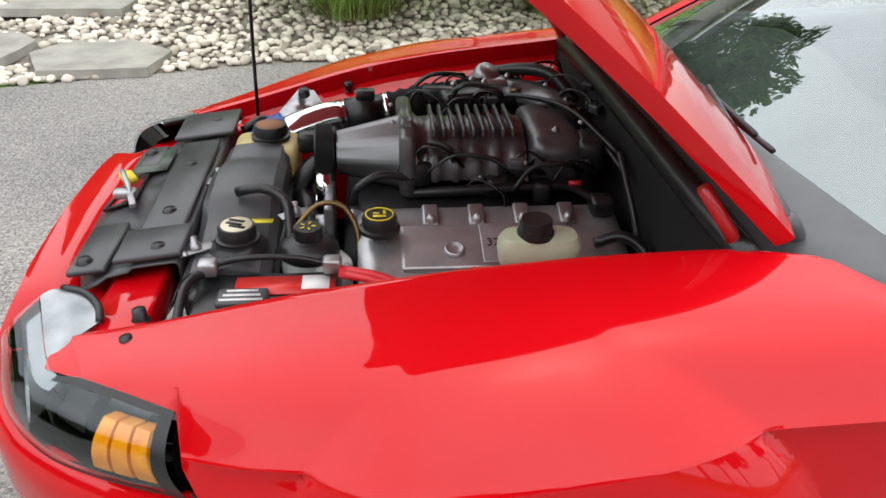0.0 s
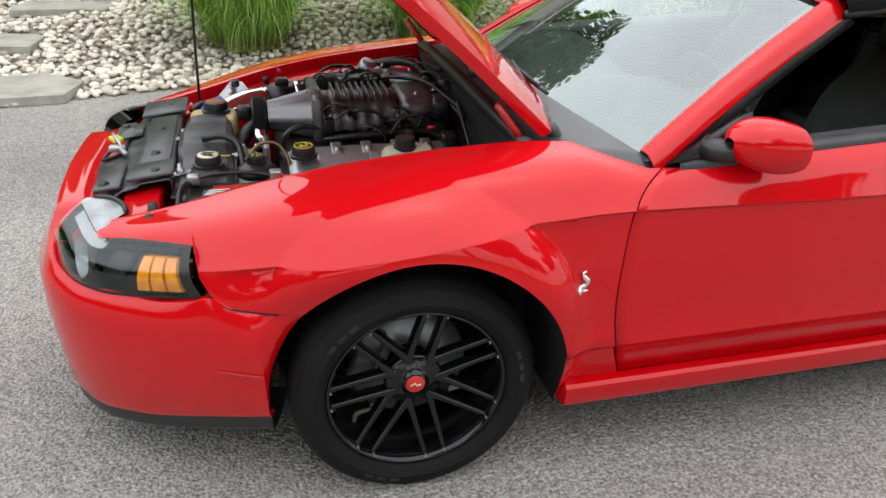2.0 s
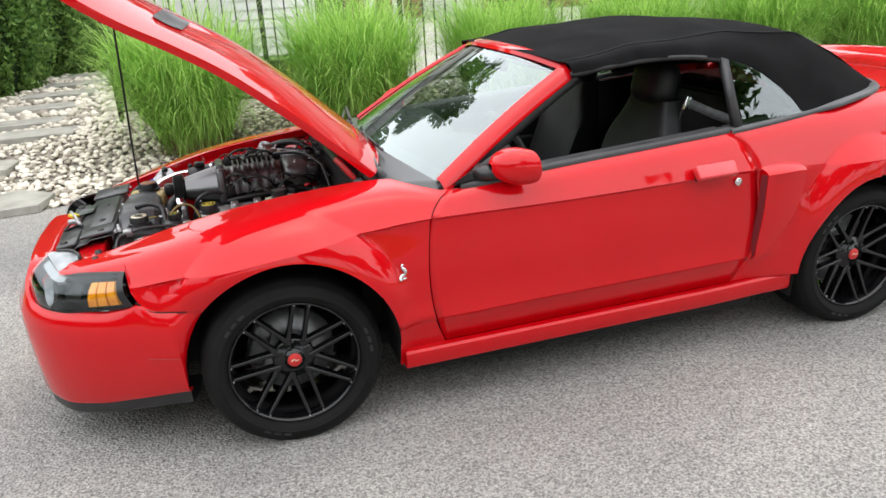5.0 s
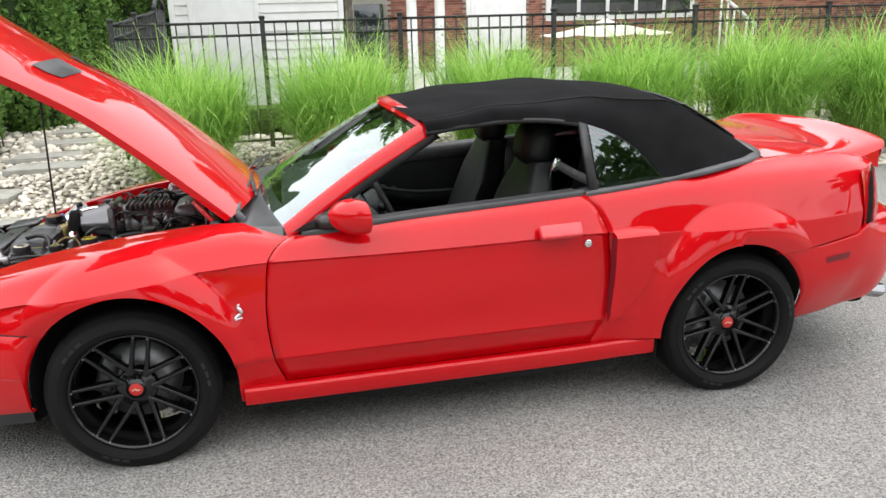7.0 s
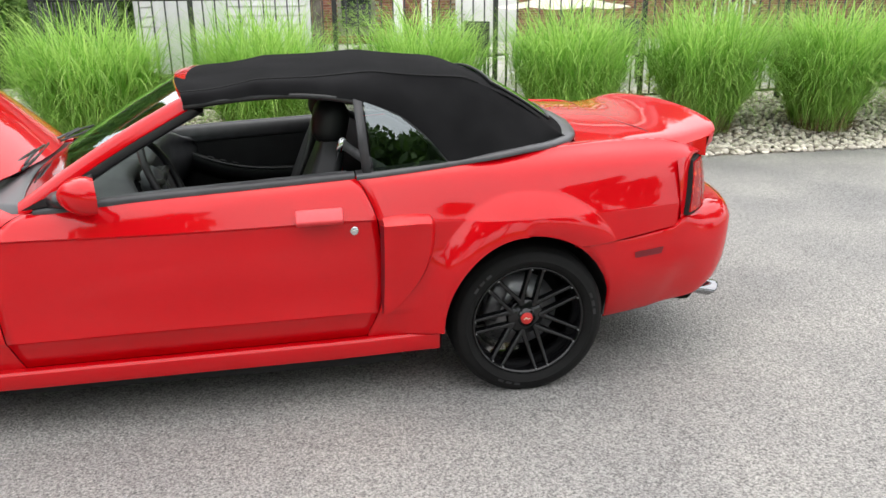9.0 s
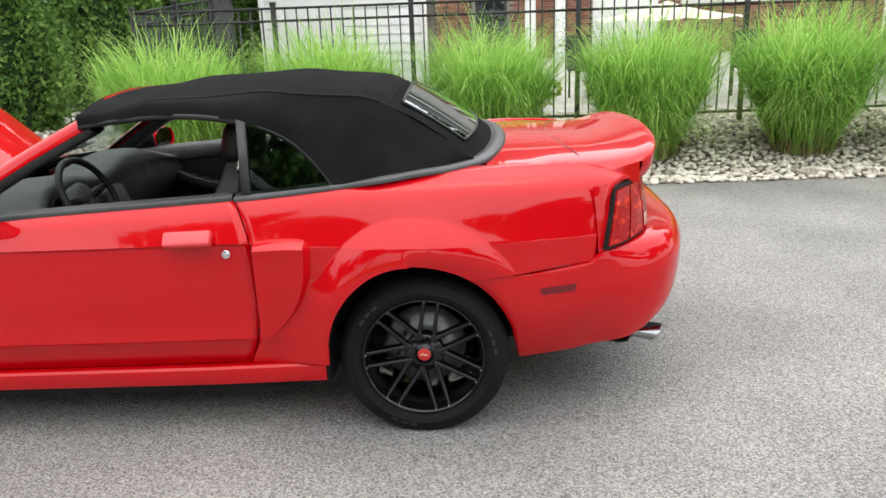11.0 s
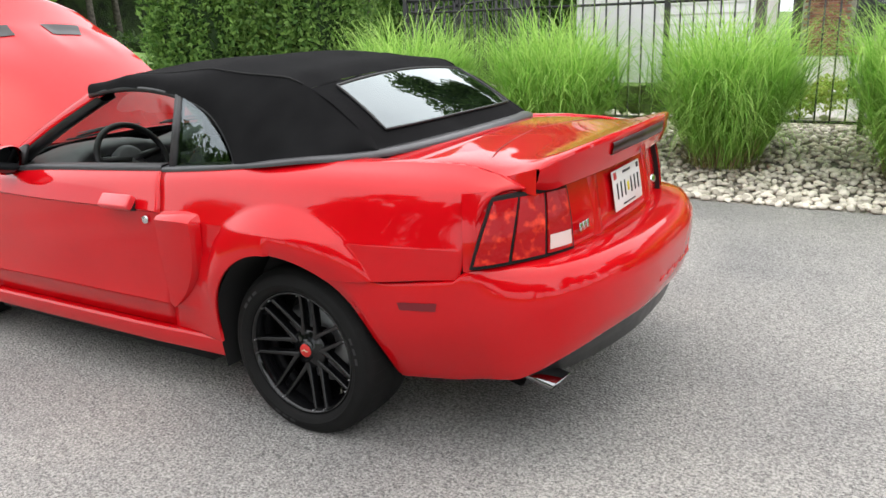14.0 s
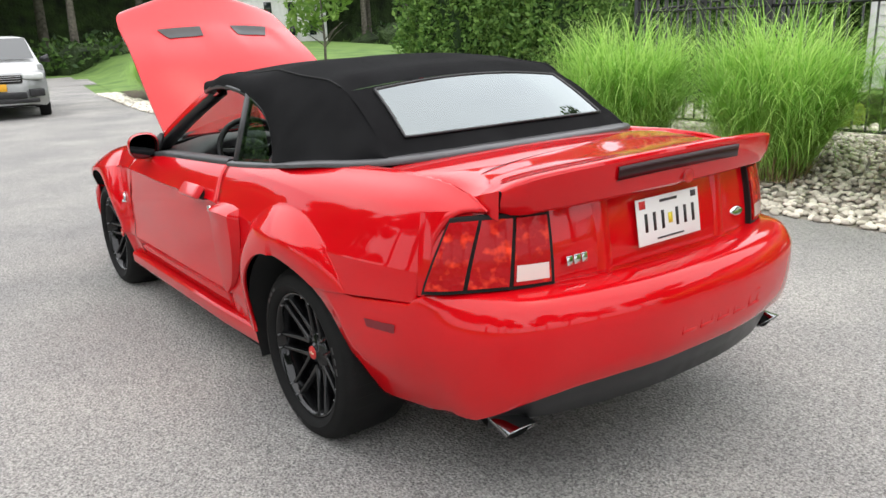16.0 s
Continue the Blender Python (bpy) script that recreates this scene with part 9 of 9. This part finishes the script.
weld(bm)
part("body", bm, SILVER, suv, deg=30)


def sbox(name, c, s, mat, bev=0.01, parent=None):
    b = B()
    box(b, sv(*c), s, Matrix.Rotation(radians(-8), 3, "Z"), bev)
    return part(name, b, mat, parent or suv)


bm = B()
grid(bm, [[sv(-1.34 + 0.0, t, 1.235) + V((0.03, 0, 0.02)) for t in (-0.8, -0.4, 0, 0.4, 0.8)], [sv(-2.0, t * 0.86, 1.70) + V((0.03, 0, 0.02)) for t in (-0.8, -0.4, 0, 0.4, 0.8)]])
part("windscreen", bm, PANE, suv)
sbox("grille", (-0.02, 0, 0.86), (0.10, 0.95, 0.17), GLOSS, 0.02)
for z in (0.82, 0.87, 0.91):
    sbox("grille_bar", (0.035, 0, z), (0.03, 0.9, 0.012), ALLOY, 0.002)
for s in (-1, 1):
    sbox("headlight", (-0.15, s * 0.68, 0.90), (0.20, 0.42, 0.14), MILKY, 0.04)
    sbox("fog_lamp_bezel", (-0.06, s * 0.72, 0.56), (0.16, 0.30, 0.16), BLACK, 0.02)
    b = B()
    tube(b, [sv(-1.55, s * 0.93, 1.22), sv(-1.55, s * 1.12, 1.25)], [0.05, 0.10], 10)
    part("door_mirror", b, BLACK, suv)
    for x in (-0.95, -3.85):
        b = B()
        c = sv(x, s * 0.84, 0.36)
        ax = (SM.to_3x3() @ V((0, s, 0)))
        lathe(b, [(0, 0.08), (0.1, 0.07), (0.24, 0.09), (0.25, 0.12), (0.34, 0.12), (0.36, 0.08), (0.36, -0.1)], c, ax, 28)
        part("wheel", b, RUBBER, suv)
sbox("lower_intake", (0.01, 0, 0.52), (0.10, 1.05, 0.13), BLACK, 0.02)
sbox("skid_plate", (-0.02, 0, 0.40), (0.14, 1.5, 0.09), BLACK, 0.02)
sbox("number_plate", (0.055, 0, 0.69), (0.02, 0.32, 0.15), material("plate_amber", (0.75, 0.38, 0.02), 0.5), 0.004)
sbox("underbody", (-2.4, 0, 0.34), (4.4, 1.7, 0.15), SHADOW, 0.02)
